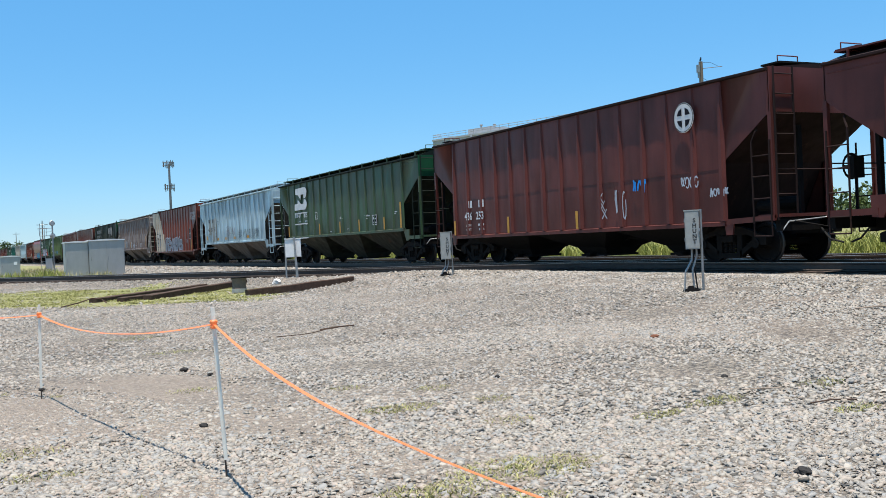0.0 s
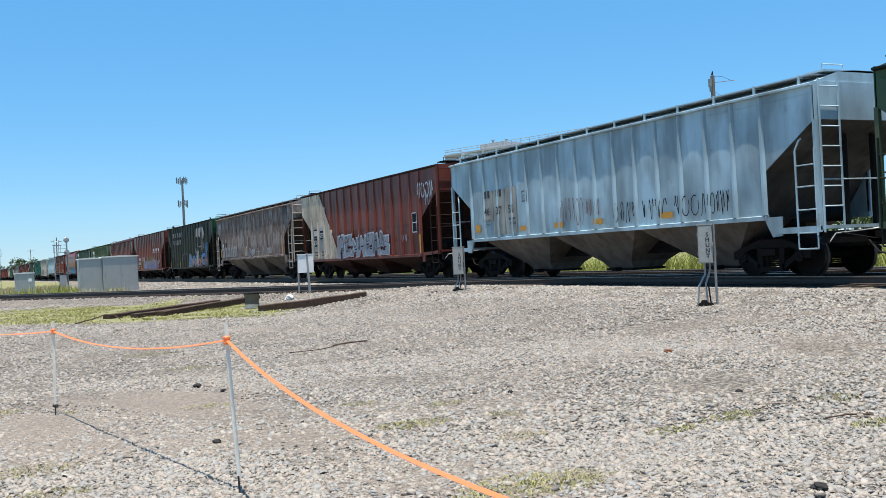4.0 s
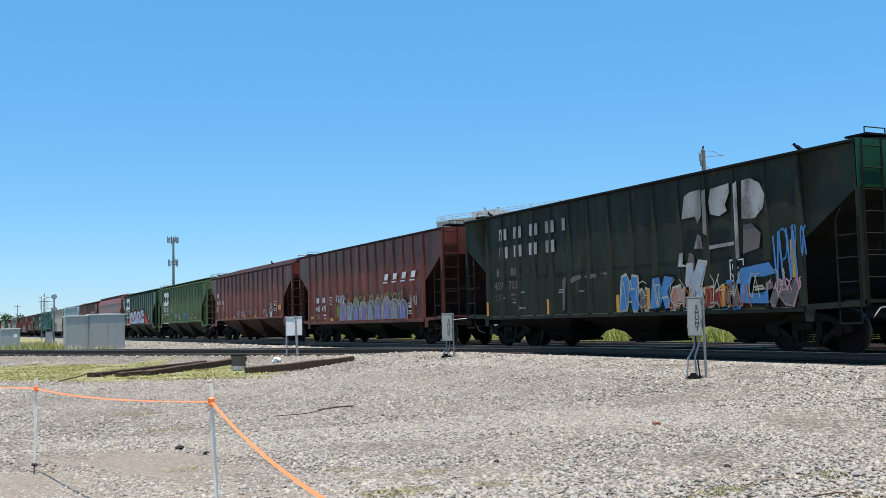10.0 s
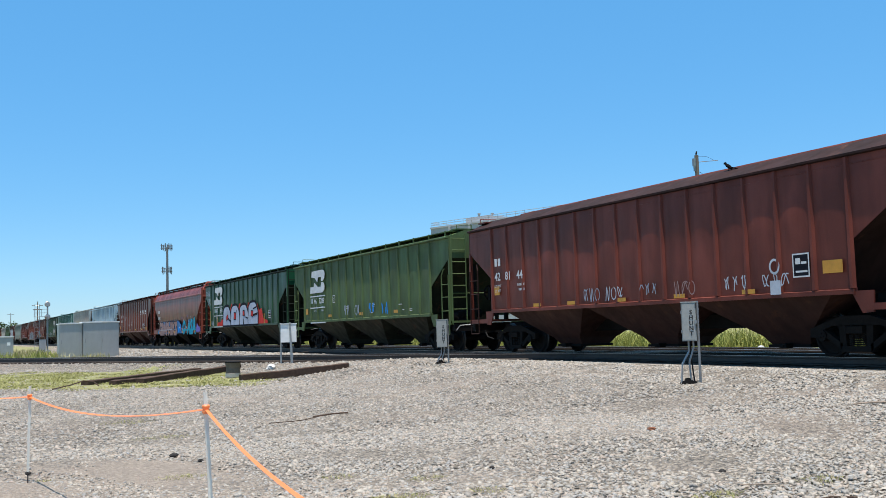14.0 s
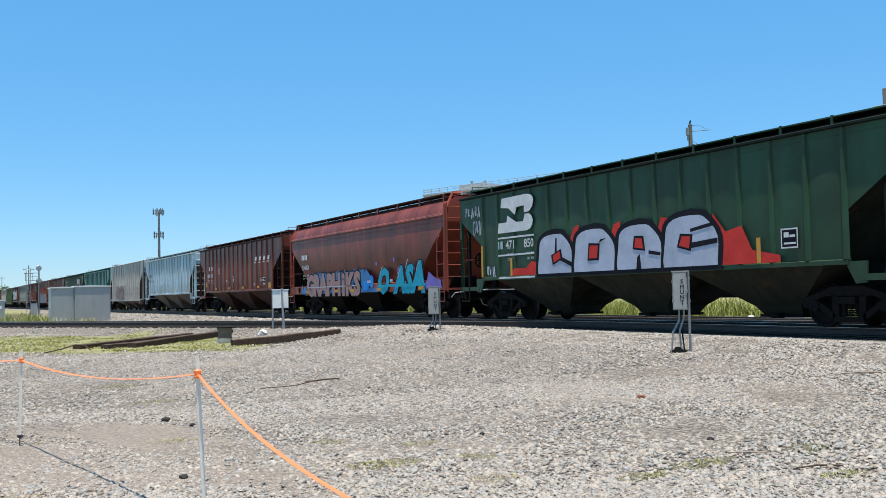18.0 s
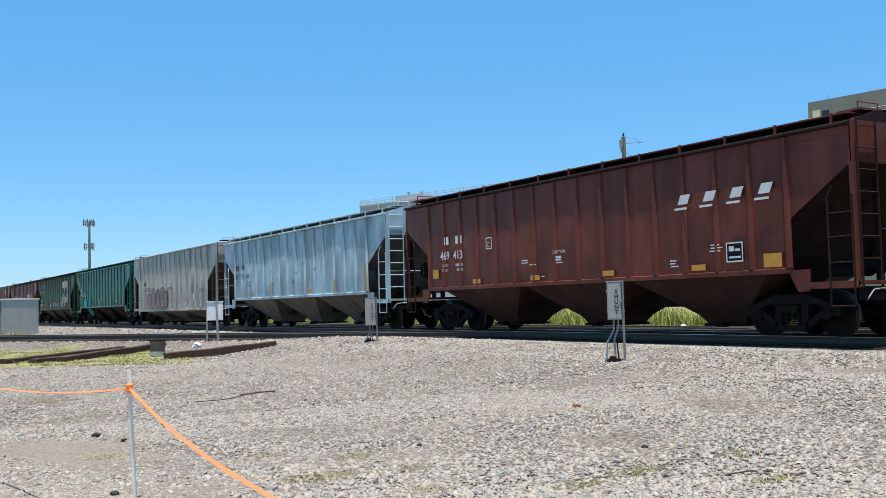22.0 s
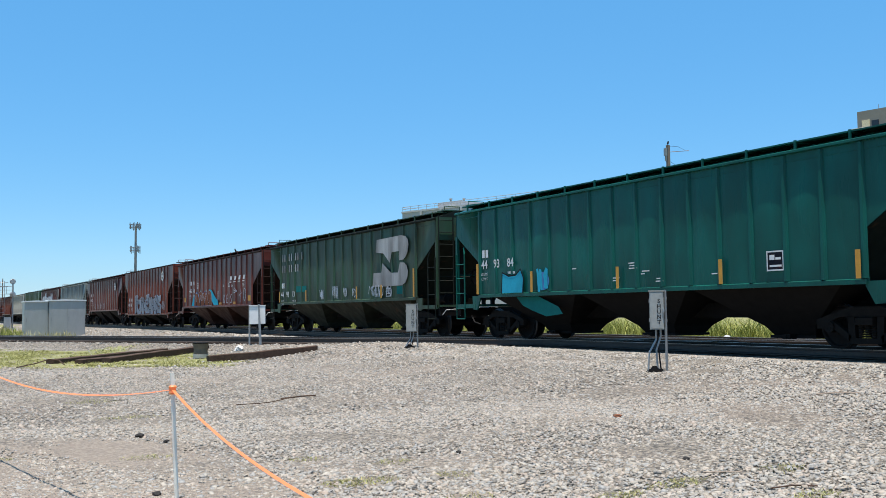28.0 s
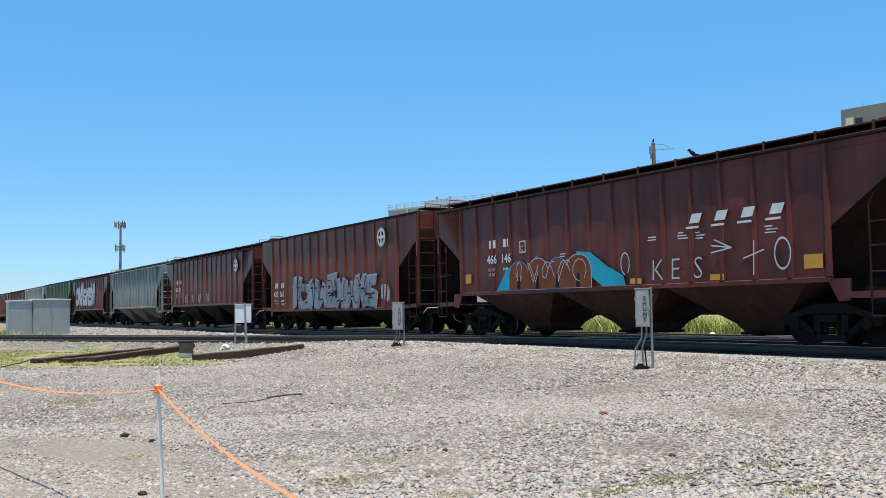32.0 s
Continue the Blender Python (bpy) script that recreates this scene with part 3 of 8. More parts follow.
shunt_box(13.05, 25.85, 0.30, 0.78, 0.47, "pale grey metal shunt box by the crossing, black lettering")


def relay_box(x, y):
    t = thing("relay_box", frame_pose(x, y, ground_z(x, y, False)), "white relay box on two grey steel posts", "signal box")
    b = part("box", Shape().box(-0.28, 0.27, -0.12, 0.1, 0.72, 1.36).box(-0.3, 0.29, -0.14, 0.12, 1.36, 1.385), MAT_WHITE, t)
    part("door", Shape().box(0.0, 0.255, -0.132, -0.12, 0.74, 1.34), MAT_WHITE, b)
    part("post", Shape().box(-0.31, -0.25, 0.1, 0.16, -0.3, 1.4), MAT_GALV, t)
    part("post", Shape().prism([(0.06, -0.3), (0.16, -0.3), (0.07, 1.42), (0.01, 1.42)], "y", -0.2, -0.14), MAT_GALV, t)
    part("strap", Shape().box(-0.28, 0.27, 0.1, 0.13, 0.9, 0.94), MAT_GALV, t)


relay_box(11.1, 34.0)


def cabinet(x0, x1, y, h, depth, label):
    z = ground_z((x0 + x1) / 2, y, False) - 0.06
    w = x1 - x0
    t = thing("equipment_cabinet", pose((x0 + x1) / 2, y, z), label, "equipment cabinet", "equipment cabinets by the track")
    body = part("body", Shape().box(-w / 2, w / 2, 0, depth, 0.1, h - 0.06), MAT_ALU, t)
    n = 2 if w > 1.6 else 1
    for k in range(n):
        a = -w / 2 + 0.03 + (w - 0.06) / n * k
        d = part("door", Shape().box(a, a + (w - 0.06) / n - 0.015, -0.025, 0, 0.16, h - 0.14), MAT_ALU, body)
        part("handle", Shape().box(a + 0.08, a + 0.11, -0.05, -0.025, h * 0.45, h * 0.55), MAT_GALV, d)
    part("roof", Shape().prism([(-w / 2 - 0.06, h - 0.06), (w / 2 + 0.06, h - 0.06), (w / 2 + 0.05, h), (0, h + 0.05), (-w / 2 - 0.05, h)], "y", -0.08, depth + 0.08), MAT_ALU_TOP, t)
    part("plinth", Shape().box(-w / 2 + 0.03, w / 2 - 0.03, 0.03, depth - 0.03, -0.15, 0.1), MAT_DARK, t)
    part("lifting_eye", Shape().lathe([(-0.01, 0.03), (0.01, 0.045), (0.03, 0.03)], "y", 8, (-w / 2 + 0.05, 0.02, h + 0.02)), MAT_GALV, t)


cabinet(8.32, 10.5, 67.2, 2.42, 1.6, "large bare aluminium equipment cabinet with double doors")
cabinet(6.92, 8.3, 67.5, 2.38, 1.4, "bare aluminium equipment cabinet with a pale roof")
cabinet(4.05, 5.5, 87.5, 1.72, 1.3, "small aluminium equipment cabinet among weeds")
part("door_notice", Shape().box(0.25, 0.5, -0.04, -0.03, 1.0, 1.25), MAT_WHITE, bpy.data.objects["equipment_cabinet.002"])


def signal_mast(x, y, heads, h, side, label):
    z = ground_z(x, y, False)
    side = -side
    t = thing("signal_mast", pose(x, y, z, 0, 0, 180), label, "railway signal", "railway signals")
    part("mast", Shape().tube((0, 0, -0.1), (0, 0, h), 0.075, 10), MAT_GALV, t)
    part("base", Shape().box(-0.3, 0.3, -0.3, 0.3, -0.2, 0.25), MAT_CONC, t)
    for zz in heads:
        hd = part("signal_head", Shape().lathe([(-0.12, 0.001), (-0.12, 0.24), (-0.08, 0.27), (0.02, 0.27), (0.06, 0.22), (0.18, 0.2), (0.18, 0.001)], "y", 20, (0, -0.1, zz)), MAT_ALU, t)
        part("hood", Shape().lathe([(-0.42, 0.15), (-0.2, 0.16), (-0.12, 0.17)], "y", 14, (0, -0.1, zz)), MAT_BOX, hd)
        part("lens", Shape().lathe([(-0.14, 0.001), (-0.13, 0.1), (-0.12, 0.11)], "y", 12, (0, -0.1, zz)), MAT_GLASS_DARK, hd)
    top = h - 0.55
    lx = side * 0.95
    part("platform", Shape().box(min(0, side * 1.25), max(0, side * 1.25), -0.1, 0.5, top - 0.95, top - 0.91), MAT_GALV, t)
    part("guard_rail", Shape().path([(0, 0.4, top - 0.2), (side * 1.25, 0.4, top - 0.2), (side * 1.25, -0.1, top - 0.2)], 0.025, 5).path([(0, 0.4, top - 0.55), (side * 1.25, 0.4, top - 0.55)], 0.02, 5)
         .tube((side * 1.25, 0.4, top - 0.95), (side * 1.25, 0.4, top - 0.2), 0.025, 5).tube((side * 0.6, 0.4, top - 0.95), (side * 0.6, 0.4, top - 0.2), 0.02, 5), MAT_GALV, t)
    lad = part("ladder", Shape().tube((lx - 0.2, 0, -0.1), (lx - 0.2, 0, top + 0.3), 0.025, 5).tube((lx + 0.2, 0, -0.1), (lx + 0.2, 0, top + 0.3), 0.025, 5), MAT_GALV, t)
    k = 0.3
    while k < top + 0.2:
        part("rung", Shape().tube((lx - 0.2, 0, k), (lx + 0.2, 0, k), 0.016, 4), MAT_GALV, lad)
        k += 0.36
    part("control_case", Shape().box(0.15, 0.75, -0.25, 0.25, 0.0, 1.3), MAT_ALU, t)


signal_mast(9.67, 105.0, (4.75, 3.5), 5.0, -1, "grey steel signal mast with two dark heads and ladder")
signal_mast(2.62, 110.2, (4.8,), 5.0, 1, "grey steel signal mast with a side platform")


def antenna_pole(x, y, h):
    t = thing("antenna_pole", pose(x, y, ground_z(x, y, False)), "slender grey antenna pole beside a signal", "antenna")
    part("pole", Shape().tube((0, 0, -0.1), (0, 0, h * 0.75), 0.07, 8).tube((0, 0, h * 0.75), (0, 0, h), 0.035, 6, 0.012), MAT_GALV, t)
    for k in range(3):
        part("element", Shape().tube((0.05, 0, h * (0.62 + 0.09 * k)), (0.75, 0, h * (0.62 + 0.09 * k)), 0.018, 5), MAT_GALV, t)
    part("element_mast", Shape().tube((0.75, 0, h * 0.6), (0.75, 0, h * 0.82), 0.02, 5), MAT_GALV, t)


antenna_pole(2.15, 109.0, 8.6)


def utility_pole(x, y, h, arms, label, r=0.15):
    t = thing("utility_pole", pose(x, y, ground_z(x, y, False)), label, "utility pole", "utility poles")
    part("pole", Shape().tube((0, 0, -0.2), (0, 0, h), r, 10, r * 0.75), MAT_WOOD, t)
    for zz, w in arms:
        a = part("crossarm", Shape().box(-w / 2, w / 2, -0.05, 0.05, zz - 0.06, zz + 0.06), MAT_WOOD, t)
        for k in (-0.46, -0.2, 0.2, 0.46):
            part("insulator", Shape().lathe([(0, 0.03), (0.06, 0.05), (0.12, 0.03), (0.14, 0.001)], "z", 8, (k * w, 0, zz + 0.06)), MAT_GALV, a)
    return t


near_pole = utility_pole(39.9, 45.0, 11.15, (), "grey weathered timber pole with a side bracket", 0.16)
part("bracket", Shape().tube((0.1, 0, 10.75), (0.95, -0.75, 10.78), 0.018, 5), MAT_WOOD, near_pole)
part("wire", Shape().path([(0.05, 0, 11.1), (0.45, -0.35, 11.05), (0.8, -0.6, 10.8)], 0.008, 4), MAT_RUBBER, near_pole)
part("wire", Shape().path([(0.1, 0, 10.2), (0.5, -0.4, 9.8), (0.85, -0.7, 8.9), (1.0, -0.8, 7.6)], 0.01, 4), MAT_RUBBER, near_pole)
part("transformer_bracket", Shape().box(-0.27, -0.12, -0.08, 0.08, 10.5, 10.95).box(-0.22, -0.14, -0.05, 0.05, 10.2, 10.5), MAT_GALV, near_pole)
utility_pole(22.4, 269, 10.2, ((9.6, 2.6), (8.6, 2.2)), "far timber pole with two crossarms")
utility_pole(24.2, 290, 11.4, ((9.2, 2.4),), "far timber pole with a crossarm")
utility_pole(26.0, 430, 12.0, ((11.4, 2.6),), "far timber pole with a crossarm")


def perched_bird(x, y, z, yaw=40, label="small black bird perched on top of a timber pole", size=1.0):
    t = thing("bird", pose(x, y, z, 0, 0, yaw), label, "bird", "black birds")

    def at(*v):
        return tuple(c * size for c in v)

    body = Shape()
    n, prof = 10, [at(-0.13, 0.012), at(-0.09, 0.04), at(0.0, 0.058), at(0.08, 0.05), at(0.13, 0.03)]
    for (a, r0), (b, r1) in zip(prof, prof[1:]):
        body.tube((a, 0, 0.12 * size + a * 0.7), (b, 0, 0.12 * size + b * 0.7), r0, n, r1)
    part("body", body, MAT_NEAR_BLACK, t, smooth=True)
    part("head", Shape().lathe([at(-0.045, 0.001), at(-0.03, 0.032), at(0, 0.042), at(0.03, 0.032), at(0.045, 0.001)], "z", 10, at(0.14, 0, 0.235)), MAT_NEAR_BLACK, t, smooth=True)
    part("beak", Shape().tube(at(0.17, 0, 0.24), at(0.24, 0, 0.23), 0.014 * size, 6, 0.003), MAT_NEAR_BLACK, t)
    part("tail", Shape().prism([at(-0.1, 0.05), at(-0.34, 0.0), at(-0.35, 0.03), at(-0.1, 0.1)], "y", -0.02 * size, 0.02 * size), MAT_NEAR_BLACK, t)
    for e in (-0.025, 0.025):
        part("leg", Shape().tube(at(0.0, e, 0.0), at(0.0, e, 0.08), 0.007 * size, 5), MAT_NEAR_BLACK, t)
    return t


perched_bird(39.9, 45.0, 11.15 + ground_z(39.9, 45.0, False))


MAT_TOWER = plain("dull_tower_steel", (0.13, 0.14, 0.155), 0.65, 0, 0.2, 2)


def cell_tower(x, y, h):
    t = thing("cell_tower", pose(x, y, 0), "tall grey mobile phone mast with two rings of antennas", "mobile mast")
    part("shaft", Shape().tube((0, 0, -0.5), (0, 0, h - 1), 0.55, 14, 0.33), MAT_TOWER, t)
    for zz, r, n in ((h - 1.5, 2.3, 12), (h - 9.3, 2.1, 9)):
        pf = part("antenna_ring", Shape().path([(r * math.cos(k * 2.0944 + .5), r * math.sin(k * 2.0944 + .5), zz) for k in range(4)], 0.05, 5)
                  .path([(r * math.cos(k * 2.0944 + .5), r * math.sin(k * 2.0944 + .5), zz + 1.0) for k in range(4)], 0.05, 5), MAT_TOWER, t)
        for k in range(3):
            w = k * 2.0944 + .5
            part("standoff", Shape().tube((0, 0, zz + .5), (r * math.cos(w + 1.047) * .5, r * math.sin(w + 1.047) * .5, zz + .5), 0.08, 5), MAT_TOWER, pf)
        corners = [Vector((r * math.cos(k * 2.0944 + .5), r * math.sin(k * 2.0944 + .5), zz)) for k in range(4)]
        per = n // 3
        for k in range(3):
            for i in range(per):
                p = corners[k].lerp(corners[k + 1], (i + 0.5) / per) * 1.0
                part("panel_antenna", Shape().box(p.x - 0.12, p.x + 0.12, p.y - 0.1, p.y + 0.1, zz - 0.5 - 0.25 * (i % 3), zz + 1.6 - 0.45 * (i % 2)), MAT_TOWER, pf)


cell_tower(69.0, 340.5, 32.6)


# ---- the mill behind the train ----
def mill(x, y, yaw, length, depth, h, label, pent, windows, conc=None):
    conc = conc or MAT_CONC
    t = thing("mill_building", pose(x, y, 0, 0, 0, yaw), label, "industrial building", "mill buildings")
    wall = part("wall", Shape().box(0, depth, -length, 0, 0, h), conc, t)
    part("parapet", Shape().box(-0.15, depth + .15, -length - .15, 0.15, h, h + 0.35), conc, t)
    n = int(length / 6)
    for k in range(1, n):
        part("pilaster", Shape().box(-0.25, 0, -k * 6 - 0.3, -k * 6 + 0.3, 0, h), conc, wall)
    for (a, b, c, d, e, g) in pent:
        part("penthouse", Shape().box(a, b, c, d, e, g), conc, t)
    rail = Shape()
    for zz in (0.9, 1.35):
        rail.path([(0.1, 0, h + zz), (0.1, -length, h + zz)], 0.05, 4)
        rail.path([(0.1, 0, h + zz), (depth, 0, h + zz)], 0.05, 4)
    for k in range(int(length / 2.5) + 1):
        rail.tube((0.1, -k * 2.5, h + .3), (0.1, -k * 2.5, h + 1.4), 0.045, 4)
    part("roof_railing", rail, MAT_GALV, t)
    for (yy, zz, w, hh) in windows:
        wn = part("window", Shape().box(-0.05, 0.05, yy - w / 2, yy + w / 2, zz, zz + hh), MAT_GLASS_DARK, wall)
        part("window_frame", Shape().box(-0.12, 0.02, yy - w / 2 - 0.12, yy + w / 2 + 0.12, zz - 0.12, zz).box(-0.12, 0.02, yy - w / 2 - 0.12, yy + w / 2 + 0.12, zz + hh, zz + hh + 0.12), MAT_WHITE, wn)
    return t


m1 = mill(97.0, 196.0, 17.0, 62, 22, 23.4, "long pale concrete mill building with railings on its roof",
          ((2, 14, -16, -9, 23.4, 25.0),), [(-8 - 6 * k, 20.0, 1.6, 1.2) for k in range(8)])
for _a in ((3, -12, 25.0), (5, -14, 25.0), (4, -24, 23.6), (6, -27, 23.6), (3, -31, 23.6)):
    part("roof_vent", Shape().tube((_a[0], _a[1], _a[2]), (_a[0], _a[1], _a[2] + 0.55), 0.2, 8).lathe([(0, 0.2), (0.1, 0.34), (0.3, 0.34), (0.4, 0.001)], "z", 8, (_a[0], _a[1], _a[2] + 0.55)), MAT_GALV, m1)
m2 = mill(115.0, 93.0, 9.0, 70, 25, 24.8, "tall grey-tan concrete mill building with a stair landing",
          ((0.5, 12, -60, -1.2, 24.8, 28.5),), [(-4 - 7 * k, 22.0, 1.6, 1.3) for k in range(8)], MAT_CONC_TAN)
part("doorway", Shape().box(0.42, 0.5, -3.0, -1.9, 25.6, 27.2), MAT_CREAM_WALL, m2, "cream doorway")
part("louvre", Shape().box(0.40, 0.5, -4.3, -3.3, 25.9, 27.0), MAT_GLASS_DARK, m2)
for _k in range(4):
    part("roof_mast", Shape().tube((3, -3 - 6 * _k, 28.5), (3, -3 - 6 * _k, 29.6 - .3 * (_k % 2)), 0.05, 4), MAT_GALV, m2)


# ---- stakes and flagging tape ----
def lath_stake(x, y, h, tx, ty):
    t = thing("lath_stake", pose(x, y, ground_z(x, y, False)), "thin weathered timber lath stake carrying orange tape", "stake", "tape stakes")
    s = Shape()
    a, b = (tx * 0.12, ty * 0.12, 0.13), (tx, ty, h)
    for p, q in ((a, b),):
        i = len(s.v)
        for c in (p, q):
            s.v += [(c[0] + dx, c[1] + dy, c[2]) for dx, dy in ((-0.013, -0.005), (0.013, -0.005), (0.013, 0.005), (-0.013, 0.005))]
        for f in ((0, 1, 5, 4), (1, 2, 6, 5), (2, 3, 7, 6), (3, 0, 4, 7), (3, 2, 1, 0), (4, 5, 6, 7)):
            s.f.append(tuple(i + k for k in f))
            s.s.append(0)
    part("lath", s, MAT_LATH, t)
    part("rebar_foot", Shape().tube((0, 0.008, -0.1), (tx * 0.3, ty * 0.3 + 0.011, 0.36), 0.007, 6), MAT_RAIL, t)
    k = (h - 0.115) / h
    part("tape_knot", Shape().lathe([(-0.03, 0.02), (-0.02, 0.027), (0.0, 0.022), (0.02, 0.028), (0.03, 0.019)], "z", 8, (tx * k, ty * k, h - 0.115)), MAT_TAPE, t)
    return Vector((x + tx * k, y + ty * k, ground_z(x, y, False) + h - 0.115))


TOP1 = lath_stake(1.655, 6.72, 1.17, -0.045, 0.02)
TOP2 = lath_stake(0.89, 11.79, 1.05, 0.02, 0.0)
TOP0 = lath_stake(-0.75, 17.0, 1.05, 0.0, 0.0)
TOP3 = lath_stake(1.2, 0.75, 1.12, 0.0, 0.0)
TAPE_PARTS = []
tape = thing("flagging_tape", pose(0, 0, 0), "bright orange plastic flagging tape sagging between lath stakes", "tape")


def tape_point(a, b, sag, q, bow):
    p = a.lerp(b, q)
    side = (b - a).cross(Vector((0, 0, 1))).normalized()
    return p + Vector((0, 0, -4 * sag * q * (1 - q))) + side * (4 * bow * q * (1 - q))


def strip_pose(span, k, sag, bow):
    a, b, n = span
    p, q = tape_point(a, b, sag, k / n, bow), tape_point(a, b, sag, (k + 1) / n, bow)
    d = (q - p).normalized()
    side = d.cross(Vector((0, 0, 1))).normalized()
    m = Matrix((d, side, d.cross(side))).transposed().to_4x4()
    m.translation = (p + q) / 2
    return m


def tape_span(a, b, sag, n, seed):
    """Short stiff strips end to end along a sagging line; the wind lifts and twists them."""
    l = (b - a).length / n * 1.03
    s = Shape()
    s.box(-l * .51, l * .51, -0.0105, 0.0105, -0.0006, 0.0006)
    me = s.mesh("tape_strip", MAT_TAPE)
    for k in range(n):
        o = part("tape_strip", me, None, tape)
        o.matrix_local = strip_pose((a, b, n), k, sag, 0)
        TAPE_PARTS.append((o, (a, b, n), k, sag, seed))


tape_span(TOP1, TOP3, 0.13, 26, 0.0)
tape_span(TOP2, TOP1, 0.125, 16, 1.3)
tape_span(TOP0, TOP2, 0.1, 12, 2.1)


# ---- things left lying about ----
def beam(x0, y0, x1, y1, w, h, label, lift=0.0):
    l = math.hypot(x1 - x0, y1 - y0)
    zx, zy = (x0 + x1) / 2, (y0 + y1) / 2
    z0, z1 = max(0.235, ground_z(x0, y0, False)), max(0.235, ground_z(x1, y1, False))
    m = Matrix.Translation((zx, zy, (z0 + z1) / 2 + lift)) @ pose(0, 0, 0, 0, 0, math.degrees(math.atan2(y1 - y0, x1 - x0))) @ pose(0, 0, 0, 0, -math.degrees(math.atan2(z1 - z0, l)), 0)
    s = Shape()
    n, rng = 10, random.Random(int(x0 * 100))
    prev = None
    for k in range(n + 1):
        x = -l / 2 + l * k / n
        jw, jh = w / 2 + rng.uniform(-0.008, 0.008), h + rng.uniform(-0.01, 0.01)
        cur = [(x, -jw, -0.06), (x, jw, -0.06), (x, jw, jh - 0.015), (x, jw - 0.015, jh), (x, -jw + 0.015, jh), (x, -jw, jh - 0.015)]
        if prev:
            for i in range(6):
                j = (i + 1) % 6
                s.face(prev[i], prev[j], cur[j], cur[i])
        else:
            s.face(*cur)
        prev = cur
    s.face(*prev)
    return thing("timber_beam", m, label, "timber", "timbers lying by the track", shape=s, mats=MAT_BEAM)


beam(3.74, 29.9, 8.4, 36.2, 0.24, 0.12, "long dark weathered timber lying in the grass")
beam(4.45, 29.5, 6.3, 31.7, 0.24, 0.11, "short dark weathered timber lying in the grass")
beam(5.2, 29.6, 9.6, 35.2, 0.24, 0.13, "long dark weathered timber lying in the grass")
beam(7.8, 28.4, 11.15, 28.5, 0.26, 0.14, "very long dark timber lying on gravel")


MAT_WORN_DRUM = plain("weathered_brown_drum", (0.16, 0.13, 0.11), 0.8, 0, 0.3, 6)


def drum(x, y):
    t = thing("cable_drum", pose(x, y, ground_z(x, y, False)), "brown and white steel drum standing in the grass", "drum")
    part("shell", Shape().lathe([(0.0, 0.001), (0.0, 0.22), (0.12, 0.21), (0.13, 0.225), (0.15, 0.21), (0.3, 0.205), (0.46, 0.24), (0.46, 0.001)], "z", 18), MAT_WORN_DRUM, t)
    part("band", Shape().lathe([(0.02, 0.222), (0.14, 0.216), (0.14, 0.229), (0.02, 0.232), (0.02, 0.222)], "z", 18), MAT_BOX, t)
    part("lid", Shape().lathe([(0.46, 0.25), (0.49, 0.25), (0.5, 0.22), (0.5, 0.001)], "z", 18), MAT_DARK, t)


drum(8.1, 30.3)


MAT_PALEBAG = plain("dirty_white_plastic", (0.6, 0.58, 0.54), 0.6, 0, 0.3, 14)
MAT_SLAG = plain("dark_slag", (0.035, 0.033, 0.032), 0.85, 0, 0.4, 20)


def lump(name, x, y, r, mat, label, category, seed, flat=0.6, sink=0.2):
    rng = random.Random(seed)
    s = Shape()
    n, m = 9, 6
    ringp = []
    for j in range(m + 1):
        ph = math.pi * j / m
        ringp.append([(r * rng.uniform(.65, 1.25) * math.sin(ph) * math.cos(6.283 * k / n), r * rng.uniform(.65, 1.25) * math.sin(ph) * math.sin(6.283 * k / n), flat * r * math.cos(ph)) for k in range(n)])
    for j in range(m):
        for k in range(n):
            q = (k + 1) % n
            s.face(ringp[j][k], ringp[j][q], ringp[j + 1][q], ringp[j + 1][k])
    return thing(name, pose(x, y, ground_z(x, y, False) + flat * r * (1 - sink)), label, category, shape=s, mats=mat)


lump("white_bag", 10.1, 32.9, 0.17, MAT_PALEBAG, "crumpled white bag beside the relay box", "bag", 5, 0.7, 0.35)
lump("pale_rock", 24.9, 25.35, 0.15, MAT_CONC, "pale block of stone behind the third track", "rock", 9, 0.75, 0.3)
lump("rusty_scrap", 8.05, 10.15, 0.06, MAT_PEBBLE_RUST, "small piece of rusty scrap on the gravel", "scrap", 4, 0.4)
for _k, (_x, _y, _r) in enumerate(((2.72, 13.1, 0.075), (1.98, 8.8, 0.055), (2.6, 4.8, 0.06), (4.66, 4.5, 0.07), (2.9, 12.4, 0.05), (6.6, 7.3, 0.05), (0.95, 12.6, 0.05), (5.3, 9.4, 0.045))):
    lump("dark_rock", _x, _y, _r * 0.72, MAT_SLAG, "dark lump of slag lying on pale gravel", "rock", 20 + _k)["group"] = "dark rocks"


MAT_DRYWOOD = plain("dry_branch_wood", (0.3, 0.24, 0.19), 0.85, 0, 0.35, 20)


def stick(pts, r, label, mat=None):
    return thing("stick", pose(0, 0, 0), label, "stick", shape=Shape().path([(x, y, ground_z(x, y, False) + z) for x, y, z in pts], r, 6), mats=mat or MAT_BEAM)


stick([(5.0, 16.45, 0.02), (5.3, 16.1, 0.04), (5.55, 16.2, 0.03), (5.95, 16.35, 0.05)], 0.008, "dark broken stick lying on the gravel")
stick([(5.8, 16.5, 0.03), (6.1, 16.35, 0.05), (6.4, 16.4, 0.03)], 0.014, "short thick dark stick lying on the gravel")
stick([(6.27, 6.72, 0.02), (6.48, 6.47, 0.025)], 0.006, "short pale straw lying on the gravel", MAT_DRYWOOD)
stick([(6.18, 5.86, 0.02), (6.34, 5.78, 0.03), (6.49, 5.66, 0.02)], 0.007, "dark crooked twig lying on the gravel")
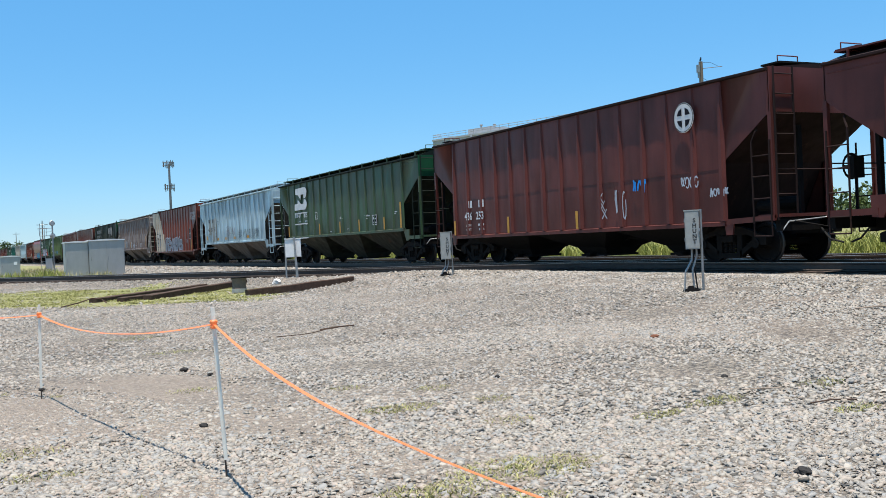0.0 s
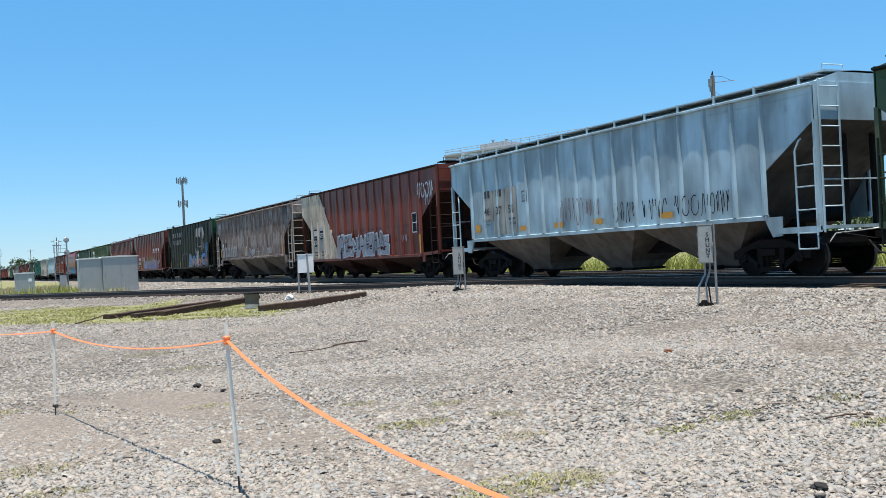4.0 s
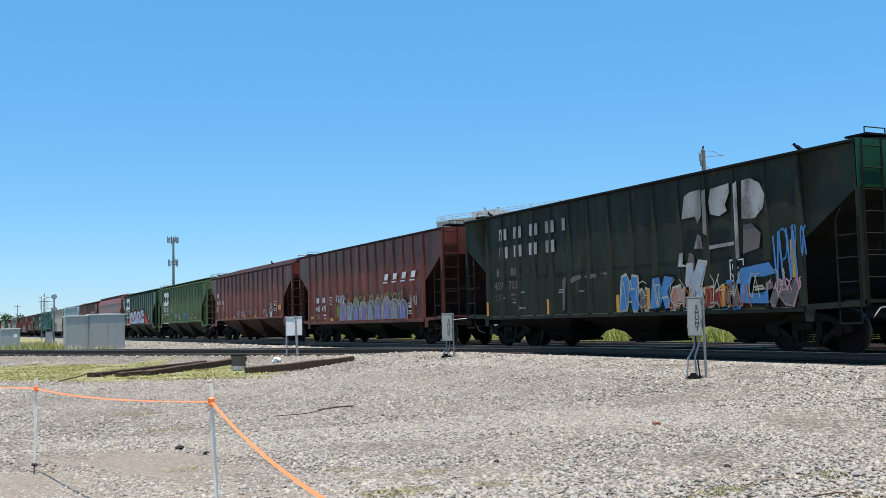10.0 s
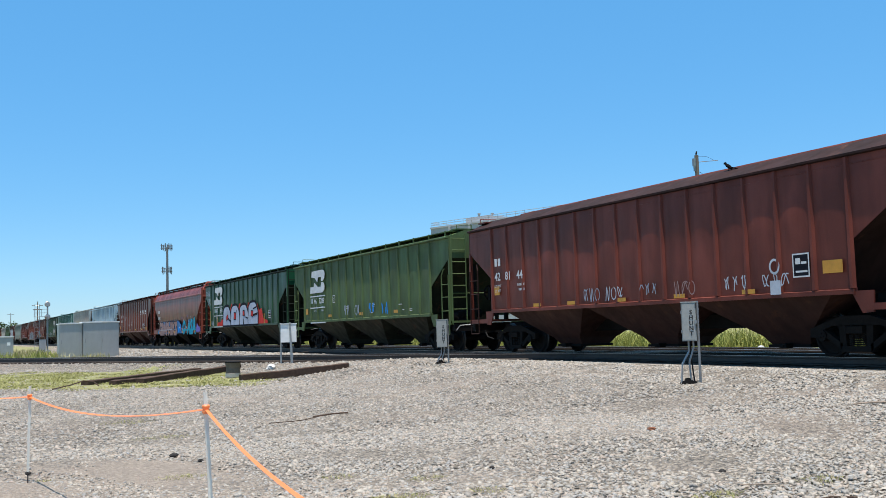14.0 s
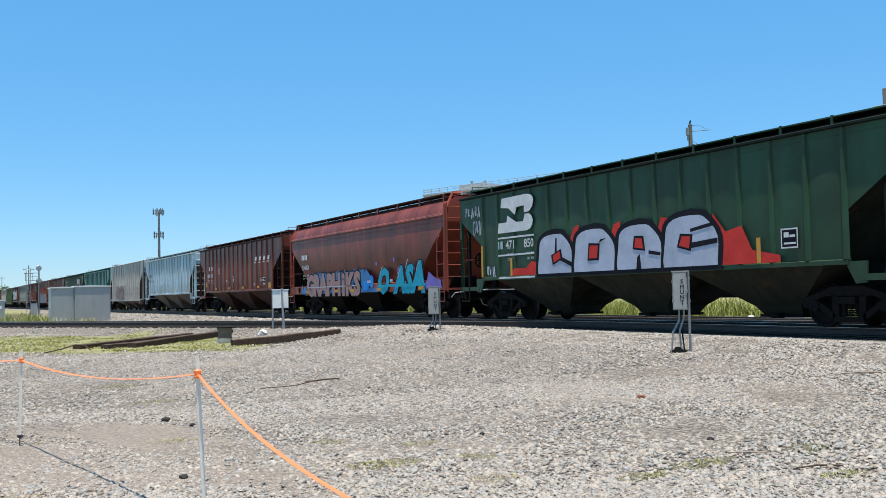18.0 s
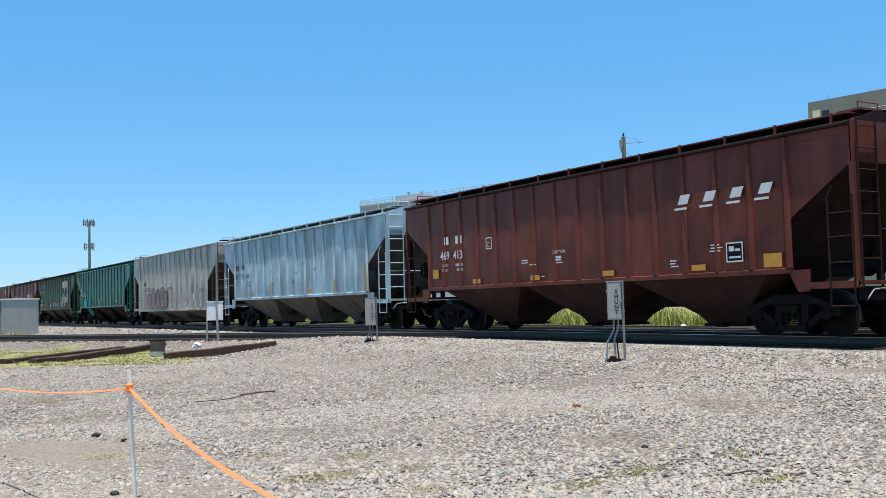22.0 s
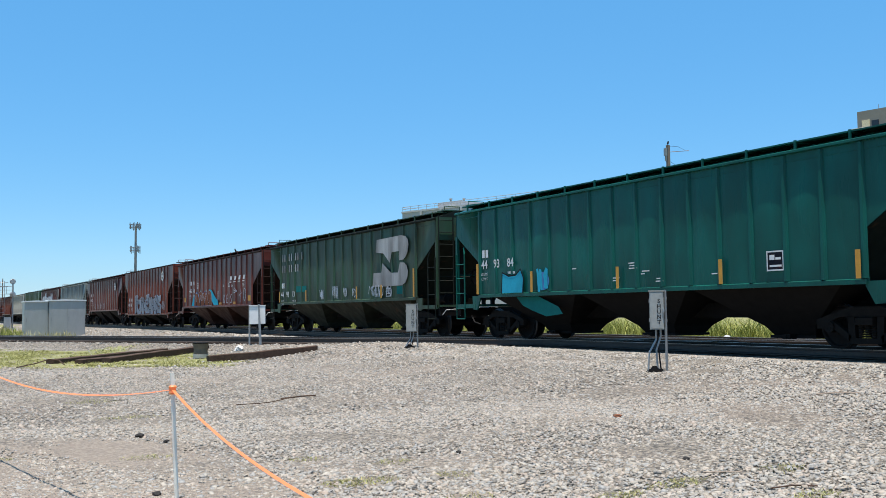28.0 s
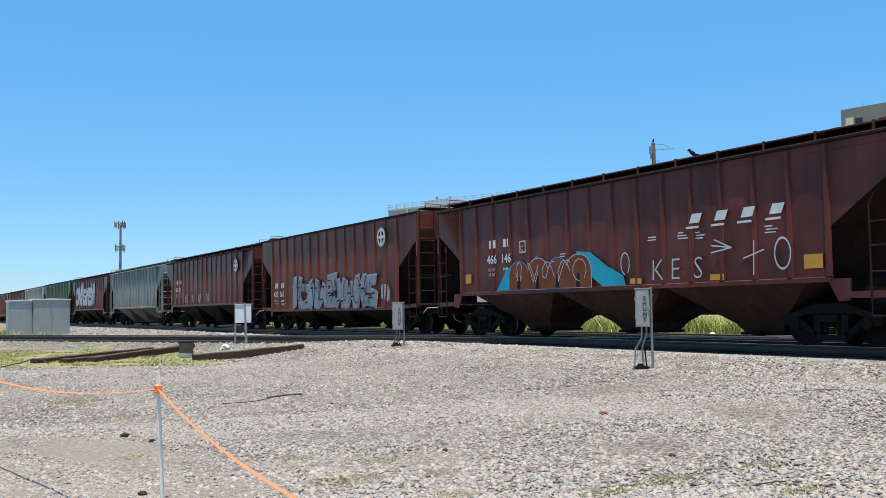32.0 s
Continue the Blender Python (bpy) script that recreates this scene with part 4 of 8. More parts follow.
stick([(10.68, 9.29, 0.02), (10.82, 9.08, 0.03), (10.97, 8.84, 0.02)], 0.011, "weathered grey-brown branch on the ballast", MAT_DRYWOOD)
stick([(2.7, 28.0, 0.04), (3.2, 28.5, 0.1), (3.6, 29.0, 0.18), (3.9, 29.3, 0.12), (4.0, 29.0, 0.02)], 0.016, "black cable end curling from the grass")


# ---- vegetation ----
blades("grass_tufts", TUFTS, 0.015, 0.055, 0.0045, MAT_GRASS, "sparse yellow-green grass tufts in gravel", "grass", 2, 2.2)
_rng = random.Random(8)
MAT_LAWN = grass_mat("sunburnt_lawn", (0.2, 0.21, 0.06), (0.32, 0.3, 0.11))
_lawn = []
for _k in range(560):
    _x, _y = _rng.uniform(-3, 10.5), _rng.uniform(24, 46)
    _e = ((_x - 4.4) / 5.6) ** 2 + ((_y - 34.5 + (_x - 4.4) * 0.6) / 8.0) ** 2
    if _e + 0.5 * noise.noise((_x * .6, _y * .5, 2.0)) < 0.95:
        _lawn.append((_x, _y, .5, .5, 110))
blades("lawn", _lawn, 0.03, 0.085, 0.012, MAT_LAWN, "patchy yellow-green grass between gravel and track", "grass", 3, 2.2)
_w = []
for _k in range(260):
    _y = -6 + 130 * (_k / 260) ** 1.3
    _w.append((26.4 + _rng.uniform(-1.0, 3.5), _y + _rng.uniform(-.5, .5), 1.3, 1.0, 330))
blades("weeds_behind_track", _w, 0.25, 1.35, 0.013, MAT_WEED, "tall bright green weeds behind the tracks", "weeds", 4, 1.1)
_w = []
for _k in range(240):
    _x, _y = _rng.uniform(-7, 9.5), _rng.uniform(60, 120)
    if noise.noise((_x * .35, _y * .12, 4.0)) > -0.12:
        _w.append((_x, _y, .8, .8, 60))
blades("weeds_by_cabinets", _w, 0.15, 0.6, 0.022, MAT_DRY, "dry straw-coloured weeds around the cabinets", "weeds", 5, 0.6)
blades("green_weeds_by_cabinets", [(5.6, 66, .9, .9, 160), (4.2, 68, .9, .8, 140), (6.4, 66.8, .4, .4, 90), (3.0, 63, 1.2, .8, 160), (6.0, 69.5, .8, .8, 120)], 0.3, 0.95, 0.022, MAT_WEED, "green weeds around the cabinets", "weeds", 6, 0.5)


def tree(x, y, h, r, seed, label):
    rng = random.Random(seed)
    t = thing("tree", pose(x, y, ground_z(x, y, False)), label, "tree", "far trees")
    tr = Shape().tube((0, 0, -0.2), (0.1, 0, h * 0.45), 0.035 * h, 8, 0.02 * h)
    crown = []
    for k in range(9):
        w, e = rng.uniform(0, 6.28), rng.uniform(0.35, 0.9)
        p = Vector((math.cos(w) * r * rng.uniform(.3, .75), math.sin(w) * r * rng.uniform(.3, .75), h * e))
        tr.tube((0.05, 0, h * rng.uniform(.25, .45)), p, 0.012 * h, 5, 0.003 * h)
        crown.append(p)
    part("trunk", tr, MAT_BARK, t)
    v, f = [], []
    for c in crown:
        cr = r * rng.uniform(.32, .5)
        for _ in range(120):
            d = Vector((rng.gauss(0, 1), rng.gauss(0, 1), rng.gauss(0, .8))).normalized() * cr * rng.uniform(.5, 1)
            p, a, s = c + d, Vector((rng.gauss(0, 1), rng.gauss(0, 1), rng.gauss(0, 1))).normalized(), 0.055 * h * rng.uniform(.6, 1.2)
            b = a.orthogonal().normalized()
            cc = a.cross(b)
            i = len(v)
            v += [tuple(p + b * s), tuple(p + cc * s * .6), tuple(p - b * s), tuple(p - cc * s * .6)]
            f.append((i, i + 1, i + 2, i + 3))
    me = bpy.data.meshes.new("crown")
    me.from_pydata(v, [], f)
    me.materials.append(MAT_LEAF)
    part("crown", me, None, t)


for _k, (_x, _y, _h, _r) in enumerate(((23.5, 420, 7.5, 5.5), (21, 460, 6.5, 5), (17, 470, 5.5, 5), (30, 480, 6, 5), (120, 104, 7.5, 5), (126, 96, 6.5, 4.5), (118, 114, 6, 4.5), (130, 86, 7, 5), (134, 74, 6.5, 5), (110, 128, 6.5, 5), (136, 62, 7, 5), (104, 118, 5.5, 4),
                                       (88, 100, 5, 3.5), (84, 108, 5.5, 3.5), (12, 500, 6, 6), (2, 490, 5.5, 6), (-8, 480, 5, 6))):
    tree(_x, _y, _h, _r, 40 + _k, "dark green broadleaf tree far beyond the tracks")


def parked_car(x, y, yaw):
    t = thing("parked_car", pose(x, y, ground_z(x, y, False), 0, 0, yaw), "white saloon car parked far down the yard", "car")
    side = [(-2.3, 0.35), (-2.3, 0.8), (-1.9, 0.92), (-1.2, 0.98), (-0.6, 1.42), (0.8, 1.45), (1.5, 1.0), (2.2, 0.9), (2.3, 0.35)]
    b = part("body", Shape().prism(side, "y", -0.9, 0.9), MAT_WHITE, t)
    part("side_window", Shape().prism([(-1.0, 0.98), (-0.55, 1.36), (0.75, 1.38), (1.25, 1.0)], "y", -0.912, -0.905), MAT_GLASS_DARK, b)
    part("windscreen", Shape().prism([(-1.22, 1.0), (-0.66, 1.41), (-0.64, 1.43), (-1.2, 1.03)], "y", -0.72, 0.72), MAT_GLASS_DARK, b)
    for wx in (-1.4, 1.4):
        for wy in (-0.85, 0.85):
            w = part("wheel", Shape().lathe([(-0.1, 0.001), (-0.1, 0.32), (0.1, 0.32), (0.1, 0.001)], "y", 16, (wx, wy, 0.32)), MAT_RUBBER, t)
            part("rim", Shape().lathe([(-0.11, 0.001), (-0.11, 0.2), (0.11, 0.2), (0.11, 0.001)], "y", 12, (wx, wy, 0.32)), MAT_GALV, w)


parked_car(2.2, 152.0, 8)


# ---- the freight train ----
SPEED, GAIN = -9.334, 0.00485


def run(t):
    """How far the train has rolled along the track after t seconds."""
    return SPEED * t + GAIN * t * t / 2


HALF = 1.6
_shared = {}


def wheelset_mesh():
    s = Shape()
    for e in (-1, 1):
        prof = [(0.66 * e, 0.09), (0.67 * e, 0.2), (0.69 * e, 0.38), (0.668 * e, 0.40), (0.668 * e, 0.485), (0.70 * e, 0.485), (0.715 * e, 0.457), (0.80 * e, 0.452),
                (0.80 * e, 0.40), (0.76 * e, 0.37), (0.745 * e, 0.18), (0.78 * e, 0.14), (0.80 * e, 0.10), (1.12 * e, 0.085), (1.12 * e, 0.001)]
        s.lathe(prof, "x", 24)
        for k in range(3):
            w = k * 2.094
            s.box(1.12 * e - 0.01, 1.12 * e + 0.025, 0.05 * math.cos(w) - 0.014, 0.05 * math.cos(w) + 0.014, 0.05 * math.sin(w) - 0.014, 0.05 * math.sin(w) + 0.014)
    s.lathe([(-0.66, 0.085), (0.66, 0.085)], "x", 12)
    for q, c in enumerate(s.f):
        r = max(math.hypot(s.v[i][1], s.v[i][2]) for i in c)
        low = min(math.hypot(s.v[i][1], s.v[i][2]) for i in c)
        if r > 0.45 and low > 0.44:
            s.s[q] = 1
    return s.mesh("wheelset", [MAT_WHEEL, MAT_TREAD], True)


def truck_meshes():
    # cast side frame with its window and pedestals
    sf = Shape()
    # two triangular lightening windows left open between top and bottom chords
    top = [(-1.18, 0.42), (-1.18, 0.60), (-0.62, 0.78), (-0.34, 0.86), (0.34, 0.86), (0.62, 0.78), (1.18, 0.60), (1.18, 0.42), (0.99, 0.42), (0.95, 0.53), (0.6, 0.66), (-0.6, 0.66), (-0.95, 0.53), (-0.99, 0.42)]
    sf.prism(top, "x", -0.07, 0.07)
    for e in (-1, 1):
        sf.prism([(0.95 * e, 0.53), (0.80 * e, 0.585), (0.34 * e, 0.28), (0.34 * e, 0.14)], "x", -0.07, 0.07)
        sf.prism([(0.24 * e, 0.14), (0.40 * e, 0.14), (0.42 * e, 0.67), (0.26 * e, 0.67)], "x", -0.07, 0.07)
        sf.lathe([(-0.10, 0.001), (-0.10, 0.12), (0.10, 0.12), (0.10, 0.001)], "x", 10, (0, 0.86 * e, 0.457))
    sf.prism([(-0.36, 0.13), (0.36, 0.13), (0.36, 0.24), (-0.36, 0.24)], "x", -0.09, 0.09)
    sp = Shape()
    for yy in (-0.15, 0.0, 0.15):
        for k in range(6):
            sp.lathe([(0.25 + k * 0.045, 0.055), (0.27 + k * 0.045, 0.068), (0.29 + k * 0.045, 0.055)], "z", 8, (0, yy, 0))
    bo = Shape().prism([(-1.15, 0.50), (-1.15, 0.64), (-0.3, 0.72), (0.3, 0.72), (1.15, 0.64), (1.15, 0.50), (0.3, 0.42), (-0.3, 0.42)], "y", -0.2, 0.2)
    return sf.mesh("side_frame", MAT_TRUCK), sp.mesh("spring", MAT_TRUCK), bo.mesh("bolster", MAT_TRUCK)


def shared(key, make):
    if key not in _shared:
        _shared[key] = make()
    return _shared[key]


SPINNERS = []


def add_truck(car, y, spin):
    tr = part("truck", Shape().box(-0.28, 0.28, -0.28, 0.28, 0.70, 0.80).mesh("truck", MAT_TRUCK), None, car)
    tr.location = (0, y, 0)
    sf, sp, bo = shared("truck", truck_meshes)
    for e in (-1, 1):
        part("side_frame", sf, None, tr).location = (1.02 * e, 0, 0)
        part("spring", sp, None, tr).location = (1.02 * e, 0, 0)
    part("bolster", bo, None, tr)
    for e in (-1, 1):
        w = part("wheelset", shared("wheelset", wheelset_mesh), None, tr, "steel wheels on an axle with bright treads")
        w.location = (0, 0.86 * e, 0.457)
        if spin:
            SPINNERS.append((w, 0.86 * e))


def side_sheet(L, x, sill, eave, n, inset, zcut, zlow, out, seam=None):
    """A side of pressed sheets that belly a little between the ribs, its lower end corners cut along the slope sheets."""
    s = Shape()
    h = L / 2
    e = -1 if x < 0 else 1
    ys = [-h + inset + (2 * h - 2 * inset) * k / n for k in range(n + 1)]
    for a, b in zip(ys, ys[1:]):
        cols, rows = (6, 12) if x < 0 else (1, 2)
        def pt(i, j):
            u, w = i / cols, j / rows
            edge = math.sin(math.pi * u) * math.sin(math.pi * w) ** 0.6
            wave = noise.noise(((a + (b - a) * u) * 0.9 + L * 7, (sill + (eave - sill) * w) * 1.15, x)) * 0.021 + noise.noise(((a + (b - a) * u) * 0.23, w * 2.2, L)) * 0.012
            return (x + e * (out * edge + wave * min(1.0, edge * 2)), a + (b - a) * u, sill + (eave - sill) * w)
        for i in range(cols):
            for j in range(rows):
                s.face(pt(i, j), pt(i + 1, j), pt(i + 1, j + 1), pt(i, j + 1))
        if seam:
            # a lapped joint at half height, standing a few millimetres proud all along the belly
            j = (2.2 - sill) / (eave - sill) * rows
            lo, hi = [[Vector(pt(i, j + d)) + Vector((e * 0.007, 0, 0)) for i in range(cols + 1)] for d in (-0.04, 0.04)]
            back = [v - Vector((e * 0.02, 0, 0)) for v in hi]
            for i in range(cols):
                seam.face(lo[i], lo[i + 1], hi[i + 1], hi[i])
                seam.face(hi[i], hi[i + 1], back[i + 1], back[i])
    for k in (-1, 1):
        s.face((x, k * (h - inset), zlow), (x, k * h, zcut), (x, k * h, eave), (x, k * (h - inset), eave))
    return s, ys


def rib_mesh(sill, eave, kind, mat):
    s = Shape()
    z0, z1 = sill + 0.02, eave - 0.05
    if kind == "taper":            # deep at the foot, fading out under the eave
        d0, d1, w0, w1 = 0.085, 0.04, 0.085, 0.034
    else:
        d0, d1, w0, w1 = 0.065, 0.055, 0.055, 0.05
    for zz, nz in ((z0, z1),):
        a = [(-0.0, -w0 - 0.02, zz), (-d0, -w0 * .6, zz), (-d0, w0 * .6, zz), (0, w0 + 0.02, zz)]
        zm = zz + (nz - zz) * 0.55
        b = [(-0.0, -w0 - 0.015, zm), (-(d0 * .8 + d1 * .2), -w0 * .55, zm), (-(d0 * .8 + d1 * .2), w0 * .55, zm), (0, w0 + 0.015, zm)]
        c = [(-0.0, -w1 - 0.01, nz), (-d1, -w1 * .6, nz), (-d1, w1 * .6, nz), (0, w1 + 0.01, nz)]
        for p, q in ((a, b), (b, c)):
            for k in range(3):
                s.face(p[k], p[k + 1], q[k + 1], q[k])
        s.face(*a)
        s.face(*c)
    return s.mesh("rib", mat)


def ladder(car, pts_lo, pts_hi, rungs, mat, name="ladder", joined=False, out=(0, 0, 0)):
    """Two stiles between the given feet and heads, with rungs at fractions of their height."""
    s = Shape()
    (a0, b0), (a1, b1) = pts_lo, pts_hi
    for p, q in ((a0, a1), (b0, b1)):
        s.tube(p, q, 0.024, 5)
    if joined:
        for k in rungs:
            s.tube(Vector(a0).lerp(a1, k), Vector(b0).lerp(b1, k), 0.016, 4)
        return part(name, s, mat, car)
    lad = part(name, s, mat, car)
    for k in rungs:
        part("rung", Shape().tube(Vector(a0).lerp(a1, k), Vector(b0).lerp(b1, k), 0.015, 5), mat, lad)
    return lad


def hopper_bay(sill, y, half, outl, low=0.25):
    """One discharge hopper under the sill: an inverted pyramid whose side and end sheets run down to the outlet."""
    s = Shape()
    X, xo = HALF - 0.05, 0.5
    top = [(-X, -half, sill), (X, -half, sill), (X, half, sill), (-X, half, sill)]
    mid = [(-xo - 0.16, -outl - 0.12, low + 0.2), (xo + 0.16, -outl - 0.12, low + 0.2), (xo + 0.16, outl + 0.12, low + 0.2), (-xo - 0.16, outl + 0.12, low + 0.2)]
    bot = [(-xo, -outl, low), (xo, -outl, low), (xo, outl, low), (-xo, outl, low)]
    for p, q in ((top, mid), (mid, bot)):
        for k in range(4):
            j = (k + 1) % 4
            s.face(p[k], p[j], q[j], q[k])
    s.face(*top)
    s.face(*bot)
    s.v = [(a, b + y, c) for a, b, c in s.v]
    return s


def lift(off):
    """Paint lies just proud of the bellied sheets; what crosses the ribs lies on their faces."""
    return 0.036 + off * 0.5 if off < 0.08 else off


def put_word(car, text, u, z, size, L, mat=None, bold=0.0, shear=0.0, off=0.012, name="lettering", x=None):
    """Lettering on the near side; u metres from the leading end that is farther up the line."""
    ob = part(name, word_mesh(text, size, mat or MAT_LETTER, bold, shear), None, car)
    ob.matrix_local = Matrix.Translation((-HALF - max(lift(off), 0.082) if x is None else x - off, L / 2 - u, z)) @ Matrix(((0, 0, -1, 0), (-1, 0, 0, 0), (0, 1, 0, 0), (0, 0, 0, 1)))
    return ob


ONE_BY_ONE = ("initial_bar", "company_mark", "number_plate", "grey_patch", "teal_patch", "weight_bar", "red_spray", "blue_spray", "violet_spray", "graffiti_glow", "paint_patch", "graffiti_line", "whitewash", "emblem", "emblem_line")


def put_flat(car, name, polys, u, z, L, mat, off=0.010, label="", x=None):
    """Flat painted shapes on the near side: polygons in metres, u to the right, z up."""
    xx = -HALF - lift(off) if x is None else x - off
    if name in ONE_BY_ONE and len(polys) > 1:
        for p in polys:
            put_flat(car, name, [p], u, z, L, mat, off, label, x)
        return None
    s = Shape()
    for k, p in enumerate(polys):
        s.face(*[(xx - 0.0003 * k, L / 2 - u - a, z + b) for a, b in p])
    return part(name, s, mat, car, label)


def rect(a, b, w, h, sh=0.0):
    return [(a, b), (a + w, b), (a + w + sh, b + h), (a + sh, b + h)]


def bars(n, w, h, gap, sh=0.0):
    """Plain bars in place of initials."""
    return [rect(k * (w + gap), 0, w, h, sh) for k in range(n)]


def ring(cx, cy, rx, ry, k=0.75, n=24, a0=0.0, a1=6.2832):
    out = []
    for i in range(n):
        p, q = a0 + (a1 - a0) * i / n, a0 + (a1 - a0) * (i + 1) / n
        out.append([(cx + rx * math.cos(p), cy + ry * math.sin(p)), (cx + rx * math.cos(q), cy + ry * math.sin(q)),
                    (cx + k * rx * math.cos(q), cy + k * ry * math.sin(q)), (cx + k * rx * math.cos(p), cy + k * ry * math.sin(p))])
    return out


def disc(cx, cy, rx, ry, n=20):
    return [(cx + rx * math.cos(6.2832 * i / n), cy + ry * math.sin(6.2832 * i / n)) for i in range(n)]


def stroke(pts, w):
    """A hand-drawn line as short quads with a round feel."""
    out = []
    for (a, b), (c, d) in zip(pts, pts[1:]):
        l = math.hypot(c - a, d - b) or 1
        nx, ny = -(d - b) / l * w / 2, (c - a) / l * w / 2
        ex, ey = (c - a) / l * w * .4, (d - b) / l * w * .4
        out.append([(a + nx - ex, b + ny - ey), (c + nx + ex, d + ny + ey), (c - nx + ex, d - ny + ey), (a - nx - ex, b - ny - ey)])
    return out


def scrawl(seed, n, w, h, thick):
    """A quick sprayed tag: looping strokes."""
    rng = random.Random(seed)
    out = []
    for k in range(n):
        x0 = k * w / n
        kind = rng.randrange(4)
        ph = rng.uniform(0, 6.28)
        pts = []
        for i in range(10):
            q = i / 9
            if kind == 0:
                pts.append((x0 + w / n * (0.15 + 0.7 * q), h * (0.5 + 0.5 * math.sin(ph + q * 9))))
            elif kind == 1:
                pts.append((x0 + w / n * (0.5 + 0.4 * math.cos(ph + q * 5.5)), h * (0.5 + 0.45 * math.sin(ph + q * 5.5))))
            elif kind == 2:
                pts.append((x0 + w / n * (0.1 + 0.85 * abs(q * 2 - 1) * math.cos(ph * .2)), h * (0.05 + 0.9 * abs(math.sin(q * 4.7 + ph)))))
            else:
                pts.append((x0 + w / n * (0.3 + 0.5 * q + 0.1 * math.sin(q * 12)), h * (0.1 + 0.9 * abs(math.cos(ph + q * 4)))))
        out += stroke(pts, thick)
    return out


GLYPHS = [[(0, 0), (.35, 0), (.42, .55), (.6, 0), (1, 0), (.8, 1), (.5, 1), (.45, .75), (.3, 1), (.05, .95)],
          [(.1, 0), (.95, .05), (.9, .35), (.5, .3), (.45, .45), (.9, .5), (1, 1), (.1, .95), (.15, .65), (.55, .7), (.5, .58), (0, .5)],
          [(0, .1), (.25, 0), (.4, .4), (.55, .05), (.85, 0), (1.05, .9), (.8, 1), (.65, .5), (.5, .95), (.3, .9), (.2, .5), (.15, 1), (-.05, .9)],
          [(0, 0), (.4, .05), (.5, .35), (.7, 0), (1.05, .05), (.75, .5), (1, .95), (.65, 1), (.45, .65), (.4, 1), (.05, .95)],
          [(.1, .05), (.9, 0), (1, .4), (.7, .3), (.35, .35), (.4, .7), (.75, .65), (1, .7), (.85, 1), (.15, .95), (-.05, .5)]]


def blob_letters(seed, n, w, h, lean=0.1):
    """Interlocking jagged sprayed forms side by side, as (body, streak) polygons; no readable letters."""
    rng = random.Random(seed)
    bodies, holes = [], []
    step = w / n
    last = -1
    for k in range(n):
        g = rng.choice([q for q in range(5) if q != last])
        last = g
        flip = rng.random() < 0.4
        hh = h * rng.uniform(0.8, 1.15)
        pts = []
        for a, b in GLYPHS[g]:
            a = 1 - a if flip else a
            pts.append((step * (k + 0.0) + (a + rng.uniform(-.05, .05)) * step * 1.12 + lean * b, max(0.0, (b + rng.uniform(-.05, .05)) * hh)))
        bodies.append(pts[::-1] if flip else pts)
        for _ in range(2):
            hx, hy = step * (k + rng.uniform(.2, .7)), h * rng.uniform(.15, .7)
            holes.append([(hx, hy), (hx + step * .3, hy + h * .02), (hx + step * .28, hy + h * .07), (hx + step * .03, hy + h * .05)])
    return bodies, holes


def grow(poly, d):
    cx, cy = sum(p[0] for p in poly) / len(poly), sum(p[1] for p in poly) / len(poly)
    return [(x + d * (x - cx) / (math.hypot(x - cx, y - cy) or 1), y + d * (y - cy) / (math.hypot(x - cx, y - cy) or 1)) for x, y in poly]


def spray(name, col):
    return plain(name, col, 0.8, 0, 0.25, 2.0, rel=0)


MAT_SP_BLUE = spray("blue_spray_paint", (0.03, 0.28, 0.7))
MAT_SP_CYAN = spray("cyan_spray_paint", (0.03, 0.36, 0.48))
MAT_SP_RED = spray("red_spray_paint", (0.62, 0.05, 0.04))
MAT_SP_WHITE = spray("white_spray_paint", (0.5, 0.52, 0.55))
MAT_SP_GREY = spray("silver_spray_paint", (0.36, 0.39, 0.44))
MAT_SP_BLACK = spray("black_spray_paint", (0.015, 0.015, 0.02))
MAT_SP_MAUVE = spray("mauve_spray_paint", (0.37, 0.235, 0.21))
MAT_SP_ORANGE = spray("rust_orange_spray_paint", (0.45, 0.14, 0.05))
MAT_SP_PURPLE = spray("violet_spray_paint", (0.22, 0.18, 0.5))
MAT_SP_TEAL = spray("teal_spray_paint", (0.012, 0.16, 0.14))
MAT_SP_DKRED = spray("dark_red_spray_paint", (0.2, 0.045, 0.04))
MAT_PLATE = spray("blue_black_number_plate", (0.014, 0.02, 0.034))
MAT_PATCH = spray("grey_paint_patch", (0.33, 0.34, 0.34))
MAT_CREAM = car_paint("cream_car_paint", (0.58, 0.49, 0.375), 0.25, 0.42, 0.55, (0.2, 0.11, 0.065), dirt=0.55)


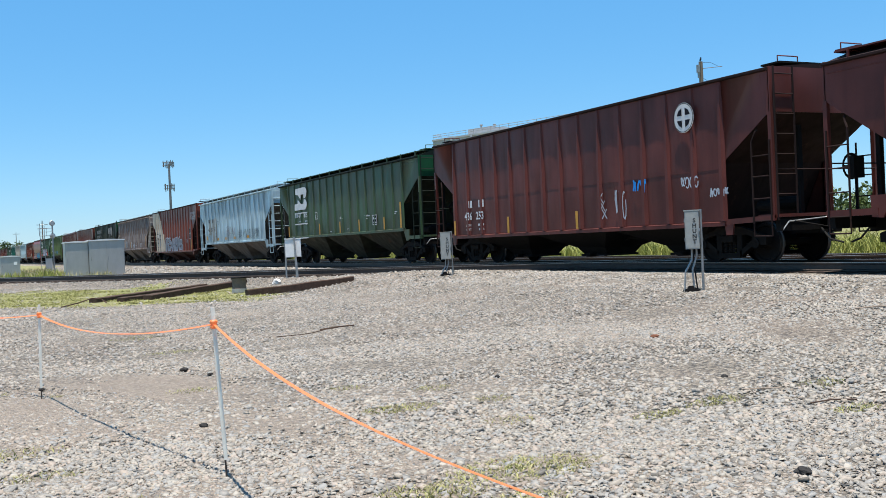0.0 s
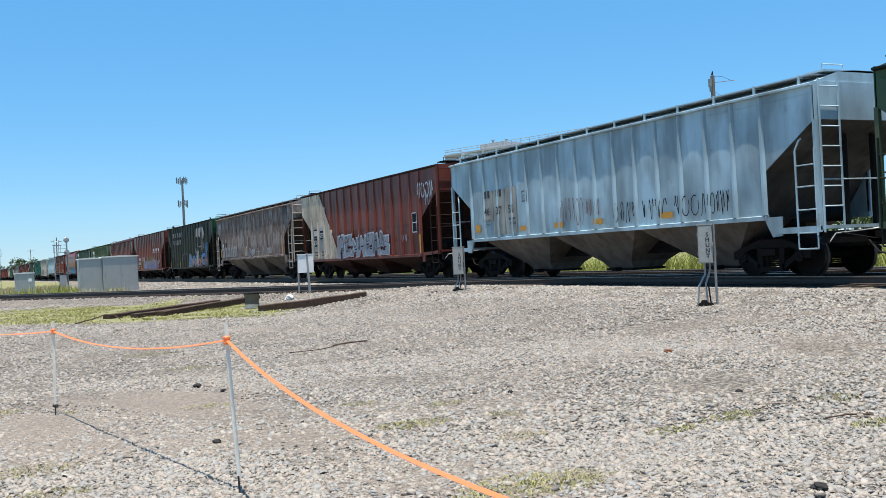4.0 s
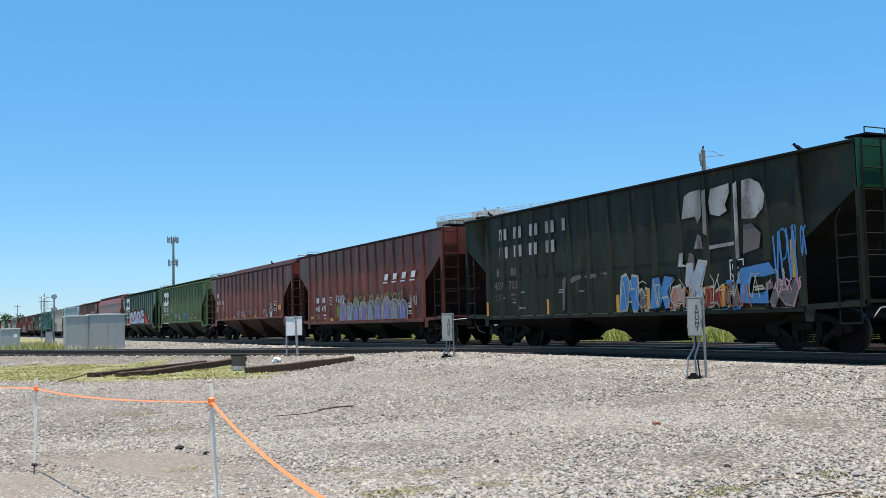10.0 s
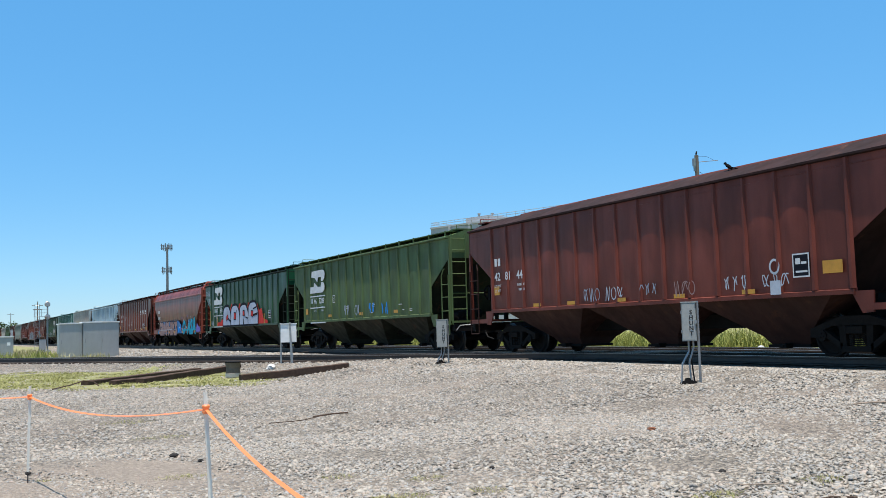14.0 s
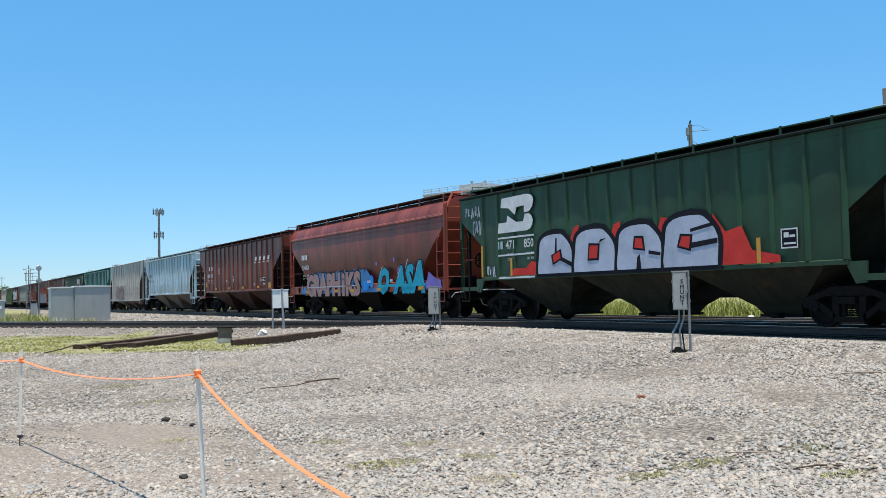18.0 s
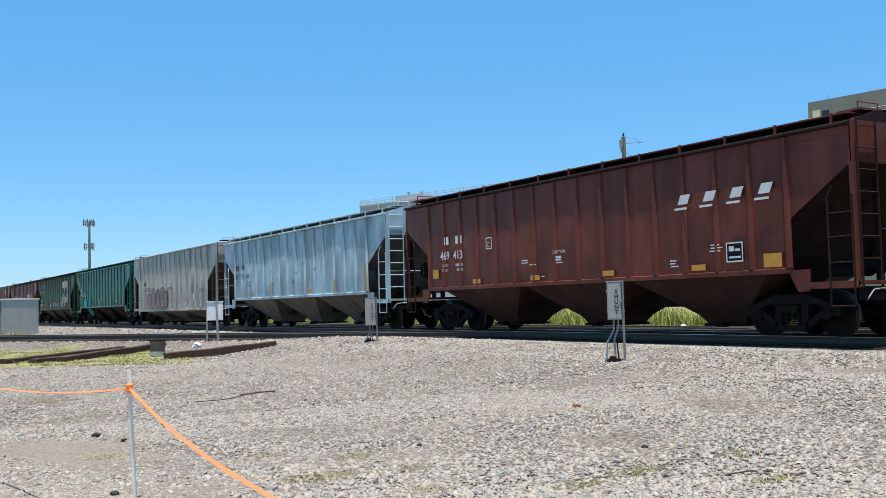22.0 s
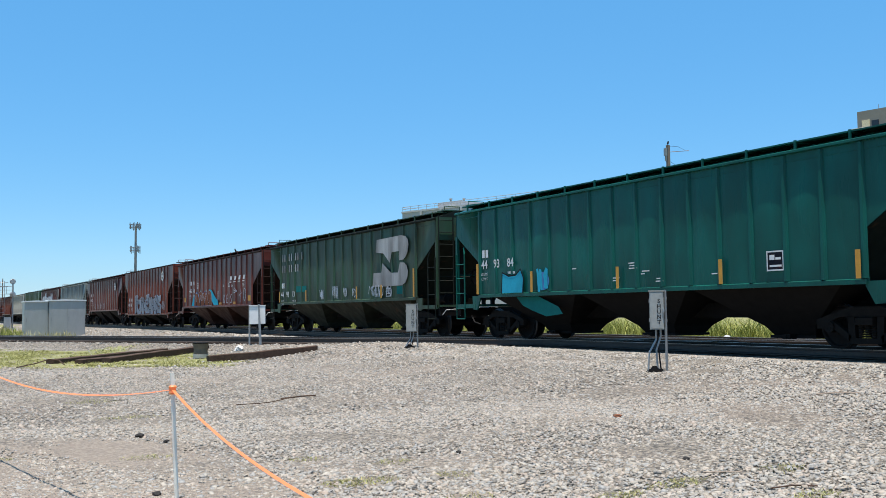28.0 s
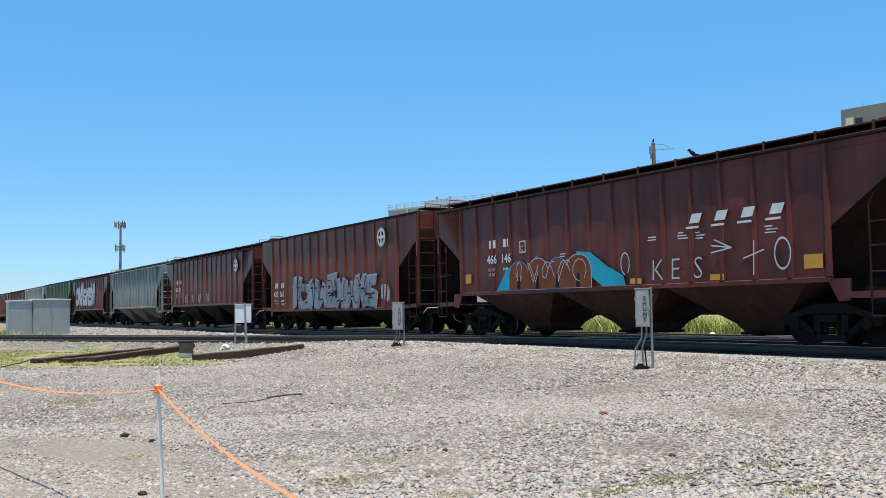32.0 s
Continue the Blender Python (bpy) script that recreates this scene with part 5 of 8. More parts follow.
def hopper_car(y, L, kind, paint, label, number=None, marks=4, ink=None, deco=None, spin=True, fine=True, dark=None, sill=None, eave=None, ribs=None, bay=None, boards=True):
    """A covered hopper wagon. kind: 'flush' (tall ribs, flat roof), 'board' (running boards held above the roof), 'round' (curved sides)."""
    car = thing("hopper_car", pose(TRACK_X, y, RAIL_Z), label, "freight car", "freight cars of the train")
    ink = ink or MAT_LETTER
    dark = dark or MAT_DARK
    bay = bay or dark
    sill = sill or (0.97 if kind == "flush" else 1.37)
    eave = eave or (4.23 if kind == "flush" else 4.04)
    h = L / 2
    n = ribs or (14 if kind == "flush" else 15)
    inset, zcut, zlow = 1.5, 3.3, 2.32
    if kind == "round":
        round_body(car, L, paint, fine)
    else:
        for x in (-HALF, HALF):
            seam = Shape() if kind == "flush" and fine and x < 0 else None
            sheet, ys = side_sheet(L, x, sill, eave, n, inset, zcut, zlow, 0.017, seam)
            if seam:
                part("panel_seam", seam, paint, car)
            part("side_sheet", sheet, paint, car, smooth=True)
            if x < 0:
                rm = rib_mesh(sill, eave, "taper" if kind == "flush" else "plain", paint)
                for yy in ys if fine else ys[::1]:
                    part("rib", rm, None, car).location = (x, yy, 0)
            elif fine:
                s = Shape()
                for yy in ys:
                    s.box(x, x + 0.07, yy - 0.05, yy + 0.05, sill, eave - 0.05)
                part("far_side_ribs", s, paint, car)
            e = -1 if x < 0 else 1
            # dark wagons: darkened copy keeps the chord's top edge from looking sunlit
            part("top_chord", Shape().prism([(x - e * 0.02, eave - 0.05), (x + e * 0.09, eave - 0.03), (x + e * 0.09, eave + 0.015), (x + e * 0.03, eave + 0.035), (x - e * 0.1, eave + 0.045)], "y", -h, h), DARKENED[paint.name] if paint in DARKS else paint, car)
            part("side_sill", Shape().prism([(x - e * 0.05, sill - 0.09), (x + e * 0.06, sill - 0.09), (x + e * 0.06, sill), (x - e * 0.05, sill + 0.03)], "y", -h + inset - 0.05, h - inset + 0.05), paint, car)
            # the lower side sill runs out to the ends as the platform edge
            for k in (-1, 1):
                edge = [(k * (h - inset + 0.3), 0.96), (k * (h + 0.05), 0.96), (k * (h + 0.05), 1.09), (k * (h - inset + 0.3), 1.09)] if kind != "flush" else \
                    [(k * (h - inset + 0.05), sill - 0.06), (k * (h + 0.05), sill - 0.02), (k * (h + 0.05), sill + 0.10), (k * (h - inset + 0.05), sill + 0.06)]
                part("platform_edge", Shape().prism(edge, "x", x - 0.03, x + 0.03), paint, car)
        # roof: shallow arch with a hatch trough
        rise, crown = (0.10, 0.14) if kind == "flush" else (0.26, 0.32) if boards else (0.36, 0.42)
        prof = [(-HALF + 0.02, eave + 0.03), (-0.9, eave + rise), (-0.35, eave + crown), (0.35, eave + crown), (0.9, eave + rise), (HALF - 0.02, eave + 0.03)]
        part("roof", Shape().prism(prof, "y", -h, h), DARKENED[paint.name] if paint in DARKS else paint, car)
        part("hatch_cover", Shape().prism([(-0.32, eave + crown), (-0.28, eave + crown + 0.1), (0.28, eave + crown + 0.1), (0.32, eave + crown)], "y", -h + 1.2, h - 1.2), paint, car)
        for k in (-1, 1):
            # end wall above the slope sheet, and the slope sheet itself
            part("end_wall", Shape().box(-HALF, HALF, k * h - 0.025, k * h + 0.025, zcut, eave + 0.05), BRIGHT_ENDS.get(paint.name, paint), car)
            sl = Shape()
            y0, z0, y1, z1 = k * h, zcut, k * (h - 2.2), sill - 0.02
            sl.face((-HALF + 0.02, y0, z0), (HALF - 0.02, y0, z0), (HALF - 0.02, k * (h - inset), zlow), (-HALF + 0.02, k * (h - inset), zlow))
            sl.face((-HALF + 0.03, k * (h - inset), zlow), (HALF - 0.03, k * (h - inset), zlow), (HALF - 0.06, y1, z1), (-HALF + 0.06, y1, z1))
            # darkened copy: shade under the wagon end is painted into this sheet
            part("slope_sheet", sl, DARKENED[paint.name], car)
    add_ends(car, L, kind, paint, sill, eave, inset, fine, dark, boards)
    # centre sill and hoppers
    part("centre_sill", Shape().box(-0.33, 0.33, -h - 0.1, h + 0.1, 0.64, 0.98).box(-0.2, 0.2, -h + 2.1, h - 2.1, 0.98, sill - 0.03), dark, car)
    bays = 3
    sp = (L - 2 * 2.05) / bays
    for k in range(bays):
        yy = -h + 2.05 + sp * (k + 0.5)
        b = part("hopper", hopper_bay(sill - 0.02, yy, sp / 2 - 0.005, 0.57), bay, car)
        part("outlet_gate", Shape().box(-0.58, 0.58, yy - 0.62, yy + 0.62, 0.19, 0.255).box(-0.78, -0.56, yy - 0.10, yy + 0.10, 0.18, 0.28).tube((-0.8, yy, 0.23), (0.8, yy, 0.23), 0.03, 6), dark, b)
    for k in (-1, 1):
        add_truck(car, k * (h - 1.95), spin)
        c = Shape().box(-0.12, 0.12, k * (h + 0.1) if k > 0 else -h - 0.62, h + 0.62 if k > 0 else -h - 0.1, 0.78, 0.94)
        c.box(-0.18, 0.16, (k * (h + 0.62)) - 0.13, (k * (h + 0.62)) + 0.13, 0.72, 1.0)
        part("coupler", c, MAT_TRUCK, car)
        part("cut_lever", Shape().path([(-1.45, k * (h + 0.08), 0.72), (-1.3, k * (h + 0.14), 0.92), (-0.3, k * (h + 0.22), 0.98), (-0.1, k * (h + 0.45), 1.03)], 0.016, 5), MAT_GALV, car)
        part("end_sill", Shape().box(-HALF + 0.1, HALF - 0.1, min(k * (h - 0.05), k * (h + 0.1)), max(k * (h - 0.05), k * (h + 0.1)), 0.72, 0.98), dark, car)
        part("air_hose", Shape().path([(-0.3, k * (h + 0.1), 0.75), (-0.32, k * (h + 0.35), 0.5), (-0.25, k * (h + 0.65), 0.42)], 0.022, 5), MAT_RUBBER, car)
    # yellow reflector strips along the sill
    if kind != "round" and fine:
        for q in range(1, 0 if deco else n, 4):
            yy = ys[q] + (ys[1] - ys[0]) * 0.5
            part("reflector", Shape().box(-HALF - 0.045, -HALF - 0.035, yy - 0.22, yy + 0.22, sill + 0.05, sill + 0.14) if kind == "board" and q % 8 != 1 else
                 Shape().box(-HALF - 0.085, -HALF - 0.072, ys[q] - 0.05, ys[q] + 0.05, sill + 0.02, sill + 0.5), MAT_YELLOW, car)
        if kind != "flush":
            part("panel_seam", Shape().box(-HALF - 0.012, -HALF - 0.004, -h + 0.1, h - 0.1, eave - 0.2, eave - 0.185), paint, car)
    if number:
        zz, words, zi, marks_at = NUMBERS[number]
        for u in marks_at:
            put_flat(car, "initial_bar", bars(2, 0.15, 0.24, 0.06), u - 0.18, zi, L, ink, 0.016)
        for w, u in words:
            put_word(car, w, u, zz, 0.36, L, ink, 0.006, off=0.02)
        u0, u1 = words[0][1], words[-1][1]
        put_word(car, "LD LMT", u0, zz - 0.22, 0.12, L, ink, off=0.02)
        put_word(car, "LT WT", u0, zz - 0.37, 0.12, L, ink, off=0.02)
        put_flat(car, "weight_bar", [rect(0.07 * q, 0, 0.045, 0.075) for q in range(6)] + [rect(0.07 * q, -0.15, 0.045, 0.075) for q in range(1, 6)], u1 - 0.2, zz - 0.22, L, ink, 0.02)
    if deco:
        deco(car, L, sill, eave, (ys[1] - ys[0]) if kind != "round" else 1.0)
    return car


def two(a, u, b, v):
    return [(a, u), (b, v)]


def three(a, u, b, v, c, w):
    return [(a, u), (b, v), (c, w)]


# height of the number, its parts with their places, height of the initials, their places
NUMBERS = {
    "469871": (2.2, two("469", 2.6, "871", 3.35), 2.65, (2.6, 3.35)),
    "436253": (1.5, two("436", 2.55, "253", 3.35), 1.9, (2.6, 3.4)),
    "471815": (2.29, two("47", 3.3, "815", 4.2), 2.31, (2.7,)),
    "463751": (2.13, three("46", 2.67, "37", 3.46, "51", 4.27), 2.7, (2.65, 3.43)),
    "459703": (1.83, two("459", 2.3, "703", 3.2), 2.25, (2.3, 3.2)),
    "436476": (1.48, two("436", 2.89, "476", 3.72), 1.88, (2.77, 3.6)),
    "428144": (2.3, three("42", 1.95, "81", 2.6, "44", 3.3), 2.76, (1.9,)),
    "467289": (2.16, two("46", 3.2, "7289", 4.05), 2.18, (2.6,)),
    "471850": (2.23, two("471", 3.3, "850", 4.35), 2.24, (2.6,)),
    "469413": (2.22, two("469", 2.57, "413", 3.33), 2.68, (2.56, 3.32)),
    "831166": (2.28, three("83", 1.9, "11", 2.66, "66", 3.39), 2.68, (1.86, 2.6)),
    "818636": (2.08, three("81", 2.83, "86", 3.75, "36", 4.65), 2.44, (2.85,)),
    "449384": (2.18, three("44", 1.88, "93", 2.6, "84", 3.37), 2.51, (1.87,)),
    "449313": (1.63, three("44", 1.88, "93", 2.6, "13", 3.37), 2.05, (1.87,)),
    "466146": (2.21, two("466", 3.41, "146", 4.18), 2.67, (3.39, 4.16)),
    "430061": (1.55, two("430", 2.1, "061", 2.9), 1.95, (2.1, 2.9)),
    "436021": (2.2, two("436", 2.6, "021", 3.35), 2.65, (2.6, 3.35)),
}


def add_ends(car, L, kind, paint, sill, eave, inset, fine, dark, boards=True):
    h = L / 2
    foot = 0.95
    lad_mat = DARKENED[paint.name] if paint == LIGHTGREY else LIGHTGREY if paint == RUSTGREY else DARKENED[paint.name] if paint in DARKS else paint
    for k in (-1, 1):
        # end platform and corner posts
        part("end_platform", Shape().box(-HALF + 0.05, HALF - 0.05, min(k * (h - 0.5), k * (h + 0.12)), max(k * (h - 0.5), k * (h + 0.12)), 1.02, 1.09), paint, car)
        for x in (-HALF + 0.03, HALF - 0.03):
            part("corner_post", Shape().prism([(x - 0.045, k * h - 0.05), (x + 0.045, k * h - 0.05), (x + 0.045, k * h + 0.05), (x - 0.045, k * h + 0.05)], "z", 1.0, (3.3 if kind != "round" else eave)), paint, car)
        # inner end posts carrying the slope sheet
        for x in (-0.45, 0.45):
            part("end_post", Shape().box(x - 0.06, x + 0.06, k * (h - 0.32) - 0.05, k * (h - 0.32) + 0.05, 1.05, 3.05), dark, car)
        for x in (-1, 1):
            xs = x * (HALF + 0.03)
            y0, y1 = k * (h - 0.02), k * (h - 0.55)
            ladder(car, ((xs, y0, foot - 0.05), (xs, y1, foot - 0.05)), ((xs, y0, 2.7), (xs, y1, 2.7)), [0.03, 0.3, 0.57, 0.82], lad_mat, "side_ladder", not (fine and x < 0))
            if fine and x < 0:
                part("grab_hook", Shape().path([(xs, y1, 2.7), (xs + 0.03, y1 + k * 0.09, 2.9), (xs + 0.08, y1 + k * 0.12, 2.95)], 0.022, 5), lad_mat, car)
            part("step_stirrup", Shape().path([(xs, y0, foot), (xs, y0, 0.62), (xs, y1, 0.62), (xs, y1, foot)], 0.018, 5), lad_mat, car)
        sx = -1 if k < 0 else 1
        ye = k * (h + 0.09)
        top = eave + (0.05 if kind != "board" else 0.1)
        ladder(car, ((sx * (HALF - 0.06), ye, foot), (sx * (HALF - 0.62), ye, foot)), ((sx * (HALF - 0.06), ye, top), (sx * (HALF - 0.62), ye, top)), [0.03, 0.17, 0.30, 0.43, 0.56, 0.69, 0.82, 0.95], lad_mat, "end_ladder", not fine)
        part("crossover_grab", Shape().tube((-HALF + 0.1, k * (h + 0.06), 2.05), (HALF - 0.1, k * (h + 0.06), 2.05), 0.016, 5), lad_mat, car)
        # roof end crossover with its hand grab
        zt = eave + (0.31 if kind != "flush" else 0.18)
        part("roof_crossover", Shape().box(-1.25, 1.25, min(k * (h - 0.55), k * h), max(k * (h - 0.55), k * h), zt - 0.04, zt), dark if kind == "flush" else paint, car)
        if fine:
            part("roof_grab", Shape().path([(-1.2, k * (h - 0.1), zt), (-1.2, k * (h - 0.1), zt + 0.13), (-0.6, k * (h - 0.1), zt + 0.13), (-0.6, k * (h - 0.1), zt)], 0.014, 5), paint, car)
    # brake gear at the end up the line
    part("brake_wheel", Shape().lathe([(0, 0.25), (0.02, 0.28), (0.04, 0.25), (0.02, 0.22), (0, 0.25)], "y", 16, (-0.75, h + 0.12, 2.0)).box(-0.77, -0.73, h + 0.12, h + 0.15, 1.75, 2.25).box(-1.0, -0.5, h + 0.12, h + 0.15, 1.98, 2.02), dark, car)
    part("brake_chain_housing", Shape().box(-0.9, -0.6, h - 0.05, h + 0.1, 1.75, 2.2).tube((-0.75, h + 0.05, 1.75), (-0.75, h + 0.05, 1.1), 0.02, 5), dark, car)
    part("air_reservoir", Shape().lathe([(-0.45, 0.001), (-0.42, 0.16), (0.42, 0.16), (0.45, 0.001)], "x", 12, (-0.3, -h + 0.95, 1.35)), dark, car)
    part("brake_cylinder", Shape().lathe([(-0.25, 0.001), (-0.25, 0.12), (0.25, 0.12), (0.25, 0.001)], "y", 12, (-0.85, -h + 0.9, 1.3)), dark, car)
    part("brake_rod", Shape().tube((-0.7, -h + 1.2, 0.8), (-0.55, -h - 0.05, 0.72), 0.018, 5).tube((-1.25, -h - 0.1, 0.95), (-0.55, -h - 0.5, 0.78), 0.014, 5), dark, car)
    for k in (-1, 1):
        gus = Shape().prism([(k * (h - inset), sill - 0.03), (k * (h - inset + 0.48), sill - 0.03), (k * (h - inset + 0.46), 0.92), (k * (h - inset + 0.2), 0.9), (k * (h - inset), sill - 0.12)] if kind == "board" else
                            [(k * (h - inset), sill - 0.03), (k * (h - inset + 0.3), sill - 0.03), (k * (h - inset + 0.25), sill - 0.3), (k * (h - inset + 0.05), sill - 0.3)], "x", -HALF - 0.02, -HALF + 0.02)
        part("jacking_pad", gus, paint, car)
    if kind == "board" and boards:
        z = eave + 0.21
        for x in (-1, 1):
            part("running_board", Shape().box(x * 1.18 - 0.28, x * 1.18 + 0.28, -h + 0.15, h - 0.15, z, z + 0.03), MAT_ALU if paint in (PALEBLUE, LIGHTGREY, RUSTGREY) else paint if kind == "board" else dark, car, "expanded metal roof walkway")
            if x < 0 or fine:
                m = max(5, int(L / 1.25))
                post = shared(("post", paint.name), lambda: Shape().box(-0.025, 0.025, -0.022, 0.022, -0.02, 0.225).box(-0.03, 0.45, -0.02, 0.02, 0.155, 0.178).mesh("board_bracket", paint))
                for i in range(m):
                    o = part("board_bracket", post, None, car)
                    o.location = (x * (HALF - 0.14) if x < 0 else HALF - 0.45, -h + 0.5 + (L - 1.0) * i / (m - 1), eave + 0.03)


def round_body(car, L, paint, fine):
    h = L / 2
    prof = [(1.38, 1.38), (1.46, 1.7), (1.535, 2.1), (1.575, 2.6), (1.585, 3.05), (1.57, 3.42), (1.555, 3.62), (1.60, 3.64), (1.60, 3.70), (1.57, 3.72), (1.53, 3.86), (1.45, 4.0), (1.34, 4.15), (1.12, 4.33), (0.7, 4.40), (0, 4.42)]
    top = [p for p in prof if p[1] >= 3.72]
    ends = lambda z: 0.0 if z > 3.3 else (3.3 - z) * 1.45 if z > 2.3 else 1.45 + (2.3 - z) * 0.9
    s, roof = Shape(), Shape()
    for sgn in (-1, 1):
        for (x0, z0), (x1, z1) in zip(top, top[1:]):
            roof.face((sgn * x0, -h, z0), (sgn * x0, h, z0), (sgn * x1, h, z1), (sgn * x1, -h, z1))
        for (x0, z0), (x1, z1) in zip(prof, prof[1:]):
            if z0 >= 3.72:
                continue
            a, b = h - ends(z0), h - ends(z1)
            m = 8
            for k in range(m):
                q0, q1 = -1 + 2 * k / m, -1 + 2 * (k + 1) / m
                s.face((sgn * x0, a * q0, z0), (sgn * x0, a * q1, z0), (sgn * x1, b * q1, z1), (sgn * x1, b * q0, z1))
    part("tank_body", s, paint, car, smooth=True)
    part("roof", roof, BROWN3, car, smooth=True)
    for k in (-1, 1):
        e = Shape()
        for (x0, z0), (x1, z1) in zip(prof, prof[1:]):
            a, b = h - ends(z0), h - ends(z1)
            e.face((-x0, k * a, z0), (x0, k * a, z0), (x1, k * b, z1), (-x1, k * b, z1))
        part("end_sheet", e, paint, car)
    for x in (-1, 1):
        part("side_sill", Shape().prism([(x * 1.5, 1.02), (x * 1.62, 1.02), (x * 1.62, 1.36), (x * 1.36, 1.40)], "y", -h, h), paint, car)
        part("eave_lip", Shape().prism([(x * 1.55, 3.63), (x * 1.612, 3.61), (x * 1.615, 3.655), (x * 1.57, 3.72)], "y", -h + 0.1, h - 0.1), paint, car)
        part("seam", Shape().box(min(x * 1.585, x * 1.597), max(x * 1.585, x * 1.597), -h + 0.15, h - 0.15, 3.44, 3.455), paint, car)
        for k in (-1, 1):
            part("end_frame", Shape().path([(x * 1.58, k * h, 1.05), (x * 1.58, k * h, 3.75), (x * 1.2, k * (h - 0.1), 4.42), (x * 0.9, k * (h - 0.1), 4.42)], 0.05, 6), paint, car)
        part("running_board", Shape().box(x * 1.1 - 0.25, x * 1.1 + 0.25, -h + 0.1, h - 0.1, 4.40, 4.44), MAT_ROOFWALK, car, "expanded metal roof walkway")
        for i in range(9):
            yy = -h + 0.5 + (L - 1.0) * i / 8
            part("board_bracket", Shape().box(x * 1.33 - 0.03, x * 1.33 + 0.03, yy - 0.03, yy + 0.03, 4.05, 4.42).tube((x * 1.3, yy, 4.1), (x * 1.0, yy - 0.45, 4.4), 0.015, 4), paint, car)


# ---- liveries ----
BROWN1 = car_paint("oxide_brown_paint", (0.132, 0.036, 0.028), 0.2, 0.08, 0.34)
BROWN2 = car_paint("dull_brown_paint", (0.155, 0.04, 0.025), 0.22, 0.08, 0.36)
BROWN3 = car_paint("worn_red_brown_paint", (0.172, 0.043, 0.028), 0.24, 0.12, 0.38)
RUSTRED = car_paint("rust_red_paint", (0.26, 0.06, 0.038), 0.15, 0.03, 0.34, dirt=0.15)
GREEN1 = car_paint("deep_green_paint", (0.046, 0.086, 0.045), 0.35, 0.16, 0.4, grime=(0.1, 0.085, 0.055), dirt=0.55)
GREEN5 = car_paint("bottle_green_paint", (0.03, 0.078, 0.04), 0.25, 0.10, 0.36, grime=(0.042, 0.045, 0.028), dirt=0.4)
GREEN2 = car_paint("faded_grass_green_paint", (0.085, 0.13, 0.05), 0.3, 0.12, 0.55, grime=(0.075, 0.08, 0.04), dirt=0.4)
GREEN3 = car_paint("sooty_green_paint", (0.024, 0.029, 0.018), 0.2, 0.3, 0.55)
GREEN4 = car_paint("bright_green_paint", (0.015, 0.085, 0.038), 0.12, 0.06, 0.4)
TEAL = car_paint("teal_green_paint", (0.007, 0.10, 0.078), 0.08, 0.03, 0.28, dirt=0.2)
PALEBLUE = car_paint("pale_blue_grey_paint", (0.4, 0.53, 0.58), 0.15, 0.12, 0.32, dirt=0.25)
LIGHTGREY = car_paint("light_grey_paint", (0.42, 0.395, 0.35), 0.15, 0.06, 0.32, dirt=0.3)
RUSTGREY = car_paint("rusted_grey_paint", (0.3, 0.272, 0.25), 0.3, 0.8, 0.7, (0.115, 0.062, 0.042), grime=(0.15, 0.1, 0.078), dirt=0.75)
GREYGREEN = car_paint("grey_green_paint", (0.24, 0.27, 0.25), 0.2, 0.2, 0.5)
GREEN6 = car_paint("sooted_dark_green_paint", (0.032, 0.075, 0.045), 0.35, 0.35, 0.45, (0.055, 0.042, 0.03), grime=(0.062, 0.052, 0.037), dirt=0.6)
MAT_ROOFWALK = plain("roofwalk_brown", (0.06, 0.03, 0.026), 0.8, 0.2, 0.3, 8)
# hopper paints: wagon colours with grime, darkened for the shade below the sill
BAYGREY = car_paint("shaded_grimy_grey_paint", (0.15, 0.135, 0.12), 0.2, 0.4, 0.75, dirt=0.6)
BAYBROWN = car_paint("shaded_grimy_brown_paint", (0.055, 0.025, 0.02), 0.2, 0.3, 0.7, dirt=0.5)
BAYGREEN = car_paint("shaded_grimy_green_paint", (0.027, 0.031, 0.022), 0.2, 0.3, 0.7, dirt=0.5)


def lobes(w, h):
    """Upper and lower half of the two-lobed emblem, rounded at the leading side, a zigzag between them."""
    up = [(.10, .72), (.13, .98), (.80, 1.0), (.92, .97), (.98, .90), (1.0, .80), (.97, .64), (.92, .56), (.87, .51), (.75, .50), (.75, .69), (.55, .68), (.50, .47), (.32, .68)]
    lo = [(0, 0), (.03, .29), (.26, .29), (.29, .48), (.53, .27), (.72, .26), (.77, .46), (.88, .45), (.95, .38), (.98, .27), (.96, .14), (.91, .05), (.83, 0)]
    return [(a * w, b * h) for a, b in up], [(a * w, b * h) for a, b in lo]


def block_emblem(car, L, u, z, w, h, off=0.08):
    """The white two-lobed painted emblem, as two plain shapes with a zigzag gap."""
    up, lo = lobes(w, h)
    put_flat(car, "emblem", [up, lo], u, z, L, MAT_LETTER, off, "white painted emblem")
    put_flat(car, "emblem_line", [rect(0, -0.18, w, 0.05), rect(0, -0.72, w, 0.05), rect(0, -1.42, w, 0.05)], u, z, L, MAT_LETTER, off)


def round_emblem(car, L, u, z, r, off=0.092):
    put_flat(car, "emblem", [disc(0, 0, r, r, 28)], u, z, L, MAT_LETTER, off, "round white emblem with a cross")
    put_flat(car, "emblem_cross", [[(a * 0.16 * r, b * 0.16 * r), (a * 0.66 * r, b * 0.16 * r), (a * 0.48 * r, b * 0.48 * r), (a * 0.16 * r, b * 0.66 * r)] for a in (-1, 1) for b in (-1, 1)] + ring(0, 0, r * 0.97, r * 0.97, 0.95), u, z, L, MAT_SP_BLACK, off + 0.005)


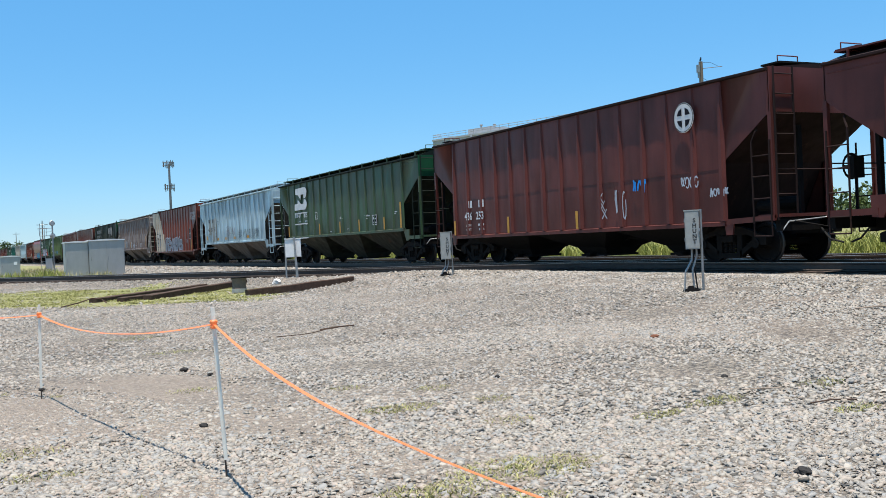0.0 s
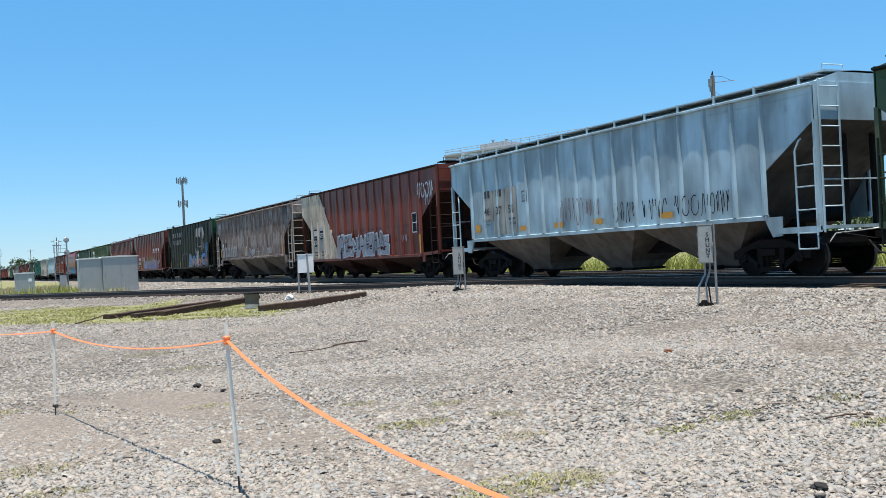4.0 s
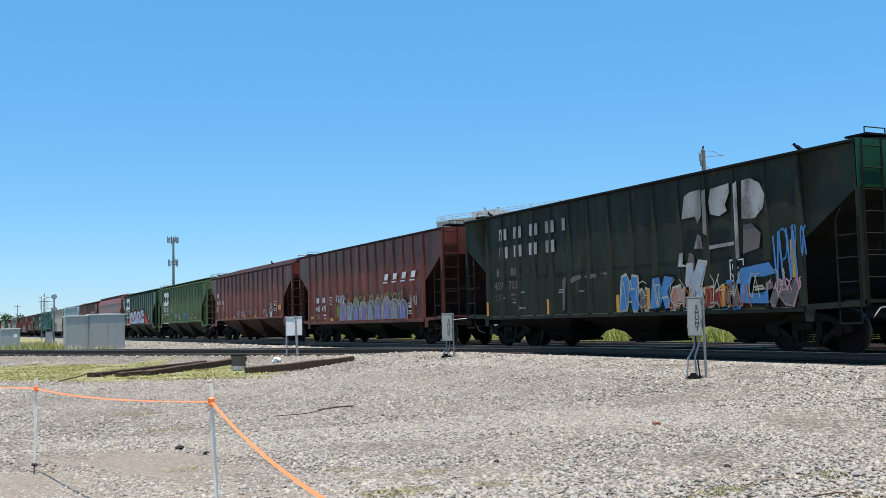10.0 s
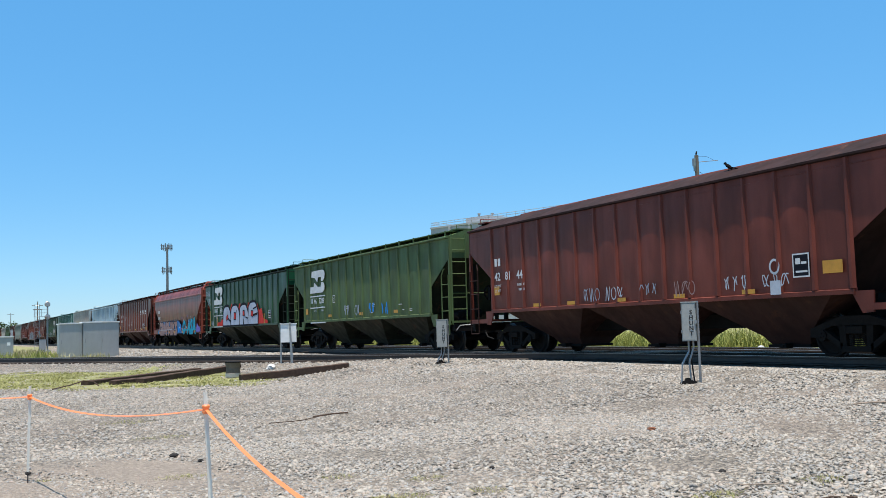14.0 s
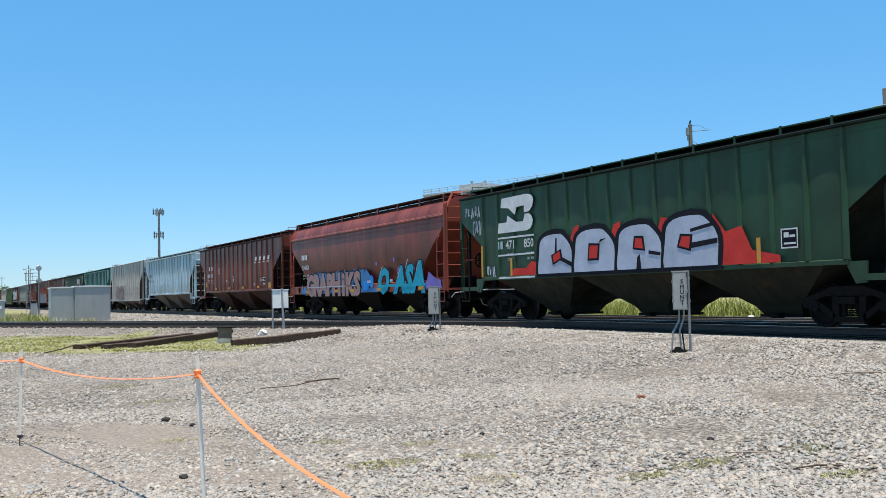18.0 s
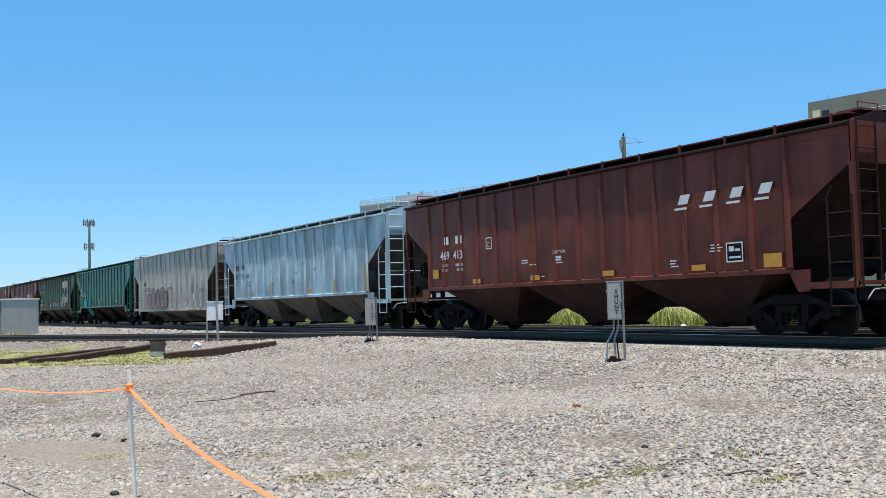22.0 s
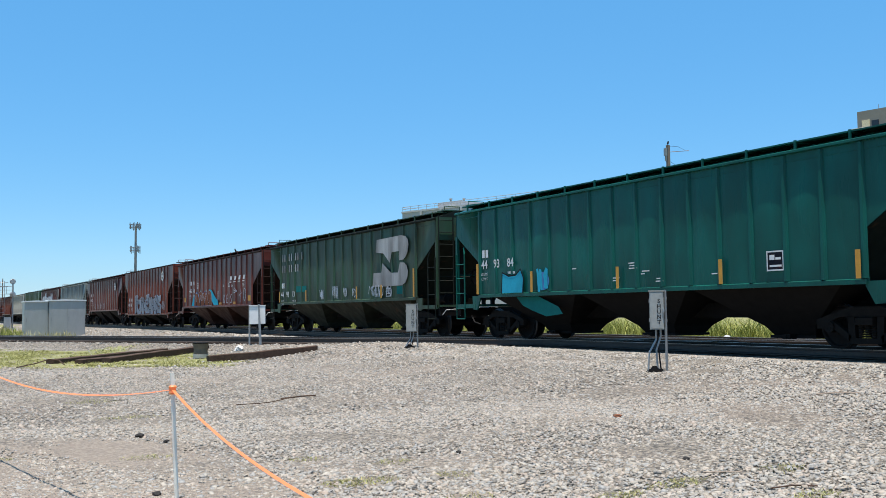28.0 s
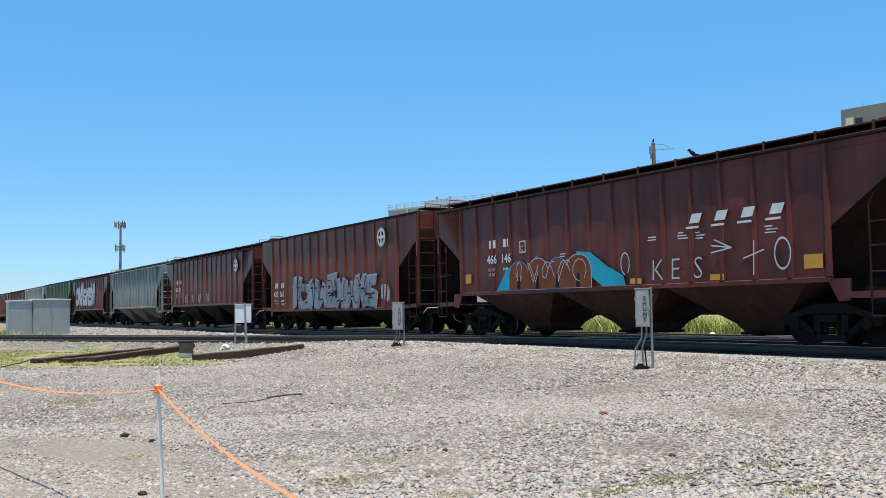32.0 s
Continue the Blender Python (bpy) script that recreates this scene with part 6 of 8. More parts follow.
def slant_bars(car, L, u, z, w=0.34, h=0.26, gap=0.34, n=4):
    put_flat(car, "company_mark", bars(n, w, h, gap, 0.1) + [rect(k * (w + gap) - 0.1, -0.12, w + 0.08, 0.05) for k in range(n)], u, z, L, MAT_LETTER, 0.082, "slanted white bars underlined")


def throw_up(car, L, u, z, n, w, h, fill, line, seed, halo=None, hole=None, x=None, off=0.03, lean=0.08):
    b, ho = blob_letters(seed, n, w, h, lean)
    for k, p in enumerate(b):
        put_flat(car, "graffiti_outline", [grow(p, 0.055)], u, z, L, line, off - 0.006 + 0.001 * (k % 3), x=x)
        put_flat(car, "graffiti_letter", [grow(p, -0.02)], u, z, L, fill, off + 0.003 * (k % 2), x=x)
    put_flat(car, "graffiti_hole", ho, u, z, L, hole or line, off + 0.008, x=x)


def tag(car, L, u, z, n, w, h, mat, seed, thick=0.035, off=0.036, x=None):
    put_flat(car, "graffiti_tag", scrawl(seed, n, w, h, thick), u, z, L, mat, off, x=x)


def yellow_bars(car, L, us, z, h=0.6, w=0.12):
    """Tall reflector strips on the ribs."""
    for u in us:
        put_flat(car, "yellow_bar", [rect(0, 0, w, h)], u - w / 2, z, L, MAT_YELLOW, 0.095)


def plates(car, L, spots, w=0.42, h=0.14):
    for u, z in spots:
        put_flat(car, "yellow_plate", [rect(-w / 2, -h / 2, w, h)], u, z, L, MAT_YELLOW, 0.05)


def boxed(car, L, u, z, mat=None):
    put_flat(car, "boxed_letter", [rect(-0.15, -0.17, 0.3, 0.03), rect(-0.15, 0.14, 0.3, 0.03), rect(-0.15, -0.17, 0.03, 0.34), rect(0.12, -0.17, 0.03, 0.34)], u, z, L, mat or MAT_LETTER, 0.04)
    put_word(car, "C", u, z - 0.11, 0.2, L, mat or MAT_LETTER, off=0.04)


def frame_mark(car, L, u, z, mat=None, w=0.46, h=0.42):
    """A framed data panel: thin white outline round a dark field with lines of small print."""
    put_flat(car, "data_panel", [rect(0, 0, w, h)], u, z, L, MAT_SP_BLACK, 0.02)
    put_flat(car, "panel_frame", [rect(0, 0, w, 0.03), rect(0, h - 0.03, w, 0.03), rect(0, 0, 0.03, h), rect(w - 0.03, 0, 0.03, h), rect(0.08, h * .55, w * .3, h * .25), rect(w * .52, h * .55, w * .32, 0.05), rect(0.08, h * .2, w * .7, 0.04)], u, z, L, mat or MAT_LETTER, 0.03)


def small_print(car, L, seed, n, u0, u1, z0, z1, mat):
    """Small chalked and stencilled lines, too small to read."""
    rr = random.Random(seed)
    for _ in range(n):
        u, z = rr.uniform(u0, u1), rr.uniform(z0, z1)
        put_flat(car, "stencil", [rect(rr.uniform(0, .05), 0.065 * j, rr.uniform(0.14, 0.34), 0.026) for j in range(rr.randrange(1, 4))], u, z, L, mat, 0.034)


def d1(car, L, sill, eave, g):
    round_emblem(car, L, 13.65, 3.51, 0.36)
    for k in range(3):
        put_flat(car, "cross_mark", stroke([(-0.1, -0.12), (0.1, 0.12)], 0.03) + stroke([(0.1, -0.12), (-0.1, 0.12)], 0.03), 10.1 + 0.08 * k, 1.8 - 0.22 * k, L, MAT_SP_WHITE, 0.036)
    tag(car, L, 10.7, 1.15, 3, 0.55, 0.8, MAT_SP_WHITE, 11, 0.035)
    tag(car, L, 11.5, 1.85, 3, 0.6, 0.3, MAT_SP_BLUE, 12, 0.05)
    tag(car, L, 13.4, 1.82, 4, 0.65, 0.28, MAT_SP_WHITE, 13, 0.035)
    tag(car, L, 14.4, 1.58, 5, 0.64, 0.18, MAT_SP_WHITE, 14, 0.035)
    yellow_bars(car, L, (1.56, 5.2, 9.0), 1.0, 0.5)


def d2(car, L, sill, eave, g):
    block_emblem(car, L, 2.55, 2.68, 1.94, 1.1)
    yellow_bars(car, L, (1.55, 6.2, 8.9, 11.2, 13.9), sill + 0.03, 0.5)
    yellow_bars(car, L, (15.55,), sill + 0.05, 1.0, 0.15)
    boxed(car, L, 5.7, 2.3)
    small_print(car, L, 5, 6, 6.4, 15, sill + .1, sill + .7, MAT_LETTER)
    frame_mark(car, L, 12.6, sill + 0.25)


def d3(car, L, sill, eave, g):
    put_flat(car, "paint_patch", [rect(0, 0, 0.72, 1.0), rect(0.8, -0.45, 0.7, 1.45), rect(1.58, -0.45, 0.68, 1.5)], 2.3, 1.92, L, MAT_OLDPATCH, 0.006, "dull beige repaint patches")
    tag(car, L, 7.1, 1.5, 6, 1.25, 0.85, MAT_SP_FAINTRED, 21, 0.02)
    tag(car, L, 8.4, 1.75, 4, 0.75, 0.5, MAT_SP_FAINTRED, 25, 0.02)
    for u, w, q in ((9.7, 1.0, 22), (11.0, 0.9, 23), (12.2, 1.2, 24), (13.6, 0.6, 26)):
        tag(car, L, u, 1.5, 4, w * 1.15, 0.55, MAT_SP_BLACK, q, 0.024)
    plates(car, L, ((1.95, 1.72),), 0.34, 0.26)
    plates(car, L, ((5.0, 1.6), (7.0, 1.6), (9.0, 1.6), (12.0, 1.6)), 0.46, 0.15)
    boxed(car, L, 5.1, 2.6, MAT_BLACK)


def d4(car, L, sill, eave, g):
    # cream leading end with a diagonal edge
    put_flat(car, "cream_panel", [[(0.02, 4.16), (2.81, 4.16), (5.4, 0.99), (1.5, 0.99), (1.5, 2.34), (0.02, 3.3)]], 0, 0, L, MAT_CREAM, 0.03)
    put_flat(car, "number_plate", [rect(0, 0, 0.56, 0.42), rect(0.94, -0.1, 0.54, 0.42), rect(0.04, -0.44, 0.52, 0.42)], 1.8, 2.06, L, MAT_PLATE, 0.05)
    put_flat(car, "grey_patch", [rect(0, 0, 0.72, 1.1), rect(0.88, -0.1, 0.72, 1.15)], 1.7, 1.5, L, MAT_WORN, 0.04)
    put_word(car, "830", 2.1, 1.7, 0.34, L, MAT_LETTER, off=0.056)
    put_word(car, "003", 3.01, 2.04, 0.34, L, MAT_LETTER, off=0.056)
    put_flat(car, "initial_bar", bars(4, 0.08, 0.26, 0.04), 1.86, 2.14, L, MAT_LETTER, 0.056)
    for k in range(4):
        u = 1.5 + (L - 3.0) * k / 14
        top = min(4.15, 4.16 - (u - 2.81) * 1.22)
        s = Shape().prism([(-0.09, -0.05), (-0.09, 0.05), (0, 0.1), (0, -0.1)], "z", 0.99, top)
        part("cream_rib", s, MAT_CREAM, car).location = (-HALF, L / 2 - u, 0)
    put_flat(car, "weight_bar", [rect(0, 0, 0.6, 0.06), rect(0, -0.14, 0.5, 0.06), rect(1.0, 0, 0.55, 0.06), rect(1.0, -0.14, 0.5, 0.06)], 1.9, 1.3, L, MAT_BLACK, 0.05)
    throw_up(car, L, 5.26, 1.02, 7, 6.1, 0.95, MAT_SP_SILVER, MAT_SP_WHITE, 31, None, MAT_SP_BLACK, off=0.1)
    tag(car, L, 5.4, 1.1, 7, 5.8, 0.9, MAT_SP_BLACK, 33, 0.03, 0.12)
    tag(car, L, 14.3, 3.1, 4, 1.5, 0.6, MAT_SP_WHITE, 32, 0.045)
    tag(car, L, 15.0, 2.8, 2, 0.5, 0.5, MAT_SP_GREY, 34, 0.03)
    put_flat(car, "frame_panel", [rect(0, 0, 0.44, 0.78)], 13.75, 1.82, L, MAT_SP_BLACK, 0.03)
    put_flat(car, "panel_frame", [rect(0, 0, 0.44, 0.04), rect(0, 0.37, 0.44, 0.04), rect(0, 0.74, 0.44, 0.04), rect(0, 0, 0.035, 0.78), rect(0.405, 0, 0.035, 0.78)], 13.75, 1.82, L, MAT_SP_WHITE, 0.04)
    yellow_bars(car, L, (14.5,), 1.0, 0.75)
    tag(car, L, 12.6, 1.5, 3, 0.6, 0.3, MAT_SP_GREY, 35, 0.025)
    small_print(car, L, 8, 4, 11.6, 13.4, 1.1, 1.6, MAT_SP_DKRED)


def d5(car, L, sill, eave, g):
    put_flat(car, "number_plate", [rect(0, 0, 0.5, 0.3), rect(0.75, 0.02, 0.45, 0.3)], 1.62, 2.12, L, MAT_PLATE, 0.01)
    put_flat(car, "initial_bar", bars(2, 0.14, 0.22, 0.05), 1.7, 2.15, L, MAT_LETTER, 0.02)
    put_flat(car, "grey_patch", [rect(0, 0, 0.55, 0.62), rect(0.7, 0, 0.58, 0.62), rect(1.45, 0, 0.66, 0.62), rect(2.3, 0, 0.7, 0.62), rect(3.15, 0, 0.75, 0.68), rect(5.8, 0, 0.7, 0.42), rect(7.2, 0, 0.6, 0.3), rect(-0.85, 1.95, 0.75, 0.3)], 1.62, 1.48, L, MAT_PATCH, 0.01)
    for w, u in (("83", 1.91), ("20", 2.59), ("00", 3.36)):
        put_word(car, w, u, 1.68, 0.34, L, MAT_BLACK, 0.004, off=0.02)
    for w, u, z in (("LD LMT", 4.22, 1.83), ("LT WT", 4.22, 1.62), ("202100", 5.06, 1.85), ("59900", 5.06, 1.65)):
        put_word(car, w, u, z, 0.14, L, MAT_BLACK, off=0.02)
    tag(car, L, 8.6, 1.45, 3, 1.2, 0.4, MAT_SP_WHITE, 41, 0.04)
    tag(car, L, 12.4, 1.5, 3, 0.9, 0.35, MAT_SP_WHITE, 42, 0.03)
    small_print(car, L, 9, 6, 6.5, 15, sill + .1, sill + .6, MAT_LETTER)
    yellow_bars(car, L, (1.5, 4.65, 7.6), sill + 0.1, 0.55)
    yellow_bars(car, L, (15.5,), sill + 0.05, 1.0)


def d6(car, L, sill, eave, g):
    for z, us in ((3.4, (2.45, 2.75, 3.35, 3.65, 4.3, 4.6, 5.2, 5.5, 6.1)), (2.82, (2.45, 2.8, 3.35, 3.65, 4.25, 4.55, 5.2, 5.5))):
        put_flat(car, "company_mark", [rect(u - 0.1, 0, 0.17, 0.36) for u in us], 0, z, L, MAT_WORN, 0.035, "white bars of worn lettering")
    # a huge flaking emblem: an upper lobe, a lower lobe and the zigzag between them
    flakes = [[(.3, 1.18), (.42, 1.72), (.62, 1.8), (1.0, 1.82), (1.0, 1.2), (.86, 1.02), (.78, 1.2)], [(1.03, .78), (1.16, .7), (1.16, 1.8), (1.03, 1.78)],
              [(1.3, 1.2), (1.26, 1.5), (1.34, 1.78), (1.95, 1.84), (1.95, 1.62), (1.8, 1.36), (1.86, 1.22), (1.6, 1.12)], [(2.08, .1), (2.2, .12), (2.2, 1.86), (2.08, 1.8)],
              [(2.32, .98), (2.36, 1.84), (2.62, 1.86), (2.9, 1.72), (3.04, 1.45), (2.98, 1.16), (2.72, .96)], [(.7, .44), (.84, .78), (.95, .72), (1.0, .42)],
              [(1.22, .38), (2.04, .42), (2.04, .5), (1.22, .47)], [(.1, .05), (.16, .36), (.3, .38), (.26, .1), (.5, .02)]]
    put_flat(car, "emblem", flakes, 10.96, 2.0, L, MAT_FLAKED, 0.082, "flaking white emblem")
    put_flat(car, "whitewash", [[(2.3, .2), (2.34, .84), (2.6, .86), (2.86, .62), (2.8, .3)], [(.4, .02), (.5, .36), (.66, .3), (.7, .0)]], 10.96, 2.0, L, MAT_SP_GHOST, 0.06)
    for q, (u, w, hh, fill, line) in enumerate(((8.7, .75, .85, MAT_SP_SKY, MAT_SP_CREAM), (9.45, .4, .55, MAT_SP_GHOST, MAT_SP_CREAM), (9.95, .75, .9, MAT_SP_SKY, MAT_SP_BLACK), (10.65, .7, .55, MAT_SP_MAUVE, MAT_SP_CREAM),
                                                (11.25, .65, .95, MAT_SP_GREY, MAT_SP_CREAM), (11.9, .75, .6, MAT_SP_DKRED, MAT_SP_CREAM), (12.5, .55, .5, MAT_SP_GHOST, MAT_SP_SKY), (12.95, 1.1, .95, MAT_SP_SKY, MAT_SP_BLACK),
                                                (13.95, .75, .62, MAT_SP_GHOST, MAT_SP_MAUVE))):
        throw_up(car, L, u, 1.02, 1, w, hh, fill, line, 200 + q, None, MAT_SP_CREAM, off=0.09)
    tag(car, L, 8.7, 1.05, 9, 6.0, 0.75, MAT_SP_CREAM, 55, 0.022, 0.118)
    tag(car, L, 10.6, 1.02, 5, 3.0, 0.5, MAT_SP_ORANGE, 56, 0.03, 0.117)
    tag(car, L, 14.15, 1.55, 2, 0.75, 1.1, MAT_SP_SKY, 57, 0.045, 0.1)
    tag(car, L, 14.3, 1.95, 3, 0.9, 0.75, MAT_SP_SKY, 53, 0.035, 0.06)
    tag(car, L, 14.2, 1.3, 3, 0.8, 0.3, MAT_SP_PINK, 54, 0.03, 0.11)
    frame_mark(car, L, 12.8, 1.6, None, 0.45, 0.5)
    put_flat(car, "whitewash", [[(0, 0), (.2, .1), (.55, .13), (.6, .02), (.3, -.04), (.1, -.1)], [(.72, .06), (1.0, .13), (1.3, .12), (1.35, .02), (.95, -.02)], [(-.4, -.85), (-.3, -.85), (-.22, -.2), (-.18, .1), (-.36, .02)], [(1.5, .1), (1.9, .16), (1.85, .05)]], 6.3, 1.95, L, MAT_SP_GHOST, 0.03)
    yellow_bars(car, L, (1.55, 5.2, 8.6), 1.0, 0.45)
    yellow_bars(car, L, (9.9, 12.6), 1.05, 0.5)
    yellow_bars(car, L, (14.75,), 1.6, 0.8, 0.16)
    small_print(car, L, 4, 7, 2.2, 7.0, 1.1, 1.7, MAT_SP_GREY)


def d7(car, L, sill, eave, g):
    slant_bars(car, L, 10.9, 2.58, 0.36, 0.24, 0.5)
    rr = random.Random(61)
    for k in range(9):
        u, w, hh = 5.75 + 0.82 * k, rr.uniform(0.75, 1.0), rr.uniform(0.68, 0.98)
        arch = [(w * (0.5 - 0.5 * math.cos(3.1416 * q / 14)), 0.1 + (hh - 0.1) * abs(math.sin(3.1416 * q / 14)) ** 0.6) for q in range(15)]
        fill = [(0.16 * w + 0.66 * a, 0.86 * b) for a, b in arch]
        put_flat(car, "graffiti_outline", [grow([(0.0, 0)] + arch + [(w, 0)], 0.02)], u, 1.03, L, MAT_SP_CREAM if k % 2 else MAT_SP_GREY, 0.087 + 0.001 * k)
        put_flat(car, "graffiti_letter", [[(0.03, 0)] + [(0.03 + a * (w - 0.06) / w, b * 0.96) for a, b in arch] + [(w - 0.03, 0)]], u, 1.03, L, MAT_SP_GHOST if k % 3 else MAT_SP_MAUVE, 0.097 + 0.001 * k)
        put_flat(car, "graffiti_letter", [[(0.16 * w, 0)] + fill + [(0.82 * w, 0)]], u, 1.03, L, MAT_SP_LILAC if k % 3 != 1 else MAT_SP_SILVER, 0.107 + 0.001 * k)
    tag(car, L, 5.7, 1.45, 12, 7.3, 0.6, MAT_SP_CREAM, 62, 0.022, 0.12)
    tag(car, L, 5.8, 1.1, 11, 7.0, 0.7, MAT_SP_GREY, 67, 0.02, 0.121)
    tag(car, L, 7.5, 1.6, 8, 5.4, 0.5, MAT_SP_LIME, 68, 0.018, 0.122)
    tag(car, L, 5.35, 1.78, 4, 1.2, 0.38, MAT_SP_WHITE, 63, 0.04, 0.118)
    tag(car, L, 5.45, 1.1, 2, 0.4, 0.6, MAT_SP_LIME, 64, 0.05, 0.115)
    tag(car, L, 7.7, 1.5, 3, 0.6, 0.45, MAT_SP_LIME, 65, 0.03, 0.118)
    boxed(car, L, 4.6, 1.95)
    tag(car, L, 13.3, 1.5, 4, 0.7, 0.4, MAT_SP_CREAM, 66, 0.03)
    frame_mark(car, L, 13.1, 1.2)
    plates(car, L, ((2.0, 1.2), (4.7, 1.08), (7.7, 1.08)), 0.42, 0.13)
    small_print(car, L, 3, 4, 1.7, 2.4, 1.3, 2.0, MAT_SP_DKRED)


def d8(car, L, sill, eave, g):
    for k, (u, m) in enumerate(((6.6, MAT_SP_GREY), (7.6, MAT_SP_WHITE), (9.0, MAT_SP_GREY), (10.4, MAT_SP_MAUVE), (12.1, MAT_SP_WHITE), (13.3, MAT_SP_WHITE))):
        tag(car, L, u, sill + 0.08, 3, 0.8, 0.36, m, 71 + k, 0.024, 0.05)
    put_flat(car, "graffiti_tag", ring(0, 0, 0.15, 0.17, 0.7) + [rect(-0.14, -0.6, 0.3, 0.3)], 13.7, 1.95, L, MAT_SP_WHITE, 0.05)
    frame_mark(car, L, 14.2, 1.68, None, 0.45, 0.5)
    plates(car, L, ((15.25, 1.85),), 0.5, 0.26)
    plates(car, L, ((1.85, 1.98),), 0.32, 0.28)
    plates(car, L, ((4.2, 1.45), (6.0, 1.45), (8.3, 1.45), (10.6, 1.45), (12.9, 1.45)), 0.4, 0.1)


def d9(car, L, sill, eave, g):
    block_emblem(car, L, 2.49, 2.66, 2.04, 1.06)
    for k, u in enumerate((6.8, 8.1, 9.6, 11.0)):
        tag(car, L, u, sill + 0.12, 2, 0.7, 0.45, MAT_SP_BLUE if k > 1 else MAT_SP_GREY, 81 + k, 0.05, 0.06)
    plates(car, L, ((1.93, 1.81),), 0.34, 0.26)
    plates(car, L, ((5.09, 1.55), (8.8, 1.55), (12.4, 1.55)), 0.42, 0.12)
    boxed(car, L, 5.6, 2.3)
    small_print(car, L, 12, 6, 6.4, 14, sill + .1, sill + .6, MAT_LETTER)


def d10(car, L, sill, eave, g):
    block_emblem(car, L, 2.55, 2.73, 2.1, 1.1)
    # red haze round the letters, and the four fat letters in silver with black edges
    put_flat(car, "red_spray", [[(0, 0), (1.6, 0), (1.75, 0.3), (1.3, 0.42), (1.0, 0.22), (0.3, 0.22)], [(3.2, 0.8), (3.5, 1.25), (3.75, 1.32), (3.6, 0.8)], [(5.1, 0.8), (5.3, 1.2), (5.6, 1.28), (5.5, 0.8)], [(7.0, 0.8), (7.2, 1.25), (7.5, 1.2), (7.4, 0.8)],
                                [(9.0, 0), (11.0, 0), (11.0, 0.15), (10.2, 0.3), (9.9, 0.85), (9.4, 0.75), (9.0, 1.2)]], 3.2, sill + 0.02, L, MAT_SP_RED, 0.082)
    base = sill + 0.03
    shapes = [(4.85, 1.72, 1.12, [(0.85, 0.3), (1.2, 0.42), (1.15, 0.62), (0.8, 0.5)], [[(1.1, 0.5), (1.75, 0.28), (1.72, 0.16), (1.05, 0.4)], [(0.9, 0.55), (0.95, 1.0), (1.02, 1.0), (1.0, 0.55)]]),
              (6.68, 1.84, 1.14, [(0.72, 0.35), (1.1, 0.35), (1.15, 0.68), (0.78, 0.7)], [[(1.1, 0.66), (1.25, 0.84), (1.5, 0.86), (1.2, 0.75)]]),
              (8.62, 1.76, 1.12, [(0.75, 0.55), (1.1, 0.5), (1.05, 0.76), (0.8, 0.78)], [[(0.8, 0), (1.0, 0), (0.95, 0.38), (0.85, 0.3)], [(1.3, 0.45), (1.76, 0.38), (1.74, 0.3), (1.3, 0.36)]]),
              (10.46, 1.9, 1.2, [(0.6, 0.5), (0.95, 0.42), (1.0, 0.7), (0.7, 0.72)], [[(1.0, 0.42), (1.9, 0.5), (1.9, 0.62), (1.0, 0.55)], [(1.0, 0.8), (1.75, 0.9), (1.7, 0.98), (1.0, 0.88)]])]
    for k, (u, w, hh, hole, slits) in enumerate(shapes):
        dome = [(w * (0.5 - 0.5 * math.copysign(abs(math.cos(3.1416 * q / 16)) ** 0.62, math.cos(3.1416 * q / 16))) + 0.05 * math.sin(q), 0.16 + (hh - 0.16) * abs(math.sin(3.1416 * q / 16)) ** 0.75) for q in range(17)]
        dome = [(0.02, 0)] + dome + [(w - 0.02, 0)]
        put_flat(car, "graffiti_outline", [grow(dome, 0.16)], u, base, L, MAT_SP_BLACK, 0.088 + 0.001 * k)
        put_flat(car, "graffiti_letter", [dome], u, base, L, MAT_SP_PALE, 0.094 + 0.001 * k)
        put_flat(car, "graffiti_outline", [grow(hole, 0.09)] + slits, u, base, L, MAT_SP_BLACK, 0.1 + 0.001 * k)
        put_flat(car, "graffiti_hole", [hole], u, base, L, MAT_SP_RED, 0.105 + 0.001 * k)
    boxed(car, L, 5.35, 2.3, MAT_SP_BLACK)
    tag(car, L, 0.35, 3.35, 5, 1.1, 0.35, MAT_SP_WHITE, 92, 0.03)
    tag(car, L, 0.9, 2.75, 3, 0.6, 0.5, MAT_SP_WHITE, 94, 0.025)
    tag(car, L, 1.75, sill + 0.02, 3, 0.6, 0.32, MAT_SP_WHITE, 93, 0.04, 0.05)
    yellow_bars(car, L, (1.55,), sill + 0.02, 1.0)
    yellow_bars(car, L, (3.35, 13.6), sill + 0.02, 0.55)
    frame_mark(car, L, 14.2, sill + 0.3)


